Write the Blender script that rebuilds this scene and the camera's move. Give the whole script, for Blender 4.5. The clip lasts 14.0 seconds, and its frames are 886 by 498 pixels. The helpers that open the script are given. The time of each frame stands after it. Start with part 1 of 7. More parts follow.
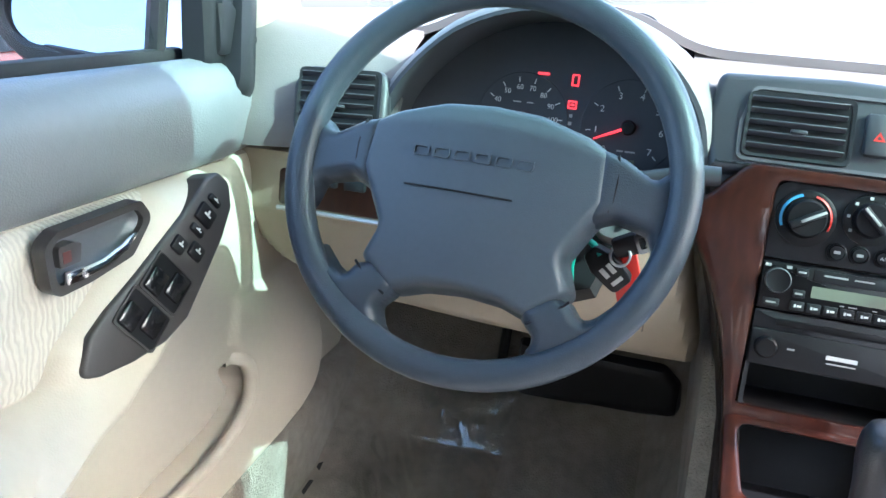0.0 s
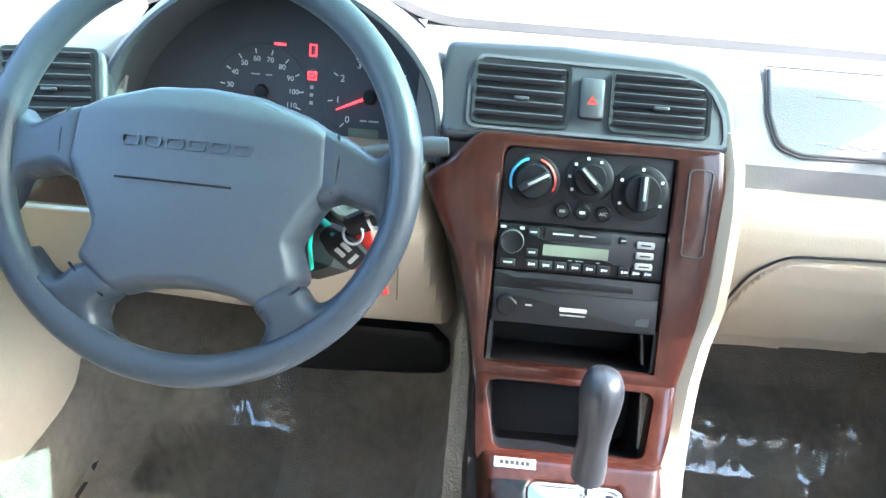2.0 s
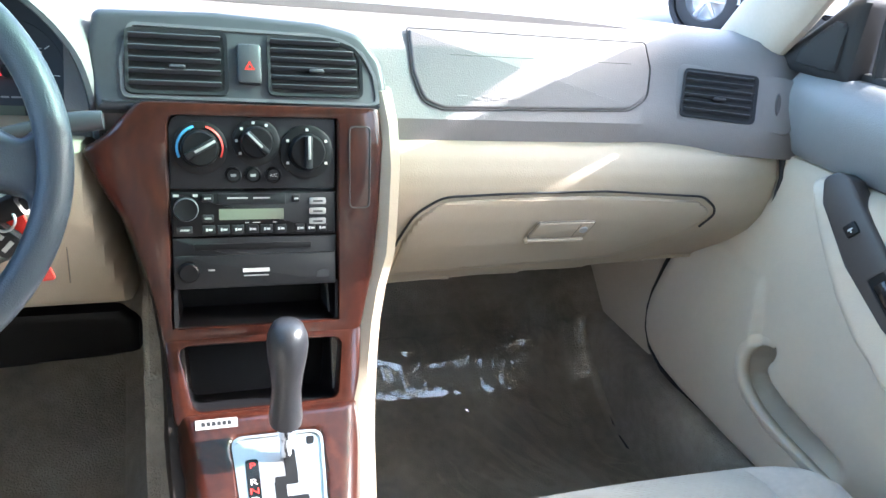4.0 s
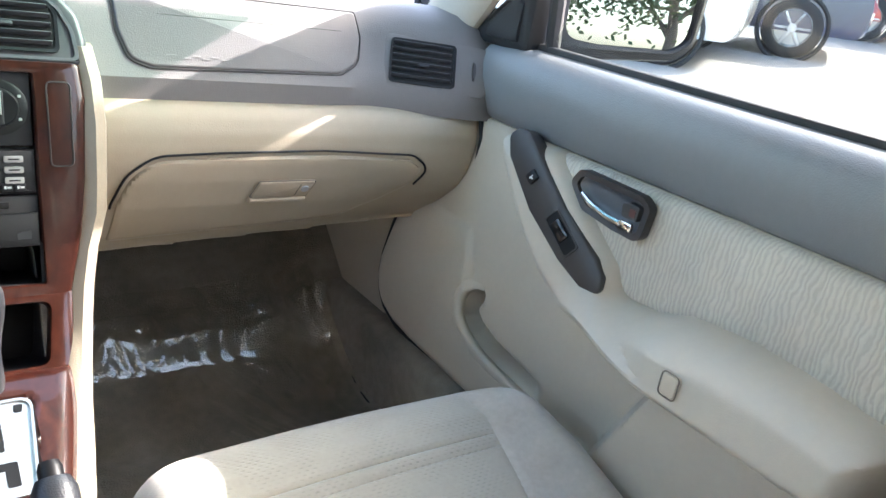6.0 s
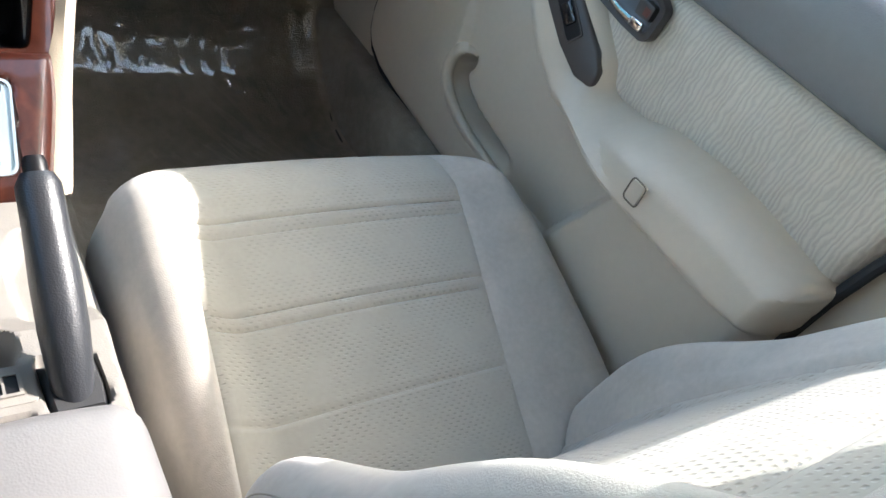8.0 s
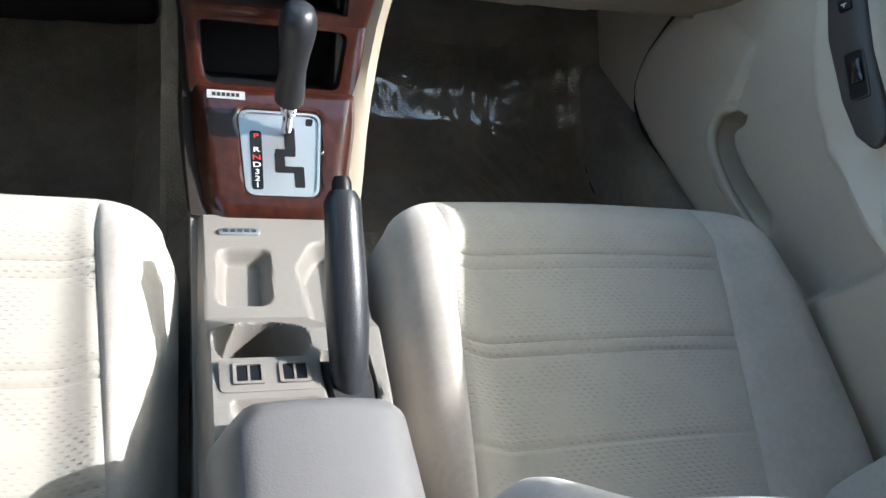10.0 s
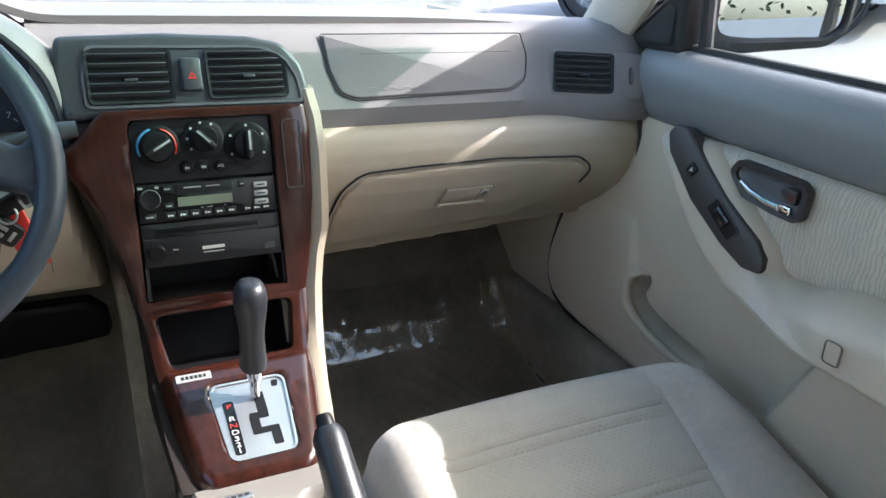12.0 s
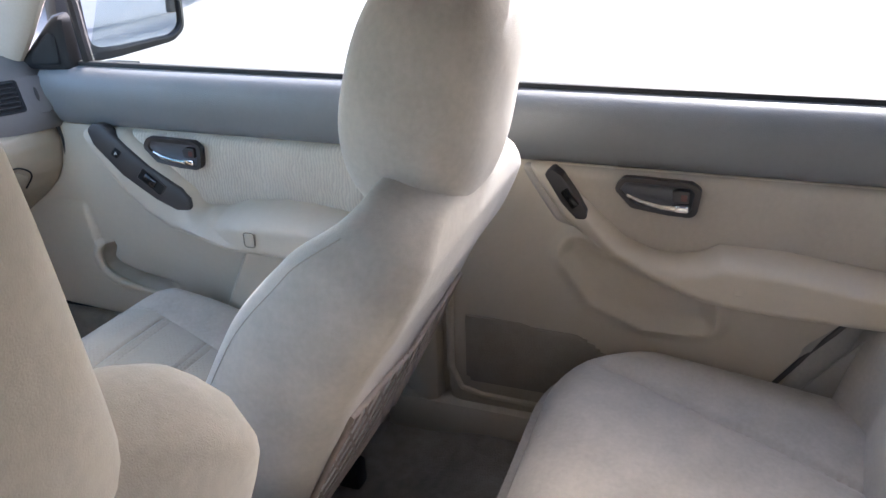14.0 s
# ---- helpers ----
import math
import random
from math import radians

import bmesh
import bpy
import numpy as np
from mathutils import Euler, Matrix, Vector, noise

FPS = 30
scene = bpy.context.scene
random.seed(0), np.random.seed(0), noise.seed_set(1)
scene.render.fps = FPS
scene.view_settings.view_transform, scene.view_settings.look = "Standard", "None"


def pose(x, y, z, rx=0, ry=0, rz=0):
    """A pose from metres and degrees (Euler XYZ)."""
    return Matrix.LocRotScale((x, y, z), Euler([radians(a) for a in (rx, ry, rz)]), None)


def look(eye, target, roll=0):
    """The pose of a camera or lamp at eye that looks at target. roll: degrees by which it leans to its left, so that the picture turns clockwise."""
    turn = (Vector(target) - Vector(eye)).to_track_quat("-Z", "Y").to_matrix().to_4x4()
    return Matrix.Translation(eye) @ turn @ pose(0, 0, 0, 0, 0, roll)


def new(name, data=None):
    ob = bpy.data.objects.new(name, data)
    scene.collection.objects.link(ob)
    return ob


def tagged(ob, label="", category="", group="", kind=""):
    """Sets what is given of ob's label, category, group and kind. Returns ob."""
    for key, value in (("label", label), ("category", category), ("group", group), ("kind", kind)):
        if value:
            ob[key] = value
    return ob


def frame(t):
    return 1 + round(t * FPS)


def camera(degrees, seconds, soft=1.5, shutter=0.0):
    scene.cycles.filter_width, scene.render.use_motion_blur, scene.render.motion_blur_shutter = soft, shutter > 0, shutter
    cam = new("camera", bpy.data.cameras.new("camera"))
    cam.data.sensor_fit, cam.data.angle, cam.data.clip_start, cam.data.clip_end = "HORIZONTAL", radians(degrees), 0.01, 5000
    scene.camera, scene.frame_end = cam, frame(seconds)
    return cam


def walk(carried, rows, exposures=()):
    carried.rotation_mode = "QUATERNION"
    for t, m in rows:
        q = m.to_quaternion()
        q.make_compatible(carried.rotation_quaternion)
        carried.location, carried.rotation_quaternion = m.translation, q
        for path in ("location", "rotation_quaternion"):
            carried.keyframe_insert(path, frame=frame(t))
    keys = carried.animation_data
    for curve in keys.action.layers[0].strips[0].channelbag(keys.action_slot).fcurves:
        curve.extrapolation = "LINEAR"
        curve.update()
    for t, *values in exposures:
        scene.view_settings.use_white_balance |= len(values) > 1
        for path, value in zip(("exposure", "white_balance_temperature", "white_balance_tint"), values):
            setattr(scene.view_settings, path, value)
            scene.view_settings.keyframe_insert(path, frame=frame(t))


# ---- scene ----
cam = camera(59.5, 14.0)
PATH = [
    (0, (-0.195, -0.821, 1.094), (-0.72, 0.997, 0.448), 4.3),
    (0.5, (-0.175, -0.801, 1.093), (-0.615, 1.034, 0.432), 4.7),
    (1, (-0.151, -0.788, 1.096), (-0.45, 1.067, 0.409), 5.0),
    (1.5, (-0.136, -0.784, 1.105), (-0.322, 1.075, 0.391), 4.4),
    (2, (-0.121, -0.789, 1.124), (-0.182, 1.071, 0.39), 4.5),
    (2.5, (-0.11, -0.794, 1.143), (-0.014, 1.049, 0.374), 5.9),
    (3, (-0.1, -0.8, 1.155), (0.185, 1.004, 0.341), 6.0),
    (3.2, (-0.098, -0.802, 1.157), (0.274, 0.983, 0.337), 6.2),
    (5.5, (-0.065, -0.917, 1.113), (0.983, 0.658, 0.464), 7.4),
    (6, (-0.06, -0.923, 1.121), (1.118, 0.534, 0.422), 10.1),
    (6.5, (-0.061, -0.92, 1.124), (1.226, 0.392, 0.335), 14.4),
    (7, (-0.062, -0.914, 1.127), (1.255, 0.259, 0.183), 19.3),
    (9.3, (-0.098, -0.91, 1.156), (0.774, 0.228, -0.238), 27.2),
    (9.5, (-0.101, -0.912, 1.152), (0.723, 0.296, -0.212), 25.2),
    (10, (-0.11, -0.934, 1.138), (0.552, 0.452, -0.143), 17.6),
    (10.5, (-0.113, -0.952, 1.133), (0.442, 0.555, -0.06), 12.9),
    (11, (-0.151, -0.952, 1.15), (0.402, 0.685, 0.143), 12.5),
    (11.5, (-0.163, -0.957, 1.165), (0.377, 0.76, 0.293), 7.9),
    (12, (-0.164, -1.014, 1.167), (0.682, 0.635, 0.414), 3.1),
    (12.5, (-0.235, -1.078, 1.188), (1.131, 0.128, 0.364), -0.1),
    (13, (-0.325, -1.183, 1.27), (1.209, -0.284, 0.355), -0.2),
    (13.5, (-0.427, -1.266, 1.293), (1.215, -0.508, 0.44), 0.3),
    (14, (-0.503, -1.299, 1.297), (1.211, -0.67, 0.482), -1.6),
]
walk(cam, [(t, look(eye, target, roll)) for t, eye, target, roll in PATH],
     [(0.0, 3.68, 5600, 15), (1.0, 4.22, 5650, 13), (2.0, 4.44, 5650, 11), (3.2, 4.28, 5720, 12), (5.5, 3.52, 6400, 15), (6.0, 3.57, 6400, 15), (7.0, 3.52, 6450, 15), (9.3, 2.79, 6000, 12), (10.5, 2.55, 5900, 11), (11.5, 2.64, 5750, 11), (12.0, 2.84, 6150, 14), (12.5, 2.86, 6180, 16), (13.2, 2.97, 6150, 17), (13.5, 3.12, 6050, 18), (14.0, 3.25, 6100, 21)])

# ---- sun, sky and exposure ----
SUN_WAY = Vector((1.0, -0.15, 0.80)).normalized()
world = bpy.data.worlds.new("sky")
scene.world = world
world.use_nodes = True
_nt = world.node_tree
_sky = _nt.nodes.new("ShaderNodeTexSky")
_sky.sky_type = "NISHITA"
_sky.sun_disc = False
_sky.sun_elevation = math.asin(SUN_WAY.z)
_sky.sun_rotation = math.atan2(SUN_WAY.x, SUN_WAY.y)
_sky.dust_density = 3.0
_sky.ozone_density = 0.4
_nt.links.new(_sky.outputs[0], _nt.nodes["Background"].inputs[0])
_nt.nodes["Background"].inputs[1].default_value = 0.15
sun = new("sun", bpy.data.lights.new("sun", "SUN"))
sun.data.energy = 1.75
sun.data.angle = radians(0.53)
sun.data.color = (1.0, 0.97, 0.93)
sun.matrix_world = look(SUN_WAY * 20, (0, 0, 0))


# ---- materials ----
def mat(name, col, rough=0.6, metal=0.0, grain="", size=0.001, depth=0.3, var=0.08, coat=0.0, col2=None, spec=0.5, blot=0.12, sheen=0.0):
    """A procedural surface: base colour, blotches at two scales, fine relief of the given size in metres."""
    m = bpy.data.materials.new(name)
    m.use_nodes = True
    t = m.node_tree
    n, L = t.nodes, t.links.new
    b = n["Principled BSDF"]
    b.inputs["Roughness"].default_value = rough
    b.inputs["Metallic"].default_value = metal
    b.inputs["Coat Weight"].default_value = coat
    b.inputs["Coat Roughness"].default_value = 0.06
    b.inputs["Specular IOR Level"].default_value = spec
    if sheen:
        b.inputs["Sheen Weight"].default_value = sheen
        b.inputs["Sheen Roughness"].default_value = 0.5
    co = n.new("ShaderNodeTexCoord")
    big = n.new("ShaderNodeTexNoise")
    big.inputs["Scale"].default_value = 1 / blot
    big.inputs["Detail"].default_value = 4
    L(co.outputs["Object"], big.inputs["Vector"])
    fine = n.new("ShaderNodeTexNoise")
    fine.inputs["Scale"].default_value = 1 / (size * 6)
    fine.inputs["Detail"].default_value = 3
    L(co.outputs["Object"], fine.inputs["Vector"])
    add = n.new("ShaderNodeMath")
    add.operation = "MULTIPLY_ADD"
    L(fine.outputs["Fac"], add.inputs[0])
    add.inputs[1].default_value = 0.5
    L(big.outputs["Fac"], add.inputs[2])
    ramp = n.new("ShaderNodeValToRGB")
    c2 = col2 or [min(1, c * (1 + var)) for c in col]
    c1 = col if col2 else [c * (1 - var) for c in col]
    ramp.color_ramp.elements[0].position, ramp.color_ramp.elements[1].position = 0.5, 1.0
    ramp.color_ramp.elements[0].color, ramp.color_ramp.elements[1].color = (*c1, 1), (*c2, 1)
    L(add.outputs[0], ramp.inputs[0])
    L(ramp.outputs[0], b.inputs["Base Color"])
    if grain:
        bump = n.new("ShaderNodeBump")
        bump.inputs["Strength"].default_value = depth
        bump.inputs["Distance"].default_value = size
        if grain == "leather":
            g = n.new("ShaderNodeTexVoronoi")
            g.feature = "SMOOTH_F1"
            g.inputs["Scale"].default_value = 1 / size
            out = g.outputs["Distance"]
        elif grain == "weave":
            # short woven dashes in staggered columns, fading in and out in patches
            sep = n.new("ShaderNodeSeparateXYZ")
            L(co.outputs["Object"], sep.inputs[0])

            def math_node(op, a, b=None, c=None):
                k = n.new("ShaderNodeMath")
                k.operation = op
                for q, val in enumerate((a, b, c)):
                    if val is None:
                        continue
                    if isinstance(val, (int, float)):
                        k.inputs[q].default_value = val
                    else:
                        L(val, k.inputs[q])
                return k.outputs[0]

            row = math_node("MULTIPLY", sep.outputs["Y"], 1 / 0.0043)
            shift = math_node("MULTIPLY", math_node("MODULO", math_node("FLOOR", row), 2.0), math.pi)
            a = math_node("SINE", math_node("MULTIPLY_ADD", sep.outputs["X"], 2 * math.pi / 0.0095, shift))
            c = math_node("SINE", math_node("MULTIPLY", row, 2 * math.pi))
            mask = math_node("MULTIPLY", math_node("MAXIMUM", math_node("ADD", a, 0.35), 0.0), math_node("MAXIMUM", c, 0.0))
            patch = n.new("ShaderNodeTexNoise")
            patch.inputs["Scale"].default_value, patch.inputs["Detail"].default_value = 24, 2
            L(co.outputs["Object"], patch.inputs["Vector"])
            fade = n.new("ShaderNodeMapRange")
            fade.inputs["From Min"].default_value, fade.inputs["From Max"].default_value = 0.38, 0.66
            L(patch.outputs["Fac"], fade.inputs["Value"])
            out = math_node("MULTIPLY", mask, fade.outputs[0])
        elif grain == "ripple":
            sep = n.new("ShaderNodeMapping")
            sep.inputs["Scale"].default_value = (1, 1, 0.55)
            L(co.outputs["Object"], sep.inputs[0])
            g = n.new("ShaderNodeTexWave")
            g.bands_direction = "Y"
            g.inputs["Scale"].default_value = 0.314 / size
            g.inputs["Distortion"].default_value = 11.0
            g.inputs["Detail"].default_value = 3.0
            g.inputs["Detail Scale"].default_value = 0.75
            g.inputs["Detail Roughness"].default_value = 0.65
            L(sep.outputs[0], g.inputs["Vector"])
            out = g.outputs["Fac"]
        else:
            g = n.new("ShaderNodeTexNoise")
            g.inputs["Scale"].default_value = 1 / size
            g.inputs["Detail"].default_value = 4
            out = g.outputs["Fac"]
        if grain in ("leather", "noise"):
            L(co.outputs["Object"], g.inputs["Vector"])
        if grain == "weave":
            mr = n.new("ShaderNodeMapRange")
            mr.inputs["From Max"].default_value = 1.0
            mr.inputs["To Min"].default_value, mr.inputs["To Max"].default_value = 1.02, 0.87
            L(out, mr.inputs["Value"])
            vm_ = n.new("ShaderNodeVectorMath")
            vm_.operation = "SCALE"
            L(ramp.outputs[0], vm_.inputs[0])
            L(mr.outputs[0], vm_.inputs["Scale"])
            L(vm_.outputs[0], b.inputs["Base Color"])
        if grain == "ripple":
            bump.inputs["Distance"].default_value = size * 0.25
            mr = n.new("ShaderNodeMapRange")
            mr.inputs["From Min"].default_value, mr.inputs["From Max"].default_value = 0.0, 0.9
            mr.inputs["To Min"].default_value, mr.inputs["To Max"].default_value = 0.86, 1.03
            L(out, mr.inputs["Value"])
            vm_ = n.new("ShaderNodeVectorMath")
            vm_.operation = "SCALE"
            L(ramp.outputs[0], vm_.inputs[0])
            L(mr.outputs[0], vm_.inputs["Scale"])
            L(vm_.outputs[0], b.inputs["Base Color"])
        bump.invert = grain == "weave"
        L(out, bump.inputs["Height"])
        L(bump.outputs[0], b.inputs["Normal"])
        rr = n.new("ShaderNodeMapRange")
        rr.inputs["To Min"].default_value = max(0.02, rough - 0.07)
        rr.inputs["To Max"].default_value = min(1, rough + 0.07)
        L(big.outputs["Fac"], rr.inputs["Value"])
        L(rr.outputs[0], b.inputs["Roughness"])
    return m


def wood_mat():
    m = bpy.data.materials.new("burl_wood")
    m.use_nodes = True
    t = m.node_tree
    n, L = t.nodes, t.links.new
    b = n["Principled BSDF"]
    co = n.new("ShaderNodeTexCoord")
    mp = n.new("ShaderNodeMapping")
    mp.inputs["Scale"].default_value = (1.0, 1.0, 0.45)
    L(co.outputs["Object"], mp.inputs[0])
    a = n.new("ShaderNodeTexNoise")
    a.inputs["Scale"].default_value, a.inputs["Detail"].default_value, a.inputs["Distortion"].default_value = 26, 7, 2.2
    L(mp.outputs[0], a.inputs["Vector"])
    w = n.new("ShaderNodeTexWave")
    w.inputs["Scale"].default_value, w.inputs["Distortion"].default_value, w.inputs["Detail"].default_value = 18, 16, 5
    L(mp.outputs[0], w.inputs["Vector"])
    mx = n.new("ShaderNodeMath")
    mx.operation = "MULTIPLY_ADD"
    L(w.outputs["Fac"], mx.inputs[0])
    mx.inputs[1].default_value = 0.12
    L(a.outputs["Fac"], mx.inputs[2])
    r = n.new("ShaderNodeValToRGB")
    e = r.color_ramp.elements
    e[0].position, e[0].color = 0.30, (0.019, 0.0050, 0.0034, 1)
    e[1].position, e[1].color = 0.88, (0.054, 0.0145, 0.0080, 1)
    k = e.new(0.6)
    k.color = (0.033, 0.0088, 0.0052, 1)
    L(mx.outputs[0], r.inputs[0])
    L(r.outputs[0], b.inputs["Base Color"])
    b.inputs["Roughness"].default_value = 0.3
    b.inputs["Specular IOR Level"].default_value = 0.15
    b.inputs["Coat Weight"].default_value = 0.85
    b.inputs["Coat IOR"].default_value = 1.5
    b.inputs["Coat Roughness"].default_value = 0.035
    return m


def glass_mat(name, tint, gloss=1.0):
    m = bpy.data.materials.new(name)
    m.use_nodes = True
    t = m.node_tree
    n, L = t.nodes, t.links.new
    n.remove(n["Principled BSDF"])
    tr = n.new("ShaderNodeBsdfTransparent")
    tr.inputs[0].default_value = (*tint, 1)
    gl = n.new("ShaderNodeBsdfGlossy")
    gl.inputs["Roughness"].default_value = 0.02
    fr = n.new("ShaderNodeLayerWeight")
    fr.inputs["Blend"].default_value = 0.5
    pw = n.new("ShaderNodeMath")
    pw.operation = "POWER"
    pw.inputs[1].default_value = 5.0
    L(fr.outputs["Facing"], pw.inputs[0])
    mu = n.new("ShaderNodeMath")
    mu.operation = "MULTIPLY_ADD"
    mu.inputs[1].default_value = 0.9 * gloss
    mu.inputs[2].default_value = 0.04 * gloss
    mu.use_clamp = True
    L(pw.outputs[0], mu.inputs[0])
    mix = n.new("ShaderNodeMixShader")
    L(mu.outputs[0], mix.inputs[0])
    L(tr.outputs[0], mix.inputs[1])
    L(gl.outputs[0], mix.inputs[2])
    L(mix.outputs[0], n["Material Output"].inputs[0])
    return m


def glow_mat(name, col, power):
    m = bpy.data.materials.new(name)
    m.use_nodes = True
    b = m.node_tree.nodes["Principled BSDF"]
    b.inputs["Base Color"].default_value = (*[c * 0.3 for c in col], 1)
    b.inputs["Emission Color"].default_value = (*col, 1)
    b.inputs["Emission Strength"].default_value = power
    return m


BEIGE = mat("beige_vinyl", (0.53, 0.465, 0.372), 0.5, grain="leather", size=0.0016, depth=0.12, var=0.04)
# yellower than BEIGE, and darkened for the shade under the dash
LOWDASH = mat("shaded_tan_dash_vinyl", (0.355, 0.298, 0.220), 0.5, grain="leather", size=0.0016, depth=0.12, var=0.04)
TAUPE = mat("taupe_dash_vinyl", (0.165, 0.153, 0.147), 0.55, grain="leather", size=0.0014, depth=0.2, var=0.05)
PADGREY = mat("grey_door_pad", (0.172, 0.178, 0.182), 0.42, grain="leather", size=0.0016, depth=0.18, var=0.05)
CONSOLE = mat("console_plastic", (0.20, 0.184, 0.162), 0.5, grain="leather", size=0.0012, depth=0.15, var=0.04)
LID = mat("armrest_vinyl", (0.145, 0.140, 0.137), 0.46, grain="leather", size=0.0016, depth=0.12, var=0.05)
FABRIC = mat("velour_bolster", (0.42, 0.386, 0.336), 0.9, grain="noise", size=0.0012, depth=0.35, var=0.13, sheen=0.3, blot=0.07)
INSERT = mat("ribbed_seat_fabric", (0.345, 0.320, 0.272), 0.92, grain="weave", size=0.0010, depth=0.6, var=0.08, sheen=0.2)
DOORCLOTH = mat("rippled_door_cloth", (0.53, 0.48, 0.40), 0.9, grain="ripple", size=0.0062, depth=0.5, var=0.08, sheen=0.2)
REARCLOTH = mat("plain_door_cloth", (0.42, 0.375, 0.315), 0.9, grain="noise", size=0.0014, depth=0.3, var=0.07, sheen=0.2)
CARPET = mat("grey_brown_carpet", (0.25, 0.222, 0.182), 0.95, grain="noise", size=0.003, depth=1.0, var=0.3, sheen=0.1)
MATCARPET = mat("floor_mat_carpet", (0.215, 0.20, 0.16), 0.95, grain="noise", size=0.0025, depth=1.0, var=0.3)
WHEELMAT = mat("wheel_vinyl", (0.038, 0.049, 0.062), 0.36, grain="leather", size=0.0011, depth=0.22, var=0.08, spec=0.3)
HUBMAT = mat("wheel_hub_vinyl", (0.056, 0.071, 0.087), 0.40, grain="leather", size=0.0009, depth=0.18, var=0.06, spec=0.3)
DARK = mat("dark_grey_plastic", (0.018, 0.019, 0.021), 0.5, grain="leather", size=0.0008, depth=0.12, var=0.08, spec=0.22)
PANELGREY = mat("slate_panel_plastic", (0.037, 0.040, 0.045), 0.42, grain="leather", size=0.0008, depth=0.1, var=0.06)
SWITCHGREY = mat("brown_grey_switch_plastic", (0.046, 0.041, 0.039), 0.42, grain="leather", size=0.0008, depth=0.12, var=0.08)
BLACK = mat("black_plastic", (0.008, 0.008, 0.009), 0.42, grain="noise", size=0.0008, depth=0.08, var=0.1, spec=0.22)
GLOSSBLACK = mat("gloss_black", (0.01, 0.01, 0.011), 0.16, var=0.1)
RUBBER = mat("black_rubber", (0.018, 0.018, 0.019), 0.7, grain="noise", size=0.001, depth=0.2, var=0.15)
CHROME = mat("bright_chrome", (0.82, 0.82, 0.83), 0.12, 1.0, var=0.03)
SATIN = mat("satin_silver", (0.52, 0.53, 0.54), 0.34, 0.85, grain="noise", size=0.0005, depth=0.06, var=0.04)
LEATHER = mat("black_grained_leather", (0.022, 0.024, 0.028), 0.36, grain="leather", size=0.0013, depth=0.16, var=0.12)
HOODSLATE = mat("slate_hood_lining", (0.046, 0.050, 0.060), 0.6, grain="leather", size=0.001, depth=0.12, var=0.06, spec=0.3)
WOOD = wood_mat()
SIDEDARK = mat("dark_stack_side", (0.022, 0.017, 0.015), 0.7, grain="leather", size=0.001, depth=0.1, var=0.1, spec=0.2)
GRILLE = mat("brown_grille_plastic", (0.31, 0.27, 0.22), 0.7, grain="noise", size=0.003, depth=0.6, var=0.12)
WHITE = mat("white_marking", (0.60, 0.60, 0.58), 0.5, var=0.04)
PALEGREY = mat("pale_grey_button", (0.34, 0.34, 0.33), 0.5, var=0.05)
LOCKRED = mat("dull_red_lens", (0.10, 0.032, 0.026), 0.35, var=0.06)
HANDLEGREY = mat("slate_handle_plastic", (0.10, 0.102, 0.11), 0.35, grain="leather", size=0.0008, depth=0.08, var=0.06)
TRIMGAP = mat("shaded_trim_gap", (0.17, 0.145, 0.115), 0.7, var=0.06)
RED = mat("red_plastic", (0.55, 0.03, 0.02), 0.4, var=0.06)
BLUE = mat("blue_marking", (0.08, 0.35, 0.62), 0.5, var=0.05)
TEAL = mat("teal_strap", (0.02, 0.30, 0.22), 0.5, var=0.1)
LCD = mat("grey_green_display", (0.14, 0.16, 0.12), 0.25, var=0.05)
GLOWRED = glow_mat("lit_red_lamp", (1.0, 0.05, 0.06), 0.16)
GLASS = glass_mat("window_glass", (0.86, 0.90, 0.87))
CLEAR = glass_mat("clear_plastic_film", (0.93, 0.93, 0.91), 2.6)
# rear panes darkened to cut the light in the cabin
DIMGLASS = glass_mat("dimming_rear_glass", (0.22, 0.225, 0.22))
FAINT = glass_mat("faintly_dimming_glass", (0.80, 0.82, 0.80))
BAND = glass_mat("green_shade_band", (0.25, 0.42, 0.355))
# mirror colour lowered and blued so the reflected sky comes out darker
MIRROR = mat("dimmed_mirror", (0.42, 0.47, 0.54), 0.01, 1.0, var=0.01)
HEADLINER = mat("beige_headliner", (0.44, 0.40, 0.335), 0.95, grain="noise", size=0.001, depth=0.3, var=0.05)
BODY = mat("dark_car_paint", (0.035, 0.04, 0.042), 0.25, 0.3, coat=1.0, var=0.04)
NETMAT = mat("taupe_net_cord", (0.30, 0.25, 0.22), 0.85, grain="noise", size=0.001, depth=0.3, var=0.12)
BELT = mat("grey_beige_webbing", (0.33, 0.30, 0.26), 0.8, grain="noise", size=0.0012, depth=0.3, var=0.08)
SEAMMAT = mat("seam_thread", (0.35, 0.318, 0.27), 0.85, var=0.1)


# ---- mesh helpers ----
def holder(name, at, label="", category="", group="", kind=""):
    ob = new(name)
    ob.location = at
    ob.empty_display_size = 0.05
    bpy.context.view_layer.update()
    return tagged(ob, label, category, group, kind)


def part(name, bm, material, parent=None, label="", smooth=True, angle=35):
    """Links a bmesh, built in world metres, as one mesh object under a thing or part."""
    bmesh.ops.recalc_face_normals(bm, faces=bm.faces)
    me = bpy.data.meshes.new(name)
    if parent is not None:
        o = parent.matrix_world.translation
        bmesh.ops.translate(bm, vec=-o, verts=bm.verts)
    bm.to_mesh(me)
    bm.free()
    me.materials.append(material)
    if smooth:
        me.shade_smooth()
        me.set_sharp_from_angle(angle=radians(angle))
    ob = new(name, me)
    if parent is not None:
        ob.parent = parent
    bpy.context.view_layer.update()
    return tagged(ob, label)


def B():
    return bmesh.new()


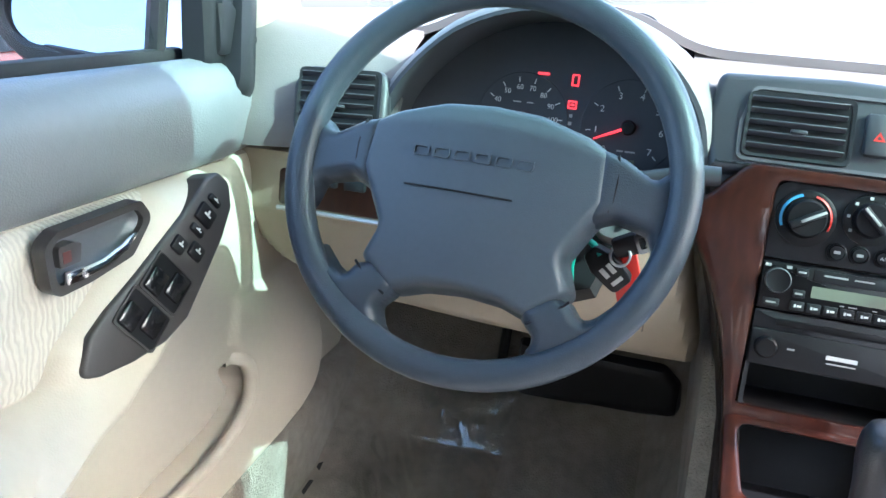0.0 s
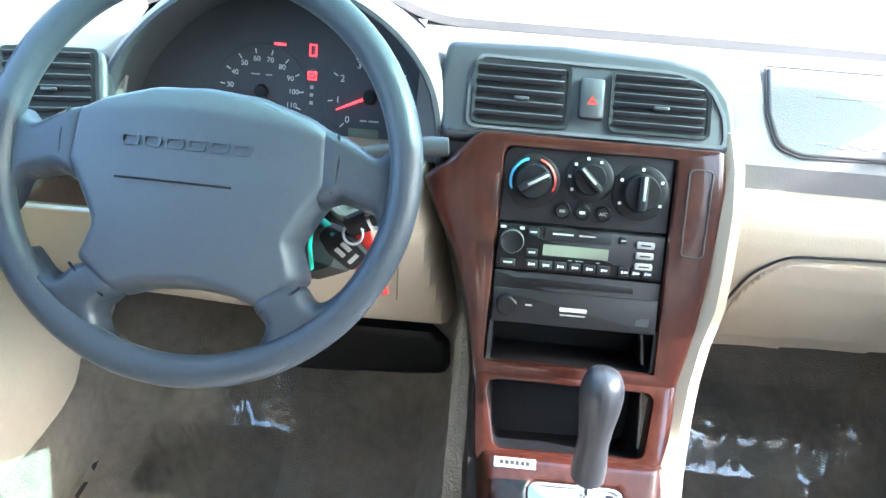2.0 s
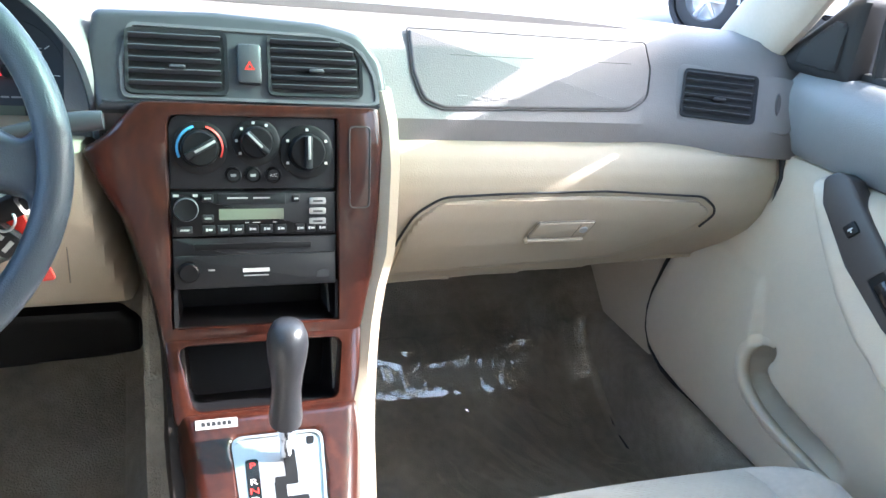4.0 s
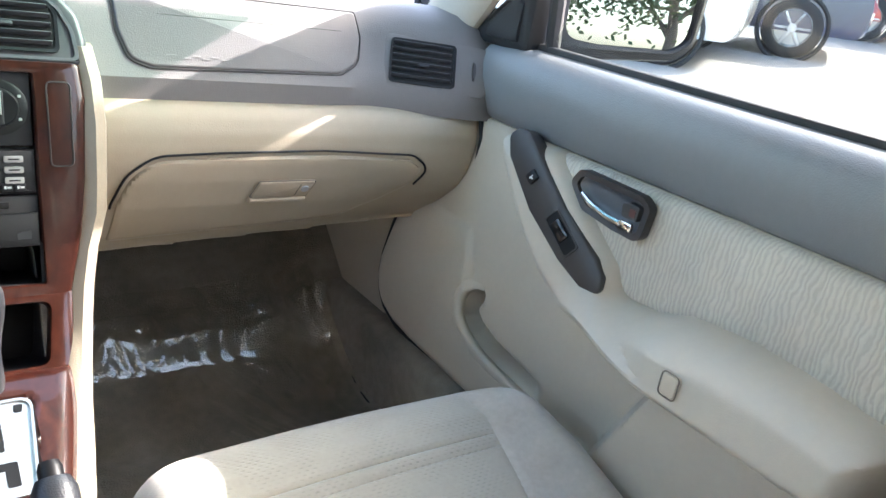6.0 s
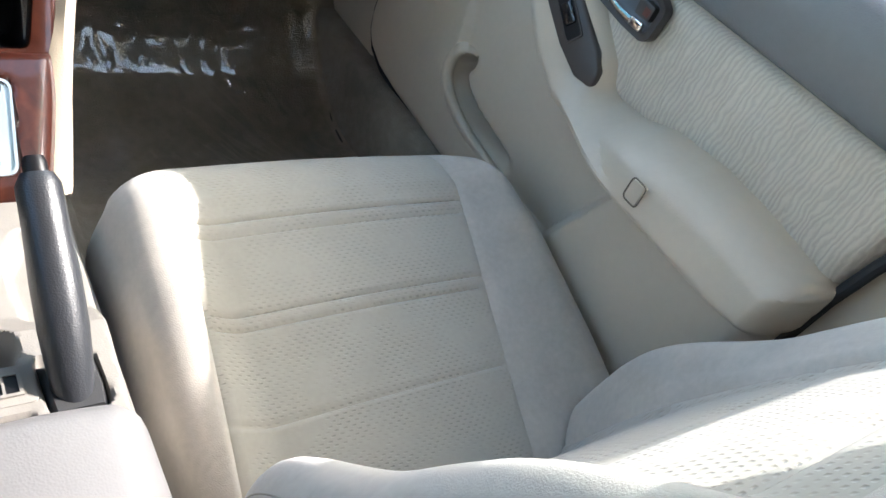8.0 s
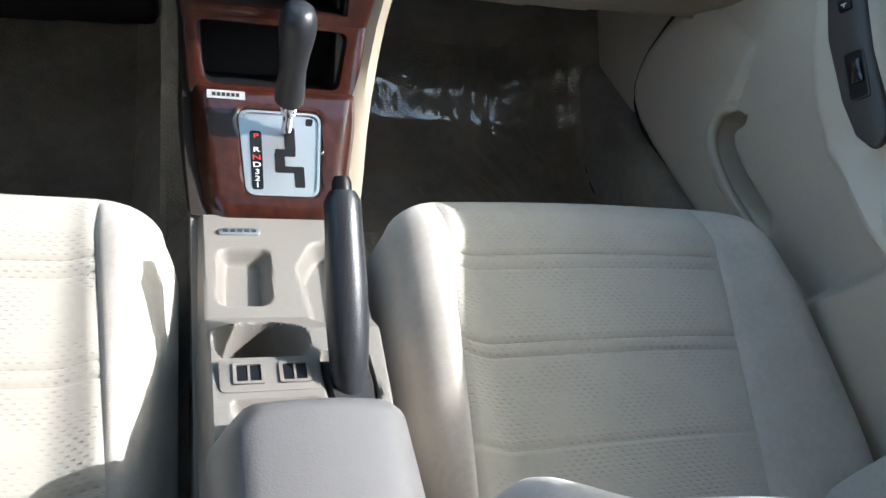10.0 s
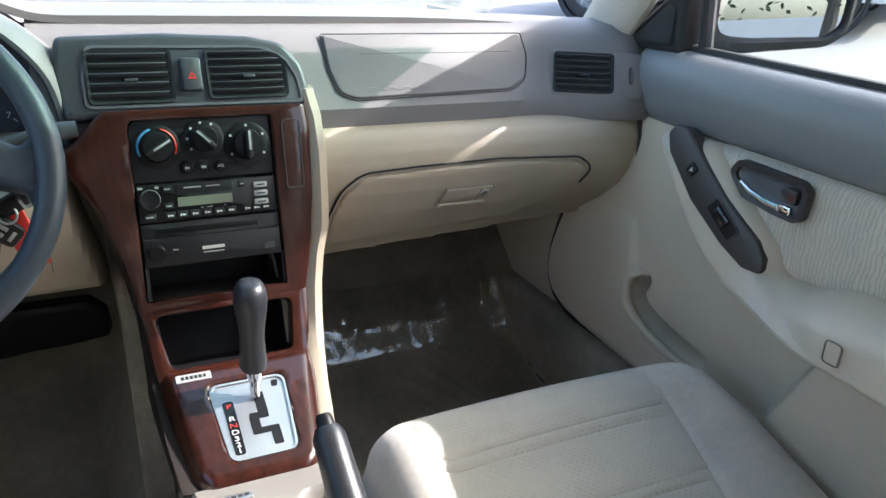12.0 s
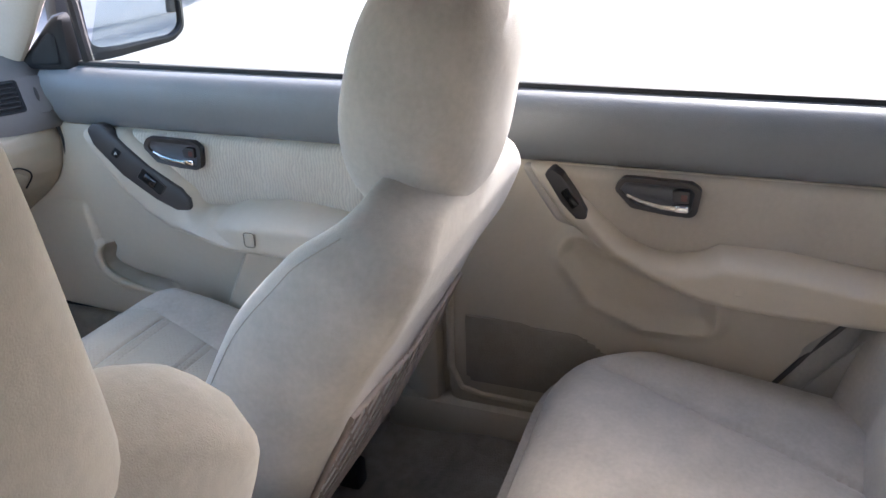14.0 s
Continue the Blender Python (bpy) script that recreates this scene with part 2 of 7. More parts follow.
def frame_m(origin, u, v):
    """A plane: x along u, y along v, z out of it."""
    u = Vector(u).normalized()
    v = Vector(v)
    v = (v - u * v.dot(u)).normalized()
    w = u.cross(v)
    m = Matrix((u, v, w)).transposed().to_4x4()
    m.translation = origin
    return m


def box(bm, c, s, bev=0.003, m=None, seg=2):
    r = bmesh.ops.create_cube(bm, size=1.0)
    vs = r["verts"]
    for v in vs:
        v.co = Vector((v.co.x * s[0], v.co.y * s[1], v.co.z * s[2]))
    if bev:
        es = list({e for v in vs for e in v.link_edges})
        r = bmesh.ops.bevel(bm, geom=es, offset=min(bev, min(s) * 0.45), segments=seg, profile=0.5, affect="EDGES")
        vs = list({v for f in r["faces"] for v in f.verts} | {v for v in vs if v.is_valid})
    t = Matrix.Translation(c)
    if m is not None:
        t = m @ t
    bmesh.ops.transform(bm, matrix=t, verts=vs)
    return bm


def rpoly(pts, r, n=5):
    """A polygon with rounded corners. r: one radius or one for each corner."""
    out = []
    k = len(pts)
    for i in range(k):
        p, a, b = Vector(pts[i]), Vector(pts[i - 1]), Vector(pts[(i + 1) % k])
        rr = r[i % len(r)] if isinstance(r, (list, tuple)) else r
        da, db = a - p, b - p
        if rr <= 0:
            out.append(p)
            continue
        half = da.angle(db) / 2
        d = min(rr / max(math.tan(half), 0.05), da.length * 0.48, db.length * 0.48)
        s, e = p + da.normalized() * d, p + db.normalized() * d
        for j in range(n + 1):
            f = j / n
            out.append(s * (1 - f) ** 2 + p * 2 * f * (1 - f) + e * f * f)
    return out


def slab(bm, pts, m, depth, bev=0.002, seg=2):
    """A plate with that outline in the plane m: its face at height 0, its back at -depth."""
    vs = [bm.verts.new(m @ Vector((p[0], p[1], -depth))) for p in pts]
    f = bm.faces.new(vs)
    r = bmesh.ops.extrude_face_region(bm, geom=[f])
    up = [v for v in r["geom"] if isinstance(v, bmesh.types.BMVert)]
    w = m.to_3x3() @ Vector((0, 0, depth))
    bmesh.ops.translate(bm, vec=w, verts=up)
    if bev:
        tops = [g for g in r["geom"] if isinstance(g, bmesh.types.BMFace)]
        es = list({e for t in tops for e in t.edges})
        bmesh.ops.bevel(bm, geom=es, offset=bev, segments=seg, profile=0.5, affect="EDGES")
    return bm


def rim(bm, outer, inner, m, depth, lift=0.0):
    """A flat frame between two outlines with the same number of points, with side walls down to -depth."""
    k = len(outer)
    rows = []
    for pts, z in ((outer, -depth), (outer, 0), (inner, lift), (inner, -depth)):
        rows.append([bm.verts.new(m @ Vector((p[0], p[1], z))) for p in pts])
    for a, b in ((0, 1), (1, 2), (2, 3)):
        for i in range(k):
            j = (i + 1) % k
            bm.faces.new((rows[a][i], rows[a][j], rows[b][j], rows[b][i]))
    return bm


def crowned_rim(bm, outer, inner, m, depth, crown=0.003, edge=0.006):
    """As rim, with a rounded outer edge and a slightly domed face."""
    k = len(outer)
    rows = []
    for f, z in ((0, -depth), (0, -edge), (0.03, -edge * 0.45), (0.09, -edge * 0.12), (0.2, 0.0), (0.5, crown * 0.6), (0.85, crown * 0.3), (0.96, 0.0), (1, -0.0025), (1, -depth)):
        rows.append([bm.verts.new(m @ Vector((o[0] + (i[0] - o[0]) * f, o[1] + (i[1] - o[1]) * f, z))) for o, i in zip(outer, inner)])
    for a, b in zip(rows, rows[1:]):
        for i in range(k):
            j = (i + 1) % k
            bm.faces.new((a[i], a[j], b[j], b[i]))
    return bm


def tube(bm, pts, r, seg=8, closed=False, flat=1.0):
    """A tube along the points. r: one radius or one for each point."""
    pts = [Vector(p) for p in pts]
    k = len(pts)
    rings = []
    side = None
    for i, p in enumerate(pts):
        a = pts[i - 1] if (i or closed) else p
        b = pts[(i + 1) % k] if (i < k - 1 or closed) else p
        t = (b - a).normalized()
        if side is None:
            side = t.orthogonal().normalized()
        side = (side - t * side.dot(t)).normalized()
        up = t.cross(side)
        rr = r[i % len(r)] if isinstance(r, (list, tuple)) else r
        rings.append([bm.verts.new(p + (side * math.cos(q) + up * flat * math.sin(q)) * rr) for q in (2 * math.pi * j / seg for j in range(seg))])
    for i in range(k if closed else k - 1):
        a, b = rings[i], rings[(i + 1) % k]
        for j in range(seg):
            bm.faces.new((a[j], a[(j + 1) % seg], b[(j + 1) % seg], b[j]))
    if not closed:
        bm.faces.new(rings[0][::-1])
        bm.faces.new(rings[-1])
    return bm


def spin(bm, prof, m, seg=28):
    """A turned body: (radius, height) pairs round the z axis of m."""
    rings = []
    for r, h in prof:
        if r < 1e-5:
            rings.append([bm.verts.new(m @ Vector((0, 0, h)))])
        else:
            rings.append([bm.verts.new(m @ Vector((r * math.cos(a), r * math.sin(a), h))) for a in (2 * math.pi * j / seg for j in range(seg))])
    for a, b in zip(rings, rings[1:]):
        for j in range(seg):
            k = (j + 1) % seg
            if len(a) == 1 and len(b) == 1:
                continue
            if len(a) == 1:
                bm.faces.new((a[0], b[j], b[k]))
            elif len(b) == 1:
                bm.faces.new((a[j], a[k], b[0]))
            else:
                bm.faces.new((a[j], a[k], b[k], b[j]))
    return bm


def loft(bm, rings, caps=True, closed=True):
    rows = [[bm.verts.new(p) for p in r] for r in rings]
    k = len(rows[0])
    for a, b in zip(rows, rows[1:]):
        for j in range(k if closed else k - 1):
            bm.faces.new((a[j], a[(j + 1) % k], b[(j + 1) % k], b[j]))
    if caps and closed:
        bm.faces.new(rows[0][::-1])
        bm.faces.new(rows[-1])
    return bm


def sdist(pts, X, Y):
    """Signed distance to a polygon's edge, positive inside."""
    P = np.array([(p[0], p[1]) for p in pts])
    best = np.full(X.shape, 1e9)
    inside = np.zeros(X.shape, bool)
    for i in range(len(P)):
        a, b = P[i - 1], P[i]
        ab = b - a
        L2 = max(ab @ ab, 1e-12)
        t = np.clip(((X - a[0]) * ab[0] + (Y - a[1]) * ab[1]) / L2, 0, 1)
        best = np.minimum(best, np.hypot(X - a[0] - t * ab[0], Y - a[1] - t * ab[1]))
        if a[1] != b[1]:
            cross = (a[1] > Y) != (b[1] > Y)
            inside ^= cross & (X < (b[0] - a[0]) * (Y - a[1]) / (b[1] - a[1]) + a[0])
    return np.where(inside, best, -best)


def bump(bm, pts, m, depth, r, res=0.006, dents=(), sink=0.006, hole=None):
    """A padded shape: the outline in the plane m swells to depth (a number, or a function of u, v) with edges of radius r.
    dents: (outline, how deep, edge) pressed into it."""
    us, vs = [p[0] for p in pts], [p[1] for p in pts]
    u0, u1, v0, v1 = min(us) - res, max(us) + res, min(vs) - res, max(vs) + res
    nu, nv = max(4, int((u1 - u0) / res) + 2), max(4, int((v1 - v0) / res) + 2)
    U, V = np.meshgrid(np.linspace(u0, u1, nu), np.linspace(v0, v1, nv), indexing="ij")
    s = sdist(pts, U, V)
    D = depth(U, V) if callable(depth) else np.full(U.shape, depth)
    t = np.clip(s / r, 0, 1)
    H = D * np.sqrt(1 - (1 - t) ** 2)
    for q, deep, edge in dents:
        e = np.clip(sdist(q, U, V) / edge, 0, 1)
        H = H - deep * e * e * (3 - 2 * e)
    # the ring just outside is drawn in onto the outline itself
    gu, gv = np.gradient(s, (u1 - u0) / (nu - 1), (v1 - v0) / (nv - 1))
    gl = np.maximum(np.hypot(gu, gv), 0.3)
    pull = np.where(s < 0, -s, 0)
    U, V = U + pull * gu / gl, V + pull * gv / gl
    H = np.where(s < 0, -sink, H)
    keep = s > 0
    open_ = sdist(hole, U, V) > 0.001 if hole else np.zeros(U.shape, bool)
    idx = {}
    for i in range(nu - 1):
        for j in range(nv - 1):
            if open_[i, j] or open_[i + 1, j] or open_[i, j + 1] or open_[i + 1, j + 1]:
                continue
            if keep[i, j] or keep[i + 1, j] or keep[i, j + 1] or keep[i + 1, j + 1]:
                q = []
                for a, b in ((i, j), (i + 1, j), (i + 1, j + 1), (i, j + 1)):
                    if (a, b) not in idx:
                        idx[a, b] = bm.verts.new(m @ Vector((U[a, b], V[a, b], H[a, b])))
                    q.append(idx[a, b])
                bm.faces.new(q)
    return bm


def grid(bm, f, us, vs):
    """A surface f(u, v) over two lists."""
    rows = [[bm.verts.new(f(u, v)) for v in vs] for u in us]
    for a, b in zip(rows, rows[1:]):
        for j in range(len(vs) - 1):
            bm.faces.new((a[j], a[j + 1], b[j + 1], b[j]))
    return bm


def thicken(bm, d):
    bmesh.ops.recalc_face_normals(bm, faces=bm.faces)
    bmesh.ops.solidify(bm, geom=list(bm.faces), thickness=d)
    return bm


def lin(a, b, n):
    return [a + (b - a) * i / (n - 1) for i in range(n)]


def ss(a, b, x):
    t = min(1, max(0, (x - a) / (b - a)))
    return t * t * (3 - 2 * t)


def letters(text, m, size, material, parent, depth=0.0004, name="lettering", wide=1.0):
    c = bpy.data.curves.new(name, "FONT")
    c.body, c.size, c.extrude, c.align_x, c.align_y = text, size, depth, "CENTER", "CENTER"
    tmp = bpy.data.objects.new(name, c)
    scene.collection.objects.link(tmp)
    bpy.context.view_layer.update()
    me = bpy.data.meshes.new_from_object(tmp.evaluated_get(bpy.context.evaluated_depsgraph_get()))
    bpy.data.objects.remove(tmp)
    bm = B()
    bm.from_mesh(me)
    bmesh.ops.transform(bm, matrix=m @ Matrix.Diagonal((wide, 1, 1, 1)), verts=bm.verts)
    bpy.data.meshes.remove(me)
    return part(name, bm, material, parent, smooth=False)


def bars(specs, m, material, parent, name="marking", depth=0.0005):
    """Plain bars (u, v, width, height[, turn]) on the plane m, one mesh."""
    bm = B()
    for u, v, w, h, *turn in specs:
        mm = m @ pose(u, v, depth / 2, 0, 0, turn[0] if turn else 0)
        box(bm, (0, 0, 0), (w, h, depth), 0, mm)
    return tagged(part(name, bm, material, parent, smooth=False), kind="stuff" if len(specs) > 1 else "")


# ---- the car's shell: floor, roof, pillars, glass ----
def floor_z(x, y):
    ax = abs(x)
    z = 0.29
    z += 0.16 * ss(0.17, 0.08, ax)                      # tunnel
    z += 0.34 * ss(0.10, 0.66, y)                       # toe board
    z += 0.03 * ss(0.60, 0.70, ax)
    z += 0.015 * ss(-0.80, -0.95, y)
    return z + 0.004 * noise.noise((x * 9, y * 9, 0))


bm = B()
grid(bm, lambda x, y: Vector((x, y, floor_z(x, y))), lin(-0.74, 0.74, 75), lin(-1.75, 0.80, 90))
thicken(bm, -0.012)
tagged(part("floor", bm, CARPET, None, "grey-brown loop carpet on the car floor"), "", "floor", kind="structure")

bm = B()
grid(bm, lambda x, y: Vector((x, y, 0.46 + (y - 0.52) * 1.5)), lin(-0.74, 0.74, 12), lin(0.52, 0.85, 10))
thicken(bm, -0.02)
tagged(part("wall_firewall", bm, CARPET, None, "dark carpeted firewall under the dashboard"), "", "wall", kind="structure")


def roof_z(x, y):
    return 1.43 + 0.02 * (1 - (x / 0.6) ** 2) - 0.10 * ss(-0.50, -0.10, y) ** 2 - 0.12 * ss(-1.5, -2.1, y)


bm = B()
grid(bm, lambda x, y: Vector((x * (1 - 0.03 * ss(-0.4, 0, y)), y, roof_z(x, y))), lin(-0.58, 0.58, 18), lin(-2.05, -0.225, 28))
thicken(bm, 0.035)
tagged(part("ceiling", bm, HEADLINER, None, "beige woven headliner on the car roof"), "", "ceiling", kind="structure")

bm = B()
grid(bm, lambda x, t: Vector((x * (1 + 0.22 * t), -0.24 + 1.08 * t, 1.378 - 0.385 * t - 0.05 * (x / 0.6) ** 2 * t)), lin(-0.66, 0.66, 14), lin(0, 1, 10))
thicken(bm, 0.004)
w = tagged(part("window_windscreen", bm, GLASS, None, "clear curved windscreen glass"), "", "window", kind="structure")
w.visible_shadow = False
# out of view; run far down the glass and darkened to shade the dash
bm = B()
grid(bm, lambda x, t: Vector((x * (1 + 0.22 * t), -0.24 + 1.08 * t, 1.381 - 0.385 * t - 0.05 * (x / 0.6) ** 2 * t)), lin(-0.66, 0.66, 14), lin(0, 0.25, 6))
part("shade_band", bm, BAND, w, "green-tinted shade band along the top")
for s in (1, -1):
    bm = B()
    slab(bm, rpoly([(-0.86, 0.27), (-0.86, 1.0), (-0.30, 1.0), (-0.185, 0.90), (-0.160, 0.68), (-0.172, 0.56), (-0.18, 0.27)], 0.01), Matrix(((0, 0, -s, s * 0.712), (-1, 0, 0, 0), (0, 1, 0, 0), (0, 0, 0, 1))), 0.03, 0.004)
    tagged(part("wall_kick_panel", bm, BEIGE, None, "beige kick panel beside the footwell"), "", "wall", kind="structure")


def pillar(name, pts, radii, material, label, flat=0.6):
    bm = B()
    tube(bm, pts, radii, 12, flat=flat)
    return tagged(part(name, bm, material, None, label), "", "pillar", kind="structure")


for s, side in ((1, "right"), (-1, "left")):
    bm = B()
    rings = []
    for x, y, z, w, th in ((0.735, 0.20, 0.95, 0.062, 0.026), (0.715, 0.115, 1.035, 0.060, 0.025), (0.700, 0.035, 1.115, 0.060, 0.024), (0.678, -0.045, 1.195, 0.058, 0.023), (0.645, -0.130, 1.280, 0.054, 0.022), (0.605, -0.235, 1.365, 0.048, 0.022), (0.575, -0.34, 1.41, 0.040, 0.022)):
        side = Vector((s, 0, 0.30)).normalized()
        along = Vector((0, 0.707, 0.707))
        rings.append([Vector((s * x, y, z)) + along * (w * math.copysign(abs(math.cos(q)) ** 0.8, math.cos(q))) + side * (th * math.sin(q)) for q in (2 * math.pi * j / 18 for j in range(18))])
    loft(bm, rings)
    tagged(part("pillar_a", bm, HEADLINER, None, "beige padded windscreen pillar trim"), "", "pillar", kind="structure")
    pillar("pillar_b", [(s * 0.735, -0.80, 0.30), (s * 0.735, -0.80, 0.70), (s * 0.725, -0.81, 1.00), (s * 0.655, -0.83, 1.25), (s * 0.59, -0.84, 1.42)],
           [0.06, 0.055, 0.05, 0.045, 0.045], BEIGE, "beige plastic pillar between the doors")
    pillar("pillar_c", [(s * 0.73, -1.68, 0.60), (s * 0.72, -1.72, 1.00), (s * 0.64, -1.85, 1.25), (s * 0.57, -1.95, 1.36)],
           [0.10, 0.10, 0.10, 0.10], HEADLINER, "beige padded rear pillar trim")
    pillar("pillar_roof_rail", [(s * 0.575, -0.28, 1.405), (s * 0.585, -0.60, 1.425), (s * 0.59, -1.0, 1.43), (s * 0.585, -1.5, 1.42), (s * 0.57, -1.95, 1.38)],
           [0.035] * 5, HEADLINER, "beige roof rail trim above the doors")

# unseen wall, carried up high to keep light out of the rear
bm = B()
grid(bm, lambda x, z: Vector((x, -2.08 - 0.05 * (1.4 - z), z)), lin(-0.74, 0.74, 6), lin(0.25, 1.22, 6))
thicken(bm, 0.02)
tagged(part("wall_rear", bm, BEIGE, None, "beige wall behind the rear bench, raised to block light"), "", "wall", kind="structure")
# unseen pane, kept small and darkened to let in less light
bm = B()
grid(bm, lambda x, t: Vector((x, -2.07 + 0.03 * t, 1.22 + 0.14 * t)), lin(-0.6, 0.6, 6), lin(0, 1, 4))
thicken(bm, 0.004)
tagged(part("window_rear", bm, DIMGLASS, None, "rear window glass, darkened to hold back light"), "", "window", kind="structure")


# ---- doors ----
LIP = [(0.108, 0.651), (0.094, 0.650), (0.082, 0.645), (0.074, 0.634), (0.071, 0.618), (0.077, 0.595), (0.100, 0.574), (0.145, 0.558), (0.20, 0.551), (0.28, 0.545), (0.36, 0.540), (0.45, 0.532)]
DOOR_EDGE = [(-0.150, 0.70), (-0.165, 0.655), (-0.180, 0.60), (-0.183, 0.565), (-0.176, 0.53), (-0.155, 0.502), (-0.11, 0.483), (-0.05, 0.475), (0.09, 0.468), (0.30, 0.462), (0.67, 0.455)]
SEAL = [(0.702, -0.790, 1.03), (0.690, -0.772, 0.985), (0.690, -0.766, 0.947), (0.697, -0.745, 0.875), (0.700, -0.730, 0.817), (0.705, -0.718, 0.757), (0.712, -0.700, 0.60)]


def door_plane(s, x=0.715):
    """u runs rearward, v up, height into the car."""
    m = Matrix(((0, 0, -s, s * (x - (0.018 if s < 0 else 0))), (-1, 0, 0, 0), (0, 1, 0, 0), (0, 0, 0, 1)))
    return m


def pull_handle(door, s, yf, x0, dv=0.0):
    """Inner handle: bezel with a dark recess, chrome lever and lock knob. yf: its front edge, dv: how far it is raised."""
    m = door_plane(s, x0) @ pose(0, dv, 0)
    o = [(-yf, 0.868), (-yf + 0.015, 0.888), (-yf + 0.118, 0.886), (-yf + 0.134, 0.876), (-yf + 0.130, 0.838), (-yf + 0.122, 0.830), (-yf + 0.085, 0.831), (-yf + 0.030, 0.838)]
    i = [(-yf + 0.009, 0.867), (-yf + 0.019, 0.880), (-yf + 0.116, 0.878), (-yf + 0.124, 0.872), (-yf + 0.121, 0.842), (-yf + 0.117, 0.838), (-yf + 0.084, 0.838), (-yf + 0.034, 0.845)]
    bm = B()
    rim(bm, rpoly(o, 0.012, 4), rpoly(i, 0.008, 4), m @ pose(0, 0, 0.008), 0.014, -0.002)
    bez = part("handle_bezel", bm, SWITCHGREY, door, "brown-grey plastic handle surround")
    bm = B()
    ii = [(p.x, p.y) for p in rpoly(i, 0.008, 4)]
    bump(bm, [(a, b) for a, b in ii], m @ pose(0, 0, 0.0065), lambda U, V: np.full(U.shape, -0.012), 0.012, 0.004)
    part("recess", bm, HANDLEGREY, bez, "dark hollow behind the lever")
    bm = B()
    c = -yf
    tube(bm, [m @ Vector(p) for p in ((c + 0.022, 0.857, 0.004), (c + 0.045, 0.851, 0.010), (c + 0.075, 0.8455, 0.012), (c + 0.098, 0.8445, 0.012))], [0.003, 0.0038, 0.0042, 0.005], 10, flat=1.0)
    box(bm, (c + 0.106, 0.8445, 0.010), (0.022, 0.012, 0.008), 0.003, m)
    part("lever", bm, CHROME, bez, "chrome door lever")
    bm = B()
    slab(bm, rpoly([(c + 0.092, 0.852), (c + 0.090, 0.868), (c + 0.100, 0.872), (c + 0.117, 0.871), (c + 0.116, 0.852)], 0.003, 3), m @ pose(0, 0, 0.006), 0.01, 0.0015)
    part("lock_knob", bm, SWITCHGREY, bez, "grey lock slide with a dull red lens")
    bars([(c + 0.1085, 0.861, 0.009, 0.010)], m @ pose(0, 0, 0.0061), LOCKRED, bez, "lock_mark")


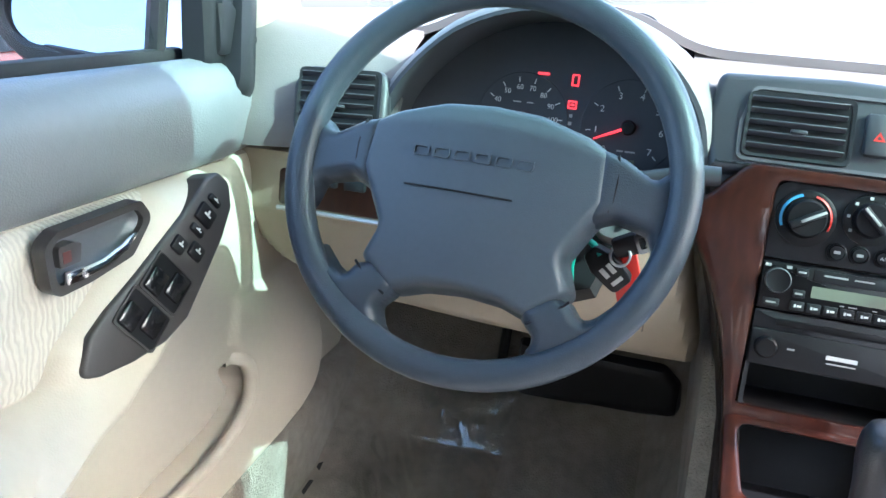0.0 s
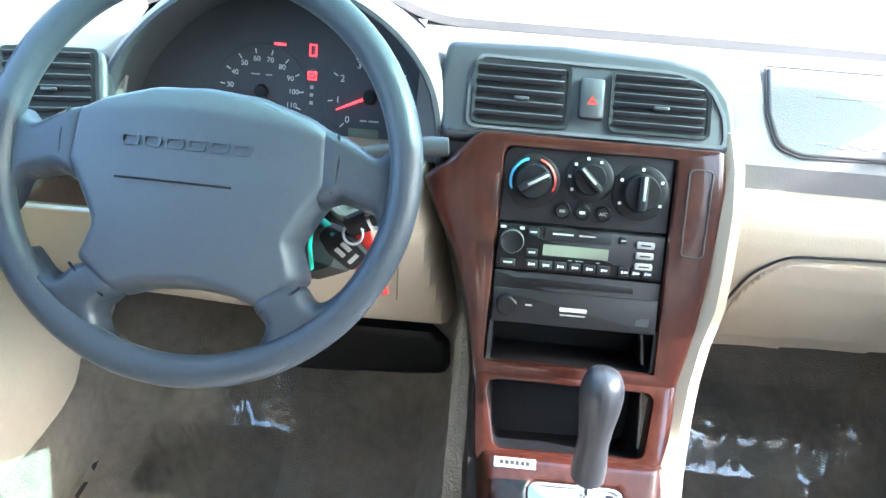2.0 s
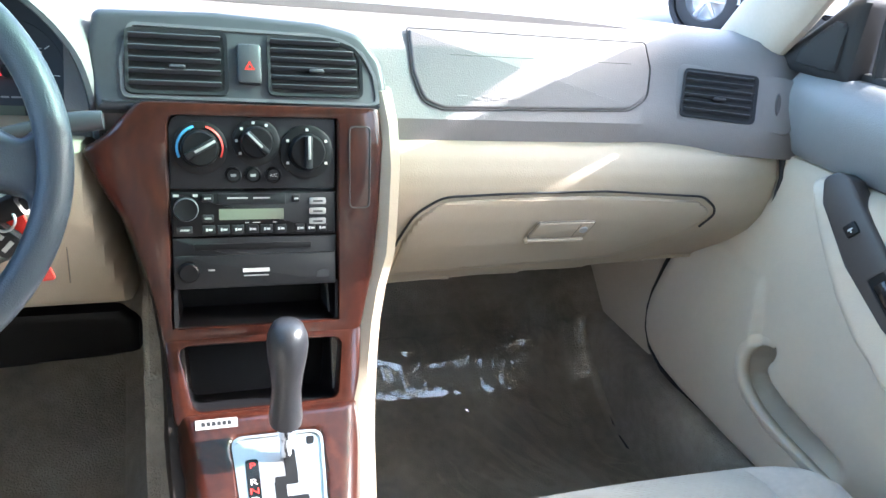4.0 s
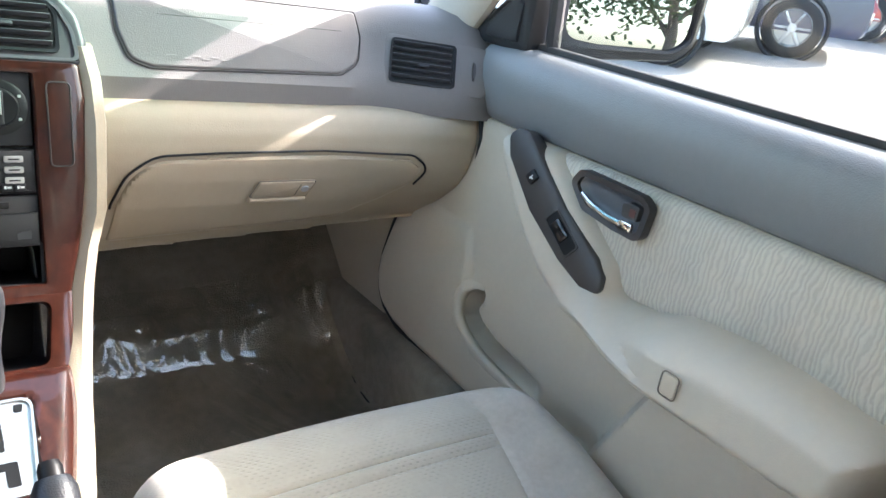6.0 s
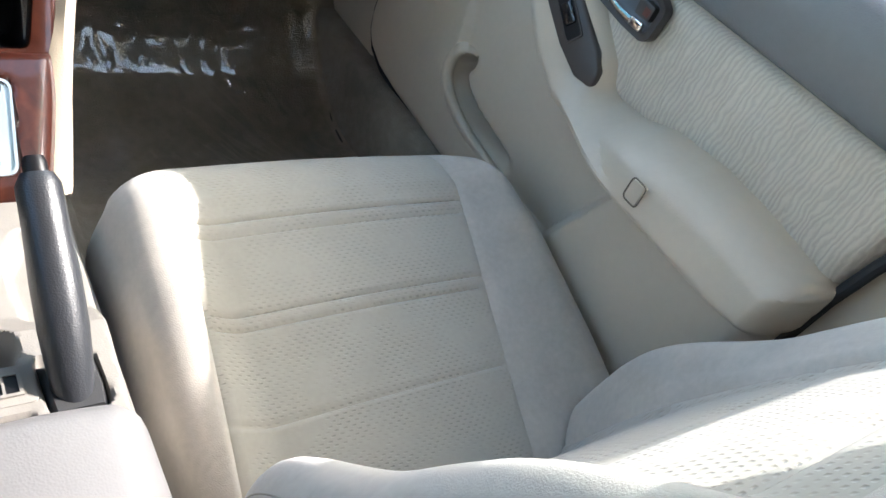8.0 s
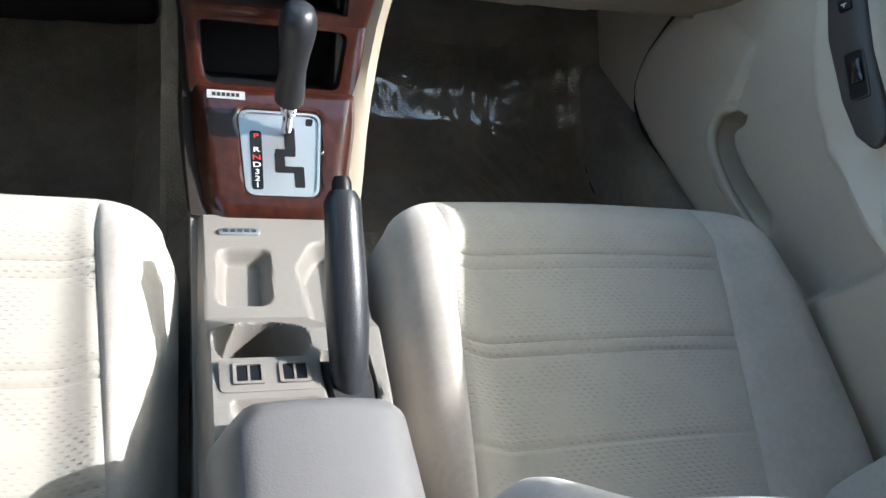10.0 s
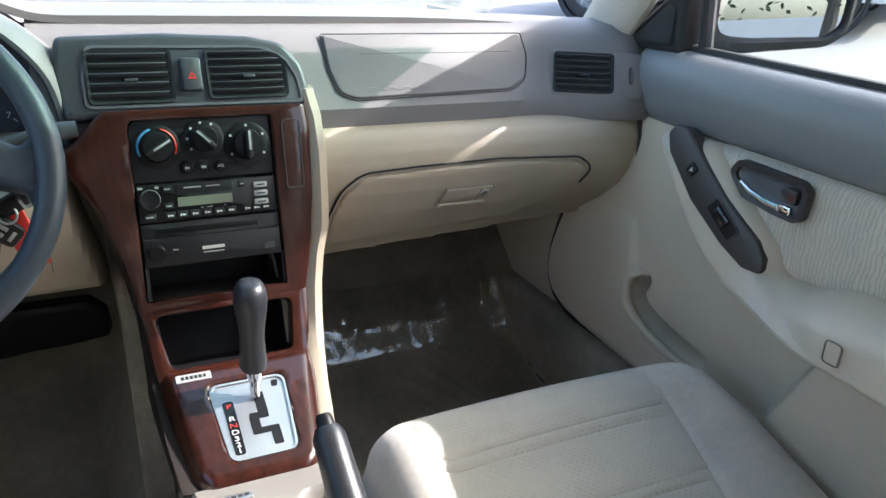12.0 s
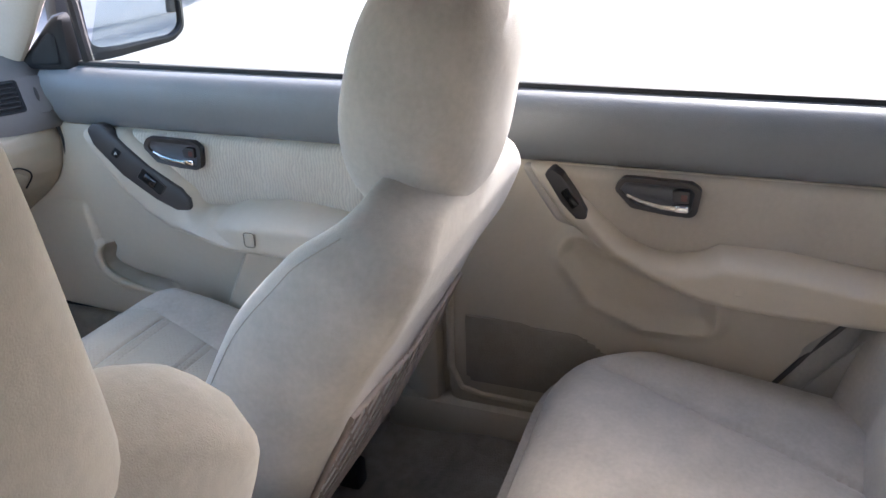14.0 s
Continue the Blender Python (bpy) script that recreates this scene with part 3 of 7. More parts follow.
def door(name, s, front, label):
    y0, y1 = (0.30, -0.735) if front else (-0.86, -1.62)
    d = holder(name, (s * 0.74, (y0 + y1) / 2, 0.40), label, "door", kind="structure")
    m = door_plane(s)
    # outer skin
    bm = B()
    slab(bm, rpoly([(-y0 - 0.02, 0.36), (-y0 - 0.02, 0.99), (-y1 + 0.03, 0.99), (-y1 + 0.01, 0.36)], 0.05), door_plane(s, 0.768), 0.10, 0.01)
    part("outer_skin", bm, BODY, d, "dark painted door shell")
    # lower trim, with the map pocket or loudspeaker
    bm = B()
    if front:
        low = [(-0.16, 0.907)] + DOOR_EDGE + [(0.70, 0.60), (0.715, 0.78), (0.74, 0.907)]
        lip = [(u - (0.030 if s < 0 else 0), v) for u, v in LIP]
        POCKET = rpoly([(-0.30, 0.745), (0.055, 0.745), (0.076, 0.678)] + lip[2:] + [(0.62, 0.53), (0.62, 0.2), (-0.30, 0.2)], 0.012)

        def depth(U, V):
            e = np.clip(sdist(POCKET, U, V) / 0.012, 0, 1)
            bulge = 0.018 * e * e * (3 - 2 * e) * np.clip((0.735 - V) / 0.14, 0, 1) ** 0.45
            rearb = 0.045 * np.clip((U - 0.398 - 0.48 * (V - 0.583)) / 0.022, 0, 1) * np.clip((0.74 - V) / 0.02, 0, 1)
            hollow = 0.075 * np.exp(-((sdist(POCKET, U, V) + 0.014) / 0.010) ** 2) * np.clip((0.655 - V) / 0.02, 0, 1) * np.clip((0.27 - U) / 0.12, 0, 1)
            return 0.012 + np.maximum(bulge, rearb) - hollow + 0.01 * np.sin(np.clip((0.9 - V) / 0.5, 0, 1) * 3.14)
        dents = ()
    else:
        low = [(0.86, 0.375), (0.855, 0.907), (1.60, 0.907), (1.60, 0.62), (1.40, 0.375)]

        def depth(U, V):
            scoop = sdist(rpoly([(1.065, 0.745), (1.13, 0.66), (1.22, 0.625), (1.34, 0.63), (1.33, 0.70), (1.2, 0.74), (1.09, 0.79)], 0.03), U, V)
            return 0.016 - 0.010 * np.clip(scoop / 0.02, 0, 1) + 0.012 * np.exp(-(scoop / 0.014) ** 2)
        dents = ()
    bump(bm, rpoly(low, 0.05), m, depth, 0.03, 0.0045, dents)
    part("lower_trim", bm, BEIGE, d, "beige moulded lower trim")
    if front:
        # lip of the map pocket, curling over its mouth
        bm = B()
        pts = [Vector(p) for p in lip]
        curve = []
        for i in range(len(pts) - 1):
            p0, p1, p2, p3 = pts[max(i - 1, 0)], pts[i], pts[i + 1], pts[min(i + 2, len(pts) - 1)]
            for t in (0, 0.25, 0.5, 0.75):
                curve.append(0.5 * ((2 * p1) + (p2 - p0) * t + (2 * p0 - 5 * p1 + 4 * p2 - p3) * t * t + (3 * p1 - p0 - 3 * p2 + p3) * t ** 3))
        rings = []
        for i, c in enumerate(curve):
            tan = (curve[min(i + 1, len(curve) - 1)] - curve[max(i - 1, 0)]).normalized()
            out = Vector((-tan.y, tan.x))
            db = float(depth(np.array((c - out * 0.016).x), np.array((c - out * 0.016).y)))
            f = ss(0, 12, i) * ss(len(curve) - 1, len(curve) - 26, i)
            rings.append([m @ Vector((q.x, q.y, h)) for q, h in ((c - out * 0.018, db - 0.004), (c - out * 0.008, db + 0.002 * f), (c, db + 0.004 * f), (c + out * 0.005 * f, db + 0.002 * f), (c + out * 0.007 * f, db - 0.005), (c + out * 0.006 * f, db - 0.012), (c - out * 0.004, db - 0.016))])
        loft(bm, rings, False, False)
        part("pocket_lip", bm, BEIGE, d, "rounded lip over the map pocket", angle=80)
    if not front:
        bm = B()
        bump(bm, rpoly([(0.895, 0.45), (0.892, 0.60), (0.92, 0.605), (1.12, 0.59), (1.22, 0.52), (1.22, 0.45)], 0.03), door_plane(s, 0.706), 0.012, 0.008, 0.008)
        part("speaker_grille", bm, GRILLE, d, "brown loudspeaker grille")
        bm = B()
        tube(bm, [m @ Vector(p) for p in ((0.868, 0.80, 0.014), (0.868, 0.48, 0.014), (0.888, 0.436, 0.014), (0.93, 0.425, 0.014), (1.15, 0.42, 0.014), (1.35, 0.43, 0.014))], 0.008, 10)
        part("trim_bead", bm, BEIGE, d, "raised bead round the trim")
    # upper pad
    bm = B()
    a, b = (-0.008, 0.765) if front else (0.865, 1.62)
    prof = [(0.727, 0.904), (0.706, 0.905), (0.697, 0.911), (0.690, 0.925), (0.685, 0.945), (0.6835, 0.964), (0.686, 0.983), (0.692, 0.998), (0.702, 1.009), (0.715, 1.016), (0.729, 1.018), (0.74, 1.013)]
    rings = []
    for k in range(25):
        f = k / 24
        y = -(a + (b - a) * f)
        taper = 0.012 * ss(0.10, 0.0, f) if front else 0
        rings.append([Vector((s * (x + taper - (0.018 if s < 0 else 0)), y - (0.045 * (z - 0.905) / 0.11 if (front and k == 24) else 0), z)) for x, z in prof])
    loft(bm, rings, True, True)
    part("upper_pad", bm, PADGREY, d, "grey padded vinyl top roll", angle=60)
    bm = B()
    box(bm, (s * 0.737, -(a + b) / 2 - 0.02, 1.019), (0.016, b - a - 0.10, 0.016), 0.004)
    part("window_seal", bm, RUBBER, d, "black rubber window seal")
    # cloth insert
    bm = B()
    if front:
        cl = [(0.165, 0.905), (0.738, 0.905), (0.712, 0.760), (0.50, 0.760), (0.33, 0.750)]
    else:
        cl = [(0.985, 0.905), (1.60, 0.905), (1.60, 0.75), (1.36, 0.77), (1.20, 0.755), (1.06, 0.80)]
    bump(bm, rpoly(cl, 0.02), m, lambda U, V: np.full(U.shape, 0.020) + 0.006 * np.sin((V - 0.75) * 20), 0.02, 0.005)
    part("cloth_insert", bm, DOORCLOTH if front else REARCLOTH, d, "rippled beige cloth insert" if front else "plain beige cloth insert")
    # armrest sweep
    bm = B()
    if front:
        arm = [(0.092, 0.906), (0.118, 0.862), (0.156, 0.815), (0.196, 0.772), (0.241, 0.735), (0.298, 0.704), (0.38, 0.703), (0.52, 0.700), (0.66, 0.692), (0.715, 0.698), (0.724, 0.772),
               (0.705, 0.780), (0.62, 0.791), (0.55, 0.795), (0.47, 0.787), (0.42, 0.768), (0.366, 0.764), (0.352, 0.800), (0.295, 0.845), (0.200, 0.906)]

        def dep(U, V):
            # level with the switch panel in front, standing further out at the elbow
            face = 0.058 + 0.131 * (0.212 - U) - 0.18 * (V - 0.826) if s > 0 else 0.062 + 0.166 * (0.19 - U) - 0.23 * (V - 0.809)
            e = np.clip((U - 0.345) / 0.165, 0, 1)
            e = e * e * (3 - 2 * e)
            under = np.clip((U - 0.27) / 0.24, 0, 1)
            under = under * under * (3 - 2 * under) * np.clip((0.765 - V) / 0.035, 0, 1)
            return face + 0.090 * np.maximum(e, under) + 0.05 * np.clip(U - 0.50, 0, 1) - 0.006 * np.clip((V - 0.76) / 0.03, 0, 1) * e
    else:
        arm = [(1.005, 0.906), (1.030, 0.862), (1.075, 0.808), (1.155, 0.752), (1.240, 0.715), (1.313, 0.698), (1.43, 0.692), (1.60, 0.690), (1.60, 0.775), (1.42, 0.797), (1.325, 0.798),
               (1.300, 0.782), (1.262, 0.773), (1.225, 0.776), (1.180, 0.795), (1.118, 0.852), (1.055, 0.906)]

        def dep(U, V):
            return 0.034 + 0.052 * np.clip((U - 1.03) / 0.32, 0, 1)
    bump(bm, rpoly(arm, 0.02), m, dep, 0.029, 0.0032)
    part("armrest", bm, BEIGE, d, "padded beige armrest and pull")
    bm = B()
    c, cw, ch = (0.525, 0.0095, 0.0125) if front else (1.36, 0.0065, 0.008)
    face_x = 0.715 - float(dep(np.array(c), np.array(0.748))) - (0.0045 if front else 0.0006)
    cv = 0.748
    slab(bm, rpoly([(c - cw, cv - ch), (c + cw, cv - ch), (c + cw, cv + ch), (c - cw, cv + ch)], cw * 0.55, 4), door_plane(s, face_x), 0.012, 0.002)
    part("screw_cap", bm, BEIGE, d, "rounded square screw cap")
    bm = B()
    tube(bm, [door_plane(s, face_x + 0.001) @ Vector((p.x, p.y, 0)) for p in rpoly([(c - cw - 0.0015, cv - ch - 0.0015), (c + cw + 0.0015, cv - ch - 0.0015), (c + cw + 0.0015, cv + ch + 0.0015), (c - cw - 0.0015, cv + ch + 0.0015)], cw * 0.65, 4)], 0.0009, 6, True)
    part("screw_cap_gap", bm, TRIMGAP if front else BEIGE, d)
    pull_handle(d, s, (-0.250 if s > 0 else -0.226) if front else -1.156, 0.681, (0.011 if s > 0 else 0.018) if front else 0.011)
    # switches
    if front:
        tilt = frame_m((0.653, -0.212, 0.826), (0, -0.80, -0.58), (0.22, -0.58, 0.80)) if s > 0 else frame_m((-0.630, -0.190, 0.809), (0.0, 0.80, 0.58), (-0.28, -0.58, 0.80)) @ Matrix.Diagonal((1.04, 1.04, 1, 1))
        k = 1 if s > 0 else -1
        if s > 0:
            out = [(-0.112, 0.022), (-0.108, 0.042), (-0.090, 0.050), (-0.03, 0.046), (0.03, 0.045), (0.110, 0.051), (0.134, 0.046), (0.152, 0.030), (0.126, 0.010), (0.080, 0.000), (-0.003, -0.005), (-0.085, 0.006)]
        else:
            out = [(0.106, 0.030), (0.104, 0.050), (0.088, 0.057), (0.040, 0.058), (-0.036, 0.066), (-0.080, 0.072), (-0.108, 0.073), (-0.140, 0.058), (-0.128, 0.042), (-0.100, 0.020), (-0.066, 0.000), (-0.034, -0.008), (0.010, -0.003), (0.056, 0.003), (0.088, 0.012)]
        bm = B()
        slab(bm, rpoly(out, 0.012), tilt, 0.03, 0.004, 3)
        pan = part("switch_panel", bm, SWITCHGREY, d, "brown-grey switch panel")
        if s > 0:
            wells = [(0.054, 0.024, 0.058, 0.022)]
            rock = [(0.050, 0.024, 0.030, 0.017)]
            small = [(-0.036, 0.024, 0.016, 0.017)]
        else:
            wells = [(-0.024, 0.034, 0.038, 0.048), (-0.066, 0.037, 0.036, 0.050)]
            rock = [(-0.030, 0.046, 0.024, 0.020), (-0.021, 0.023, 0.026, 0.020), (-0.071, 0.050, 0.024, 0.020), (-0.062, 0.026, 0.026, 0.021)]
            small = [(0.013, 0.045, 0.016, 0.016), (0.021, 0.024, 0.016, 0.018), (0.076, 0.036, 0.008, 0.018), (0.057, 0.036, 0.020, 0.023), (0.038, 0.036, 0.009, 0.018)]
        for u, v, w, h in wells:
            bm = B()
            o = rpoly([(u - w / 2 - 0.002, v - h / 2 - 0.002), (u + w / 2 + 0.002, v - h / 2 - 0.002), (u + w / 2 + 0.002, v + h / 2 + 0.002), (u - w / 2 - 0.002, v + h / 2 + 0.002)], 0.004, 3)
            i = rpoly([(u - w / 2, v - h / 2), (u + w / 2, v - h / 2), (u + w / 2, v + h / 2), (u - w / 2, v + h / 2)], 0.004, 3)
            rim(bm, o, i, tilt @ pose(0, 0, 0.002), 0.004)
            part("switch_well_rim", bm, SWITCHGREY, pan)
            bm = B()
            slab(bm, i, tilt @ pose(0, 0, 0.0008), 0.002, 0)
            part("switch_well", bm, BLACK, pan, "dark switch well")
        for u, v, w, h in rock:
            bm = B()
            box(bm, (u, v, 0.0), (w, h, 0.008), 0.003, tilt @ pose(0, 0, 0))
            part("window_switch", bm, GLOSSBLACK, pan, "black rocker window switch")
        for u, v, w, h in small:
            bm = B()
            box(bm, (u, v, 0.0), (w, h, 0.007), 0.0025, tilt)
            sw = part("lock_switch", bm, BLACK, pan, "small black rocker with a white mark")
            bars([(u, v, w * 0.10, h * 0.4), (u + w * 0.15, v, w * 0.22, h * 0.10)], tilt @ pose(0, 0, 0.0036), WHITE, sw, "switch_mark")
    else:
        tilt = door_plane(s, 0.667)
        bm = B()
        slab(bm, rpoly([(1.045, 0.895), (1.058, 0.905), (1.075, 0.893), (1.118, 0.838), (1.118, 0.822), (1.100, 0.822), (1.075, 0.848)], 0.008), tilt, 0.03, 0.003)
        pan = part("switch_panel", bm, SWITCHGREY, d, "brown-grey switch plate")
        bm = B()
        box(bm, (0, 0, 0), (0.034, 0.014, 0.008), 0.003, tilt @ pose(1.09, 0.858, 0.002, 0, 0, -52))
        part("window_switch", bm, GLOSSBLACK, pan, "black rocker window switch")
    if front:
        bm = B()
        tube(bm, [(s * (x - (0.018 if s < 0 else 0)), y, z) for x, y, z in SEAL], 0.0075, 10)
        part("door_seal", bm, RUBBER, d, "black rubber door seal")
        bm = B()
        tube(bm, [m @ Vector((u - 0.007, v - 0.005, 0.012)) for u, v in rpoly(DOOR_EDGE, 0.02)[3:-3]], 0.006, 8)
        part("edge_seal", bm, RUBBER, d, "dark rubber seal along the trim edge")
    # glass and its frame
    bm = B()
    if front:
        quad = lambda u, v: Vector((s * (0.745 - 0.13 * v), (-0.09 - 0.28 * v) * (1 - u) + (-0.79 - 0.02 * v) * u, 1.012 + 0.385 * v))
    else:
        quad = lambda u, v: Vector((s * (0.745 - 0.13 * v), -0.86 * (1 - u) + (-1.66 - 0.1 * v) * u, 1.012 + 0.385 * v))
    grid(bm, quad, lin(0, 1, 8), lin(0, 1, 6))
    thicken(bm, 0.004)
    # rear panes get the added tint and cast shadows, to dim the rear
    g = part("pane", bm, GLASS if front else (FAINT if s > 0 else DIMGLASS), d, "clear side window" if front else "side window, tint added to dim the rear")
    g.visible_shadow = not front
    if front:
        bm = B()
        tri = rpoly([(-0.060, 1.005), (-0.045, 1.035), (0.050, 1.118), (0.070, 1.122), (0.080, 1.11), (0.082, 1.005)], 0.012)
        bump(bm, tri, door_plane(s, 0.730), 0.022, 0.014, 0.006)
        t = part("mirror_sail", bm, DARK, d, "dark triangular mirror base panel")
        bm = B()
        bump(bm, rpoly([(-0.020, 1.018), (-0.010, 1.045), (0.040, 1.088), (0.058, 1.085), (0.064, 1.018)], 0.018), door_plane(s, 0.711), 0.008, 0.008, 0.005)
        part("tweeter_cover", bm, DARK, t, "rounded tweeter cover")
        bm = B()
        tube(bm, [(s * 0.742, -0.098, 1.01), (s * 0.732, -0.10, 1.08), (s * 0.718, -0.106, 1.16)], 0.011, 8)
        part("glass_channel", bm, RUBBER, d, "black rubber glass channel")
    return d


door("door_1", 1, True, "beige and grey front passenger door with cloth insert")
door("door_2", 1, False, "beige and grey rear passenger door with cloth insert")
d3 = door("door_3", -1, True, "beige and grey driver door with window switch panel")
d3.location.z -= 0.020
door("door_4", -1, False, "beige and grey rear door behind the driver")
# sill strips
for s in (1, -1):
    bm = B()
    box(bm, (s * 0.715, -1.23, 0.345), (0.07, 1.0, 0.12), 0.02)
    tagged(part("trim_sill", bm, BEIGE, None, "beige door sill trim"), "", "trim", kind="structure")
    bm = B()
    box(bm, (s * 0.708, -0.03, 0.392), (0.08, 1.40, 0.16), 0.025, None, 4)
    sill = tagged(part("trim_sill", bm, CARPET, None, "carpeted door sill beside the footwell"), "", "trim", kind="structure")
    # black tube laid into the carpet crease as its shade
    bm = B()
    tube(bm, [(s * 0.664, y, floor_z(0.664, y) + 0.006) for y in lin(-0.30, 0.40, 15)], 0.006, 6)
    part("crease_shade", bm, RUBBER, sill)
    bm = B()
    slab(bm, rpoly([(0.70, 0.29), (0.70, 0.74), (0.745, 1.015), (0.875, 1.015), (0.875, 0.29)], 0.01), door_plane(s, 0.722), 0.03, 0.004)
    tagged(part("trim_pillar", bm, BEIGE, None, "beige lower pillar cover between the doors"), "", "trim", kind="structure")


def side_mirror(s):
    d = holder("side_mirror", (s * 0.80, -0.10, 1.0), "black side mirror outside the front window", "mirror")
    m = frame_m((0.925, -0.07, 1.104), (1, -0.36, 0), (0, 0.05, 1)) if s > 0 else frame_m((-0.846, -0.05, 1.072), (1, 0.2, 0), (0, 0.30, 1)) @ Matrix.Diagonal((-1, 1.2, 1, 1))
    out = rpoly([(-0.175, -0.098), (-0.160, 0.085), (0.105, 0.090), (0.128, 0.06), (0.120, -0.058), (0.085, -0.080), (-0.05, -0.094)], [0.02, 0.03, 0.04, 0.03, 0.04, 0.04, 0.04], 6)
    inn = rpoly([(-0.112, -0.070), (-0.112, 0.072), (0.095, 0.078), (0.116, 0.055), (0.110, -0.048), (0.080, -0.066), (-0.05, -0.073)], [0.03, 0.03, 0.03, 0.03, 0.04, 0.04, 0.04], 6)
    bm = B()
    rings = []
    for sc, dz in ((1.0, 0.0), (1.03, -0.012), (1.03, -0.035), (0.92, -0.07), (0.6, -0.095), (0.15, -0.105)):
        rings.append([m @ Vector((p.x * sc, p.y * sc, dz)) for p in out])
    rings.insert(0, [m @ Vector((i.x * 0.7 + o.x * 0.3, i.y * 0.7 + o.y * 0.3, 0.004)) for i, o in zip(inn, out)])
    rings.insert(0, [m @ Vector((p.x, p.y, 0.001)) for p in inn])
    rings.insert(0, [m @ Vector((p.x, p.y, -0.010)) for p in inn])
    loft(bm, rings, True, True)
    part("housing", bm, DARK, d, "dark grey mirror shell")
    bm = B()
    slab(bm, [p * 0.985 for p in inn], m @ pose(0, 0, -0.006), 0.003, 0)
    part("mirror_glass", bm, MIRROR, d, "reflecting mirror glass")
    bm = B()
    loft(bm, [[Vector((s * x, y, z)) for y, z in ((-0.085, 0.965), (0.0, 0.965), (0.0, 0.98 + 0.02 * h), (-0.085, 0.98 + 0.02 * h))] for x, h in ((0.735, 0.8), (0.78, 0.6), (0.83, 0.5), (0.90, 0.8))])
    part("arm", bm, DARK, d, "mirror foot on the door")


side_mirror(1)
side_mirror(-1)


# ---- dashboard ----
dash = holder("dashboard", (0, 0.3, 0.66), "taupe and beige moulded dashboard with a closed glovebox", "dashboard")
FACE = [(0.10, 0.903), (0.047, 0.9055), (0.0455, 0.925), (0.058, 0.946), (0.073, 0.971), (0.088, 0.996), (0.103, 1.017), (0.135, 1.031), (0.20, 1.036)]


def face_loft(x0, x1, n, end):
    rings = []
    for x in lin(x0, x1, n):
        back = -0.065 * ss(0.52, 0.70, abs(x))
        rings.append([Vector((x, y + back, z)) for y, z in FACE])
    return rings


bm = B()
loft(bm, face_loft(-0.19, 0.728, 60, True), False, False)
thicken(bm, -0.008)
part("upper_dash", bm, TAUPE, dash, "taupe grained upper dash face")
bm = B()
loft(bm, face_loft(-0.728, -0.515, 14, True), False, False)
thicken(bm, -0.008)
part("upper_dash", bm, TAUPE, dash, "taupe grained upper dash face")


def top_z(x, y):
    hump = 0.040 * math.exp(-(((x + 0.350) / 0.135) ** 4)) * ss(0.42, 0.16, y)
    return 1.036 - 0.055 * ss(0.25, 0.85, y) - 0.03 * (abs(x) / 0.72) ** 4 + hump - 0.012 * ss(0.6, 0.72, abs(x))


bm = B()
grid(bm, lambda x, y: Vector((x, y + (0.02 * abs(x) ** 3), top_z(x, y))), lin(-0.725, 0.725, 90), lin(0.125, 0.86, 36))
thicken(bm, -0.01)
part("dash_top", bm, TAUPE, dash, "taupe dash top under the windscreen")
# airbag cover on the slanted face
fm = frame_m((0.365, 0.0680, 0.977), (1, 0, 0), (0, 0.514, 0.857))
bm = B()
COVER = [(-0.176, 0.052), (-0.174, 0.0), (-0.163, -0.036), (-0.138, -0.045), (0.120, -0.040), (0.150, -0.022), (0.160, 0.018), (0.156, 0.052)]
CR = [0.003, 0.02, 0.022, 0.03, 0.03, 0.03, 0.03, 0.006]
slab(bm, rpoly(COVER, CR), fm @ pose(0, 0, 0.0045), 0.010, 0.003, 3)
cover = part("airbag_cover", bm, TAUPE, dash, "taupe passenger airbag cover")
bm = B()
tube(bm, [fm @ Vector((p.x, p.y, 0.0015)) for p in rpoly([(u + math.copysign(0.0022, u), v + (0.0022 if v > 0.04 else -0.0022)) for u, v in COVER], CR)], 0.0010, 6, True)
part("cover_gap", bm, SWITCHGREY, cover)
bm = B()
tube(bm, [fm @ Vector((u, 0.022, 0.0042)) for u in (-0.125, 0, 0.13)], 0.0006, 6)
part("tear_line", bm, SWITCHGREY, cover)
bars([(-0.095 + 0.012 * i, -0.033 + 0.003 * (i % 2), 0.010, 0.0022) for i in range(5)] + [(-0.115, -0.030, 0.014, 0.002)], fm @ pose(0, 0, 0.0053), TAUPE, cover, "embossed_mark", 0.0004)


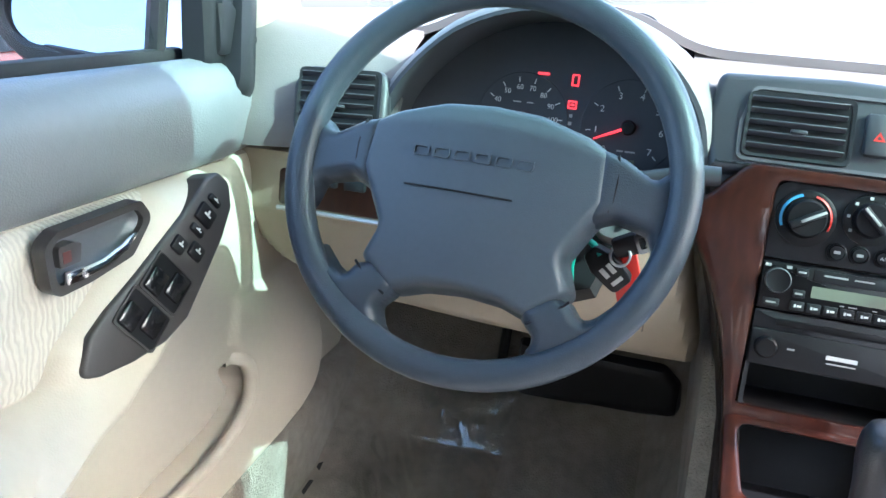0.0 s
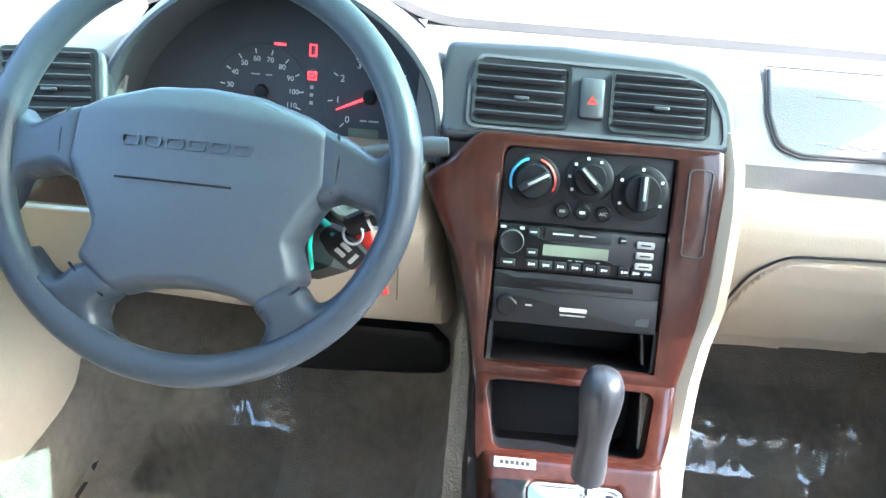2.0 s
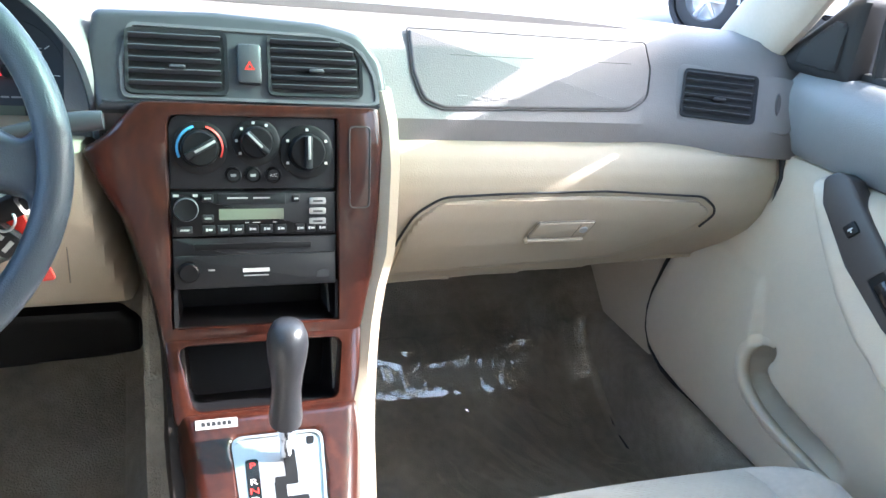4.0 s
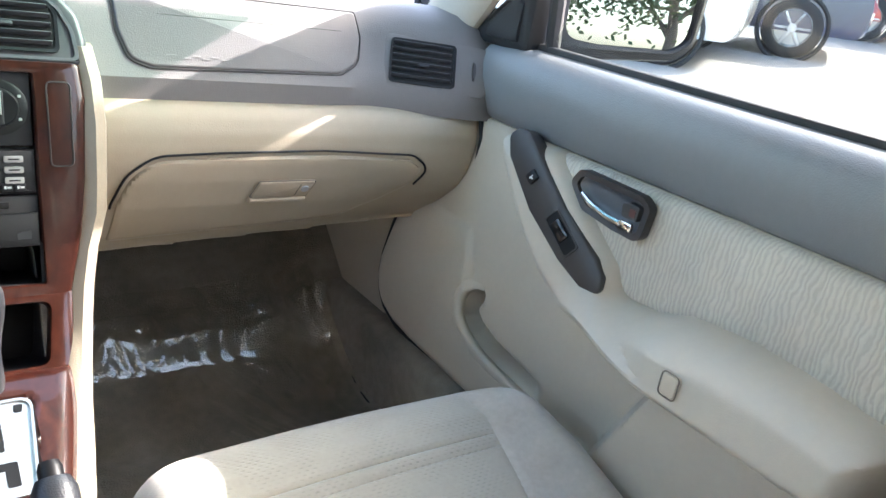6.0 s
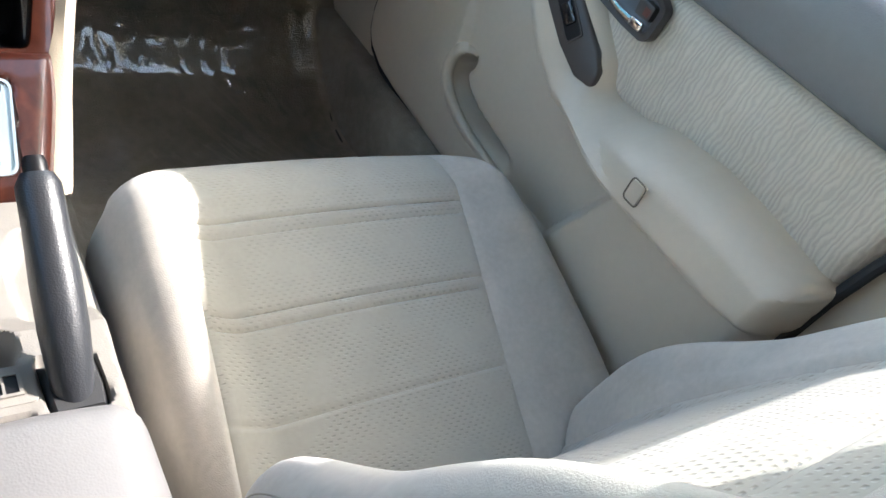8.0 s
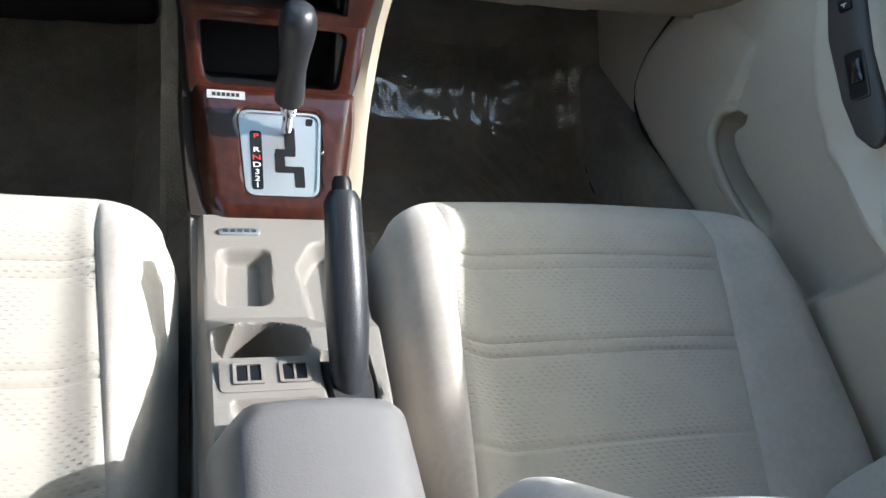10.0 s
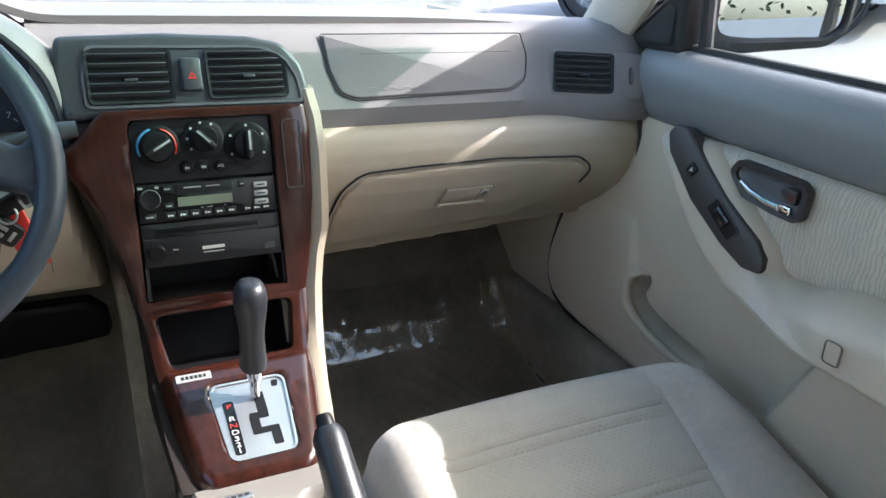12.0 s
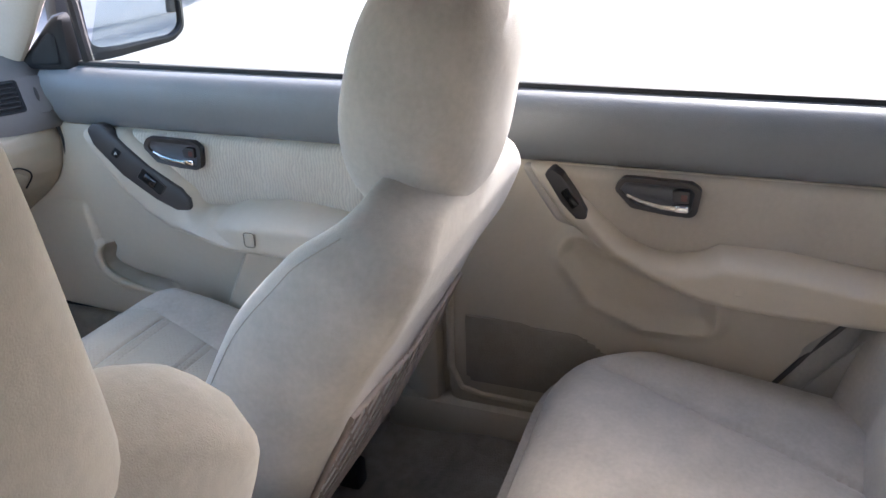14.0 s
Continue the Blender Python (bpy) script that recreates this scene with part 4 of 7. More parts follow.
def vent(name, m, w, h, n, parent, cut=0.0, label="black slatted air vent", body=DARK):
    """A vent: dark box, slats and a tab. cut: how far its upper right corner is cut round."""
    o = [(-w / 2, -h / 2), (w / 2, -h / 2), (w / 2, h / 2 - cut), (w / 2 - cut * 0.35, h / 2 - cut * 0.42), (w / 2 - cut * 1.7, h / 2), (-w / 2, h / 2)] if cut else [(-w / 2, -h / 2), (w / 2, -h / 2), (w / 2, h / 2), (-w / 2, h / 2)]
    rr = [0.008, 0.008, 0.02, 0.02, 0.03, 0.008] if cut else 0.008
    bm = B()
    slab(bm, rpoly(o, rr), m @ pose(0, 0, 0.0012), 0.004, 0)
    v = part(name, bm, BLACK, parent, label)
    out = rpoly([(p[0] * (1 + 0.007 / w), p[1] * (1 + 0.007 / h)) for p in o], rr)
    bm = B()
    rim(bm, out, rpoly(o, rr), m @ pose(0, 0, 0.0028), 0.005, -0.0008)
    part("vent_frame", bm, body, v)
    for i in range(n):
        y = -h / 2 + h * (i + 0.6) / n
        ww = w - 0.004 - (max(0, y - (h / 2 - cut)) / max(cut, 1e-3)) ** 2 * cut * 1.4
        bm = B()
        box(bm, (0, 0, 0), (ww, h / n * 0.15, 0.010), 0.0007, m @ pose(-(w - ww) / 2, y, 0.0025, -24))
        part("slat", bm, PANELGREY, v)
    bm = B()
    box(bm, (0.0, -h * 0.10, 0.007), (0.016, 0.004, 0.006), 0.0015, m)
    part("tab", bm, PANELGREY, v, "grey vent tab")
    return v


fr = frame_m((0.628, 0.024, 0.966), (1, -0.48, 0), (0, 0.514, 0.857))
bm = B()
slab(bm, rpoly([(-0.078, -0.040), (0.082, -0.040), (0.084, 0.038), (-0.078, 0.042)], 0.015), fr @ pose(0, 0, 0.004), 0.01, 0.003)
part("vent_bezel", bm, TAUPE, dash, "taupe vent surround")
vent("side_vent", fr @ pose(-0.018, 0.001, 0.004), 0.092, 0.060, 6, dash)
bm = B()
spin(bm, [(0.0, 0.008), (0.008, 0.007), (0.012, 0.0), (0.012, -0.004)], fr @ pose(0.060, 0, 0.000) @ Matrix.Diagonal((0.35, 1.6, 1, 1)), 20)
part("vent_wheel", bm, SWITCHGREY, dash, "ribbed vent thumbwheel")
fl = frame_m((-0.566, 0.004, 0.956), (1, 0.3, 0), (0, 0.42, 0.907))
bm = B()
slab(bm, rpoly([(-0.056, -0.043), (0.054, -0.043), (0.054, 0.042), (-0.044, 0.044), (-0.058, 0.02)], 0.02), fl @ pose(0, 0, 0.003), 0.06, 0.010, 4)
part("vent_bezel", bm, PANELGREY, dash, "slate vent surround")
vent("side_vent", fl @ pose(-0.004, 0, 0.003), 0.088, 0.070, 6, dash)
# defroster slot at the windscreen corner
bm = B()
slab(bm, rpoly([(-0.05, -0.012), (0.05, -0.018), (0.055, 0.0), (-0.04, 0.014)], 0.008), frame_m((0.60, 0.19, 1.033), (1, -0.2, 0), (0, 1, -0.05)), 0.006, 0.002)
dv = part("defroster_vent", bm, TAUPE, dash, "oval defroster outlet")
for k in range(5):
    bm = B()
    box(bm, (-0.03 + 0.014 * k, 0, 0.0005), (0.006, 0.016, 0.002), 0.0005, frame_m((0.60, 0.19, 1.033), (1, -0.2, 0), (0, 1, -0.05)))
    part("slot", bm, BLACK, dv)

# lower dash with glovebox
lm = frame_m((0, 0.09, 0), (1, 0, 0), (0, 0, 1))
ZS, DS = [0.66, 0.70, 0.73, 0.76, 0.80, 0.825, 0.845, 0.865, 0.885, 0.91], [-0.030, 0.010, 0.032, 0.052, 0.072, 0.0805, 0.084, 0.082, 0.074, 0.050]


END_Z, END_Y = [0.645, 0.66, 0.705, 0.755, 0.785, 0.814, 0.845, 0.872, 0.91], [0.185, 0.165, 0.100, 0.035, 0.003, -0.015, -0.023, -0.024, -0.010]


def low_depth(U, V):
    """How far the bulge stands out: the glovebox's profile, rolling into the rounder end at the door."""
    e = np.clip((np.abs(U) - 0.44) / 0.25, 0, 1)
    e = e * e * (3 - 2 * e)
    return np.interp(V, ZS, DS) * (1 - e) + (0.09 - np.interp(V, END_Z, END_Y)) * e


bm = B()
bump(bm, rpoly([(0.146, 0.906), (0.706, 0.906), (0.706, 0.700), (0.62, 0.700), (0.45, 0.692), (0.152, 0.678)], [0.0, 0.0, 0.03, 0.05, 0.05, 0.02]), lm, low_depth, 0.012, 0.005)
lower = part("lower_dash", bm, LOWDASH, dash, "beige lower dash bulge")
GB = rpoly([(0.180, 0.696), (0.178, 0.768), (0.190, 0.812), (0.222, 0.838), (0.310, 0.842), (0.450, 0.8445), (0.590, 0.842), (0.620, 0.822), (0.606, 0.785), (0.575, 0.755), (0.520, 0.715)], [0.01, 0.04, 0.05, 0.05, 0.05, 0.03, 0.03, 0.03, 0.04, 0.05, 0.04], 8)
bm = B()
bump(bm, [(p.x, p.y) for p in GB], lm @ pose(0, 0, 0.0), lambda U, V: low_depth(U, V) + 0.004, 0.010, 0.004)
bm_end = B()
tube(bm_end, [(0.7035, y - 0.001, z) for y, z in zip(END_Y[3:], END_Z[3:])], 0.0045, 8)
part("end_seal", bm_end, RUBBER, lower, "dark gap between dash end and door")
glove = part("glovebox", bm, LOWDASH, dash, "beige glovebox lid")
bm = B()
edge = [p for p in GB if p.y > (0.722 if p.x < 0.4 else 0.790)]
tube(bm, [lm @ Vector((p.x, p.y, float(low_depth(np.array(p.x), np.array(p.y))) + 0.0022)) for p in edge], 0.0017, 6)
part("lid_gap", bm, DARK, glove)
bm = B()
tm = frame_m((0.402, 0.0195, 0.786), (1, 0, 0), (0, -0.47, 1))
recess = rpoly([(-0.046, -0.014), (0.037, -0.014), (0.046, 0.015), (-0.038, 0.015)], 0.004)
slab(bm, recess, tm @ pose(0, 0, 0.004), 0.010, 0.003)
part("latch", bm, LOWDASH, glove, "beige glovebox latch")
bm = B()
slab(bm, rpoly([(-0.050, -0.022), (0.036, -0.022), (0.038, -0.0145), (-0.047, -0.0145)], 0.003), tm @ pose(0, 0, 0.0065), 0.012, 0.003)
part("latch_lip", bm, LOWDASH, glove, "finger lip under the latch")
bm = B()
tube(bm, [tm @ Vector((p.x * 1.02, p.y * 1.04, 0.0012)) for p in recess], 0.0009, 6, True)
part("latch_gap", bm, TRIMGAP, glove)
bm = B()
tube(bm, [tm @ Vector((0.018, -0.010, 0.0042)), tm @ Vector((0.024, 0.012, 0.0042))], 0.0006, 6)
part("latch_split", bm, TRIMGAP, glove)
bm = B()
spin(bm, [(0.0, 0.0016), (0.005, 0.0014), (0.006, 0)], tm @ pose(0.031, 0.002, 0.004), 16)
part("lock", bm, SATIN, glove, "small metal lock")
# driver's knee panel
bm = B()
bump(bm, rpoly([(-0.725, 0.905), (-0.168, 0.905), (-0.150, 0.80), (-0.130, 0.725), (-0.127, 0.69), (-0.30, 0.685), (-0.56, 0.70), (-0.66, 0.735), (-0.725, 0.80)], [0, 0, 0.03, 0.03, 0.01, 0.02, 0.05, 0.05, 0.04]), lm, lambda U, V: np.interp(V, [0.66, 0.70, 0.76, 0.80, 0.815, 0.90], [0.03, 0.055, 0.075, 0.085, 0.092, 0.088]), 0.02, 0.008)
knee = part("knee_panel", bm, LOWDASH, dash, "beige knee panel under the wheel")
bm = B()
bump(bm, rpoly([(-0.36, 0.628), (-0.158, 0.628), (-0.133, 0.605), (-0.129, 0.560), (-0.150, 0.553), (-0.36, 0.540)], [0.01, 0.02, 0.02, 0.015, 0.02, 0.02]), frame_m((0, 0.175, 0), (1, 0, 0), (0, 0, 1)), 0.012, 0.012, 0.006)
part("under_cover", bm, BLACK, knee, "black cover below the knee panel")
bm = B()
tube(bm, [(-0.196, 0.002 + 0.004 * k, 0.86 - 0.04 * k) for k in range(4)], 0.0009, 6)
part("panel_seam", bm, TRIMGAP, knee)
wm = frame_m((-0.56, -0.003, 0.846), (1, 0, 0), (0, 0.1, 1))
bm = B()
slab(bm, rpoly([(-0.085, -0.020), (0.19, -0.020), (0.19, 0.022), (-0.085, 0.026)], 0.008), wm, 0.012, 0.003)
strip = part("wood_strip", bm, WOOD, dash, "glossy red-brown wood strip")
bm = B()
tube(bm, [wm @ Vector((u, -0.024, 0.0)) for u in (-0.085, 0.0, 0.19)], 0.003, 8)
part("strip_bead", bm, SATIN, strip, "bright bead under the strip")
for k in range(2):
    bm = B()
    box(bm, (-0.020 + 0.036 * k, 0.017, 0.001), (0.027, 0.014, 0.010), 0.002, wm)
    part("switch", bm, DARK, strip, "small dark dash switch")

# ---- instrument cluster ----
cl = holder("instrument_cluster", (-0.35, 0.12, 0.90), "dark instrument cluster under a curved hood", "instrument cluster")
ARCH = [(-0.533, 0.900), (-0.523, 0.955), (-0.495, 1.000), (-0.445, 1.045), (-0.385, 1.070), (-0.325, 1.075), (-0.265, 1.062), (-0.215, 1.032), (-0.180, 0.990), (-0.166, 0.945), (-0.163, 0.900)]


def arch(k, y, dz=0.0, sub=4):
    c = Vector((-0.348, 0.93))
    pts = [Vector(p) for p in ARCH]
    out = []
    for i in range(len(pts) - 1):
        for j in range(sub):
            t = j / sub
            p0, p1, p2, p3 = pts[max(i - 1, 0)], pts[i], pts[i + 1], pts[min(i + 2, len(pts) - 1)]
            q = 0.5 * ((2 * p1) + (p2 - p0) * t + (2 * p0 - 5 * p1 + 4 * p2 - p3) * t * t + (3 * p1 - p0 - 3 * p2 + p3) * t ** 3)
            q = c + (q - c) * k
            out.append(Vector((q.x, y, q.y + dz)))
    q = c + (pts[-1] - c) * k
    out.append(Vector((q.x, y, q.y + dz)))
    return out


bm = B()
loft(bm, [arch(0.985, 0.13, -0.012), arch(0.975, 0.07, -0.004), arch(0.985, 0.035), arch(1.0, 0.026), arch(1.03, 0.027)], False, False)
part("hood_lining", bm, HOODSLATE, cl, "slate lining of the hood")
bm = B()
loft(bm, [arch(1.03, 0.0268), arch(1.05, 0.031), arch(1.08, 0.046), arch(1.13, 0.064, -0.006), arch(1.22, 0.086, -0.022), arch(1.32, 0.115, -0.05), arch(1.33, 0.20, -0.06)], False, False)
part("hood", bm, TAUPE, cl, "taupe padded cluster hood")
cm = frame_m((-0.345, 0.118, 0.965), (1, 0, 0), (0, 0.16, 1))
bm = B()
slab(bm, rpoly([(-0.20, -0.09), (0.20, -0.09), (0.20, 0.03), (0.10, 0.115), (-0.08, 0.115), (-0.20, 0.03)], 0.03), cm, 0.01, 0)
part("dial_plate", bm, HOODSLATE, cl, "matt black dial plate")
for u, v, r, lo, hi, words in ((-0.033, -0.020, 0.050, 244, -68, ["0", "10", "20", "30", "40", "50", "60", "70", "80", "90", "100", "110", "120", "130"]), (0.095, -0.016, 0.050, 228, -43, ["0", "1", "2", "3", "4", "5", "6", "7"])):
    bm = B()
    spin(bm, [(r + 0.006, 0.0), (r + 0.005, 0.0010), (r + 0.004, 0.0008), (0, 0.0012)], cm @ pose(u, v, 0), 48)
    dial = part("dial", bm, HOODSLATE, cl, "dark grey round gauge")
    n = len(words)
    ticks = []
    for i, wd in enumerate(words):
        a = radians(lo + (hi - lo) * i / (n - 1))
        letters(wd, cm @ pose(u + (r - 0.012) * math.cos(a), v + (r - 0.012) * math.sin(a), 0.0016), 0.0085 if n > 9 else 0.011, WHITE, dial, 0.0001, "number")
        ticks.append((u + (r - 0.003) * math.cos(a), v + (r - 0.003) * math.sin(a), 0.006, 0.0012, math.degrees(a)))
    bars(ticks, cm @ pose(0, 0, 0.0013), WHITE, dial, "tick")
    bars([(u - 0.006, v - 0.028, 0.008, 0.002), (u + 0.006, v - 0.028, 0.012, 0.002)] if n < 9 else [(u - 0.008, v + 0.02, 0.010, 0.0015), (u + 0.008, v + 0.02, 0.008, 0.0015)], cm @ pose(0, 0, 0.0013), PALEGREY, dial, "caption_bar")
    a = radians(lo + (hi - lo) * (0.088 if n < 9 else 0.0))
    bm = B()
    tube(bm, [cm @ Vector((u - 0.004 * math.cos(a), v - 0.004 * math.sin(a), 0.007)), cm @ Vector((u + (r - 0.008) * math.cos(a), v + (r - 0.008) * math.sin(a), 0.005))], [0.0022, 0.0010], 8)
    part("needle", bm, GLOWRED, dial, "lit red needle")
    bm = B()
    spin(bm, [(0, 0.011), (0.007, 0.010), (0.009, 0.004)], cm @ pose(u, v, 0), 20)
    part("needle_hub", bm, BLACK, dial)
bm = B()
slab(bm, rpoly([(0.072, -0.066), (0.108, -0.066), (0.108, -0.053), (0.072, -0.053)], 0.002), cm @ pose(0, 0, 0.003), 0.002, 0)
part("odometer", bm, LCD, cl, "grey-green trip display")
bars([(-0.013, 0.036, 0.014, 0.003), (0.026, 0.026, 0.009, 0.002), (0.0225, 0.032, 0.002, 0.013), (0.0295, 0.032, 0.002, 0.013), (0.026, 0.038, 0.009, 0.002)], cm @ pose(0, 0, 0.001), GLOWRED, cl, "warning_lamp")
bars([(0.026, -0.001, 0.011, 0.002), (0.026, 0.007, 0.011, 0.002), (0.0215, 0.003, 0.002, 0.008), (0.0305, 0.003, 0.002, 0.008), (0.026, 0.003, 0.004, 0.003)], cm @ pose(0, 0, 0.001), GLOWRED, cl, "warning_lamp")
bars([(0.026, -0.010, 0.004, 0.004), (0.026, -0.019, 0.004, 0.004), (0.026, -0.028, 0.004, 0.004)], cm @ pose(0, 0, 0.001), PALEGREY, cl, "selector_mark")

# ---- centre stack ----
ST = holder("center_stack", (0, 0.02, 0.60), "burl wood center stack trim with slate vent panel", "dash trim")
vm = frame_m((-0.008, 0.0405, 0.981), (1, 0, 0), (0, 0.44, 0.898))
bm = B()
slab(bm, rpoly([(-0.150, -0.052), (0.154, -0.048), (0.160, -0.02), (0.154, 0.012), (0.130, 0.043), (0.085, 0.053), (-0.03, 0.058), (-0.152, 0.054), (-0.160, 0.0)], [0.006, 0.006, 0.03, 0.03, 0.03, 0.05, 0.05, 0.012, 0.02], 7), vm, 0.06, 0.009, 5)
vp = part("vent_panel", bm, PANELGREY, ST, "slate grey vent panel")
bm = B()
lip_o = rpoly([(-0.126, -0.040), (0.150, -0.042), (0.146, -0.008), (0.132, 0.020), (0.108, 0.034), (0.080, 0.038), (-0.118, 0.040), (-0.127, 0.0)], [0.010, 0.010, 0.03, 0.02, 0.02, 0.02, 0.010, 0.02], 6)
lip_i = rpoly([(-0.1225, -0.0365), (0.1455, -0.0385), (0.142, -0.008), (0.129, 0.0175), (0.106, 0.0305), (0.080, 0.0345), (-0.115, 0.0365), (-0.1235, 0.0)], [0.008, 0.008, 0.03, 0.02, 0.02, 0.02, 0.008, 0.02], 6)
rim(bm, lip_o, lip_i, vm @ pose(0, 0, 0.002), 0.003)
part("panel_bead", bm, HANDLEGREY, vp, "fine slate bead")
vent("center_vent", vm @ pose(-0.070, -0.001, 0.001), 0.096, 0.062, 5, ST, 0.0, "black center air vent with wide slats")
vent("center_vent", vm @ pose(0.0765, 0.000, 0.001), 0.099, 0.060, 6, ST, 0.020, "black center air vent with fine slats")
bm = B()
box(bm, (0.004, 0.0, 0.002), (0.026, 0.044, 0.010), 0.004, vm)
hz = part("hazard_switch", bm, PANELGREY, ST, "grey hazard switch with red triangle")
bm = B()
rim(bm, [Vector((0.004 + 0.0065 * math.cos(a), -0.004 + 0.0065 * math.sin(a))) for a in (radians(q) for q in (90, 210, 330))], [Vector((0.004 + 0.0028 * math.cos(a), -0.004 + 0.0028 * math.sin(a))) for a in (radians(q) for q in (90, 210, 330))], vm @ pose(0, 0, 0.0075), 0.0006)
part("triangle", bm, RED, hz, "red warning triangle")

sm = frame_m((0, -0.004, 0.85), (1, 0, 0), (0, 0.228, 0.974))
bm = B()
crowned_rim(bm, rpoly([(-0.118, 0.096), (0.139, 0.095), (0.144, 0.055), (0.140, -0.030), (0.133, -0.095), (0.1175, -0.172), (-0.1015, -0.172), (-0.108, -0.13), (-0.118, -0.085), (-0.137, -0.030), (-0.160, 0.012), (-0.174, 0.045), (-0.152, 0.060), (-0.138, 0.076)], [0.02, 0.008, 0.03, 0.06, 0.06, 0.002, 0.002, 0.03, 0.05, 0.05, 0.03, 0.008, 0.015, 0.02]),
            rpoly([(-0.088, 0.0825), (0.0895, 0.0825), (0.0905, 0.055), (0.0905, -0.030), (0.0915, -0.095), (0.0925, -0.150), (-0.092, -0.150), (-0.0918, -0.13), (-0.0915, -0.085), (-0.091, -0.030), (-0.0905, 0.012), (-0.0905, 0.045), (-0.0905, 0.060), (-0.0905, 0.070)], [0.010, 0.004, 0.001, 0.001, 0.001, 0.004, 0.004, 0.001, 0.001, 0.001, 0.001, 0.001, 0.001, 0.004]), sm @ pose(0, 0, 0.006), 0.05, 0.002)
wt = part("wood_trim", bm, WOOD, ST, "glossy red-brown burl wood surround")
bm = B()
tube(bm, [sm @ Vector((p.x, p.y, 0.0072)) for p in rpoly([(0.1045, -0.018), (0.1275, -0.018), (0.1275, 0.074), (0.1035, 0.074)], 0.006, 4)], 0.0009, 6, True)
part("blank_panel_line", bm, SWITCHGREY, wt, "fine groove round a blank panel")
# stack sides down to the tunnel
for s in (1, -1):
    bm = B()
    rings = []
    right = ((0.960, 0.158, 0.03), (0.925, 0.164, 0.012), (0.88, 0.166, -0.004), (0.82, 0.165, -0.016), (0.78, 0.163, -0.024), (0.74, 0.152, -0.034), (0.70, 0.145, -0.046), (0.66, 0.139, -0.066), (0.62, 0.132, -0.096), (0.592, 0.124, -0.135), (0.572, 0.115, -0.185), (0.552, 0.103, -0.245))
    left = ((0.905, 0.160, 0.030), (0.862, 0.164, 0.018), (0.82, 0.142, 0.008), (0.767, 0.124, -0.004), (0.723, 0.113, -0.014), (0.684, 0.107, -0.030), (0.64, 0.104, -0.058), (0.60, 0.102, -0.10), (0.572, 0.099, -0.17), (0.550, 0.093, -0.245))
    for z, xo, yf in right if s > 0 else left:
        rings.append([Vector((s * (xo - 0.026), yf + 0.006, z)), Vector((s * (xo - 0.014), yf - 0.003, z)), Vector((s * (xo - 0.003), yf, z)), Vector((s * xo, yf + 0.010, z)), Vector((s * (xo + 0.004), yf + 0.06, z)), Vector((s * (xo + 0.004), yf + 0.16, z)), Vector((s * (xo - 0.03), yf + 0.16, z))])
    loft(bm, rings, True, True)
    # tan on the passenger side, a near-black strip on the driver side
    part("side_trim", bm, LOWDASH if s > 0 else SIDEDARK, ST, "beige side trim of the stack" if s > 0 else "dark strip along the driver side of the stack")
    bm = B()
    rings = []
    for y in lin(-0.28, 0.48, 22):
        top = 0.39 + (0.30 + 0.12 * (y + 0.28)) * ss(-0.20, 0.02, y)
        rings.append([Vector((s * x, y, z)) for x, z in ((0.110, 0.33), (0.116, 0.33 + (top - 0.33) * 0.5), (0.124, top - 0.040), (0.124, top - 0.020), (0.117, top - 0.006), (0.088, top))])
    loft(bm, rings, False, False)
    thicken(bm, 0.006)
    part("tunnel_side", bm, CARPET, ST, "carpeted tunnel side")
# cubby frame
km = frame_m((0.002, -0.062, 0.655), (1, 0, 0), (0, 0.50, 0.866))
bm = B()
crowned_rim(bm, rpoly([(-0.104, 0.047), (0.119, 0.047), (0.110, -0.054), (-0.095, -0.058)], [0.003, 0.003, 0.014, 0.014]), rpoly([(-0.089, 0.033), (0.094, 0.033), (0.085, -0.038), (-0.074, -0.040)], 0.012), km @ pose(0, 0, 0.006), 0.02, 0.002)
part("cubby_frame", bm, WOOD, ST, "wood frame of the open cubby")
bm = B()
i0 = rpoly([(-0.090, 0.034), (0.095, 0.034), (0.086, -0.039), (-0.075, -0.041)], 0.012)
loft(bm, [[km @ Vector((p.x, p.y, 0.003)) for p in i0], [km @ Vector((p.x * 0.97, p.y * 0.97 + 0.012, -0.10)) for p in i0]], True, True)
bm.faces.ensure_lookup_table()
bmesh.ops.delete(bm, geom=[f for f in bm.faces if len(f.verts) > 8 and (f.calc_center_median() - km @ Vector((0, 0, 0.003))).length < 0.03], context="FACES")
part("cubby_box", bm, BLACK, ST, "empty black storage cubby")


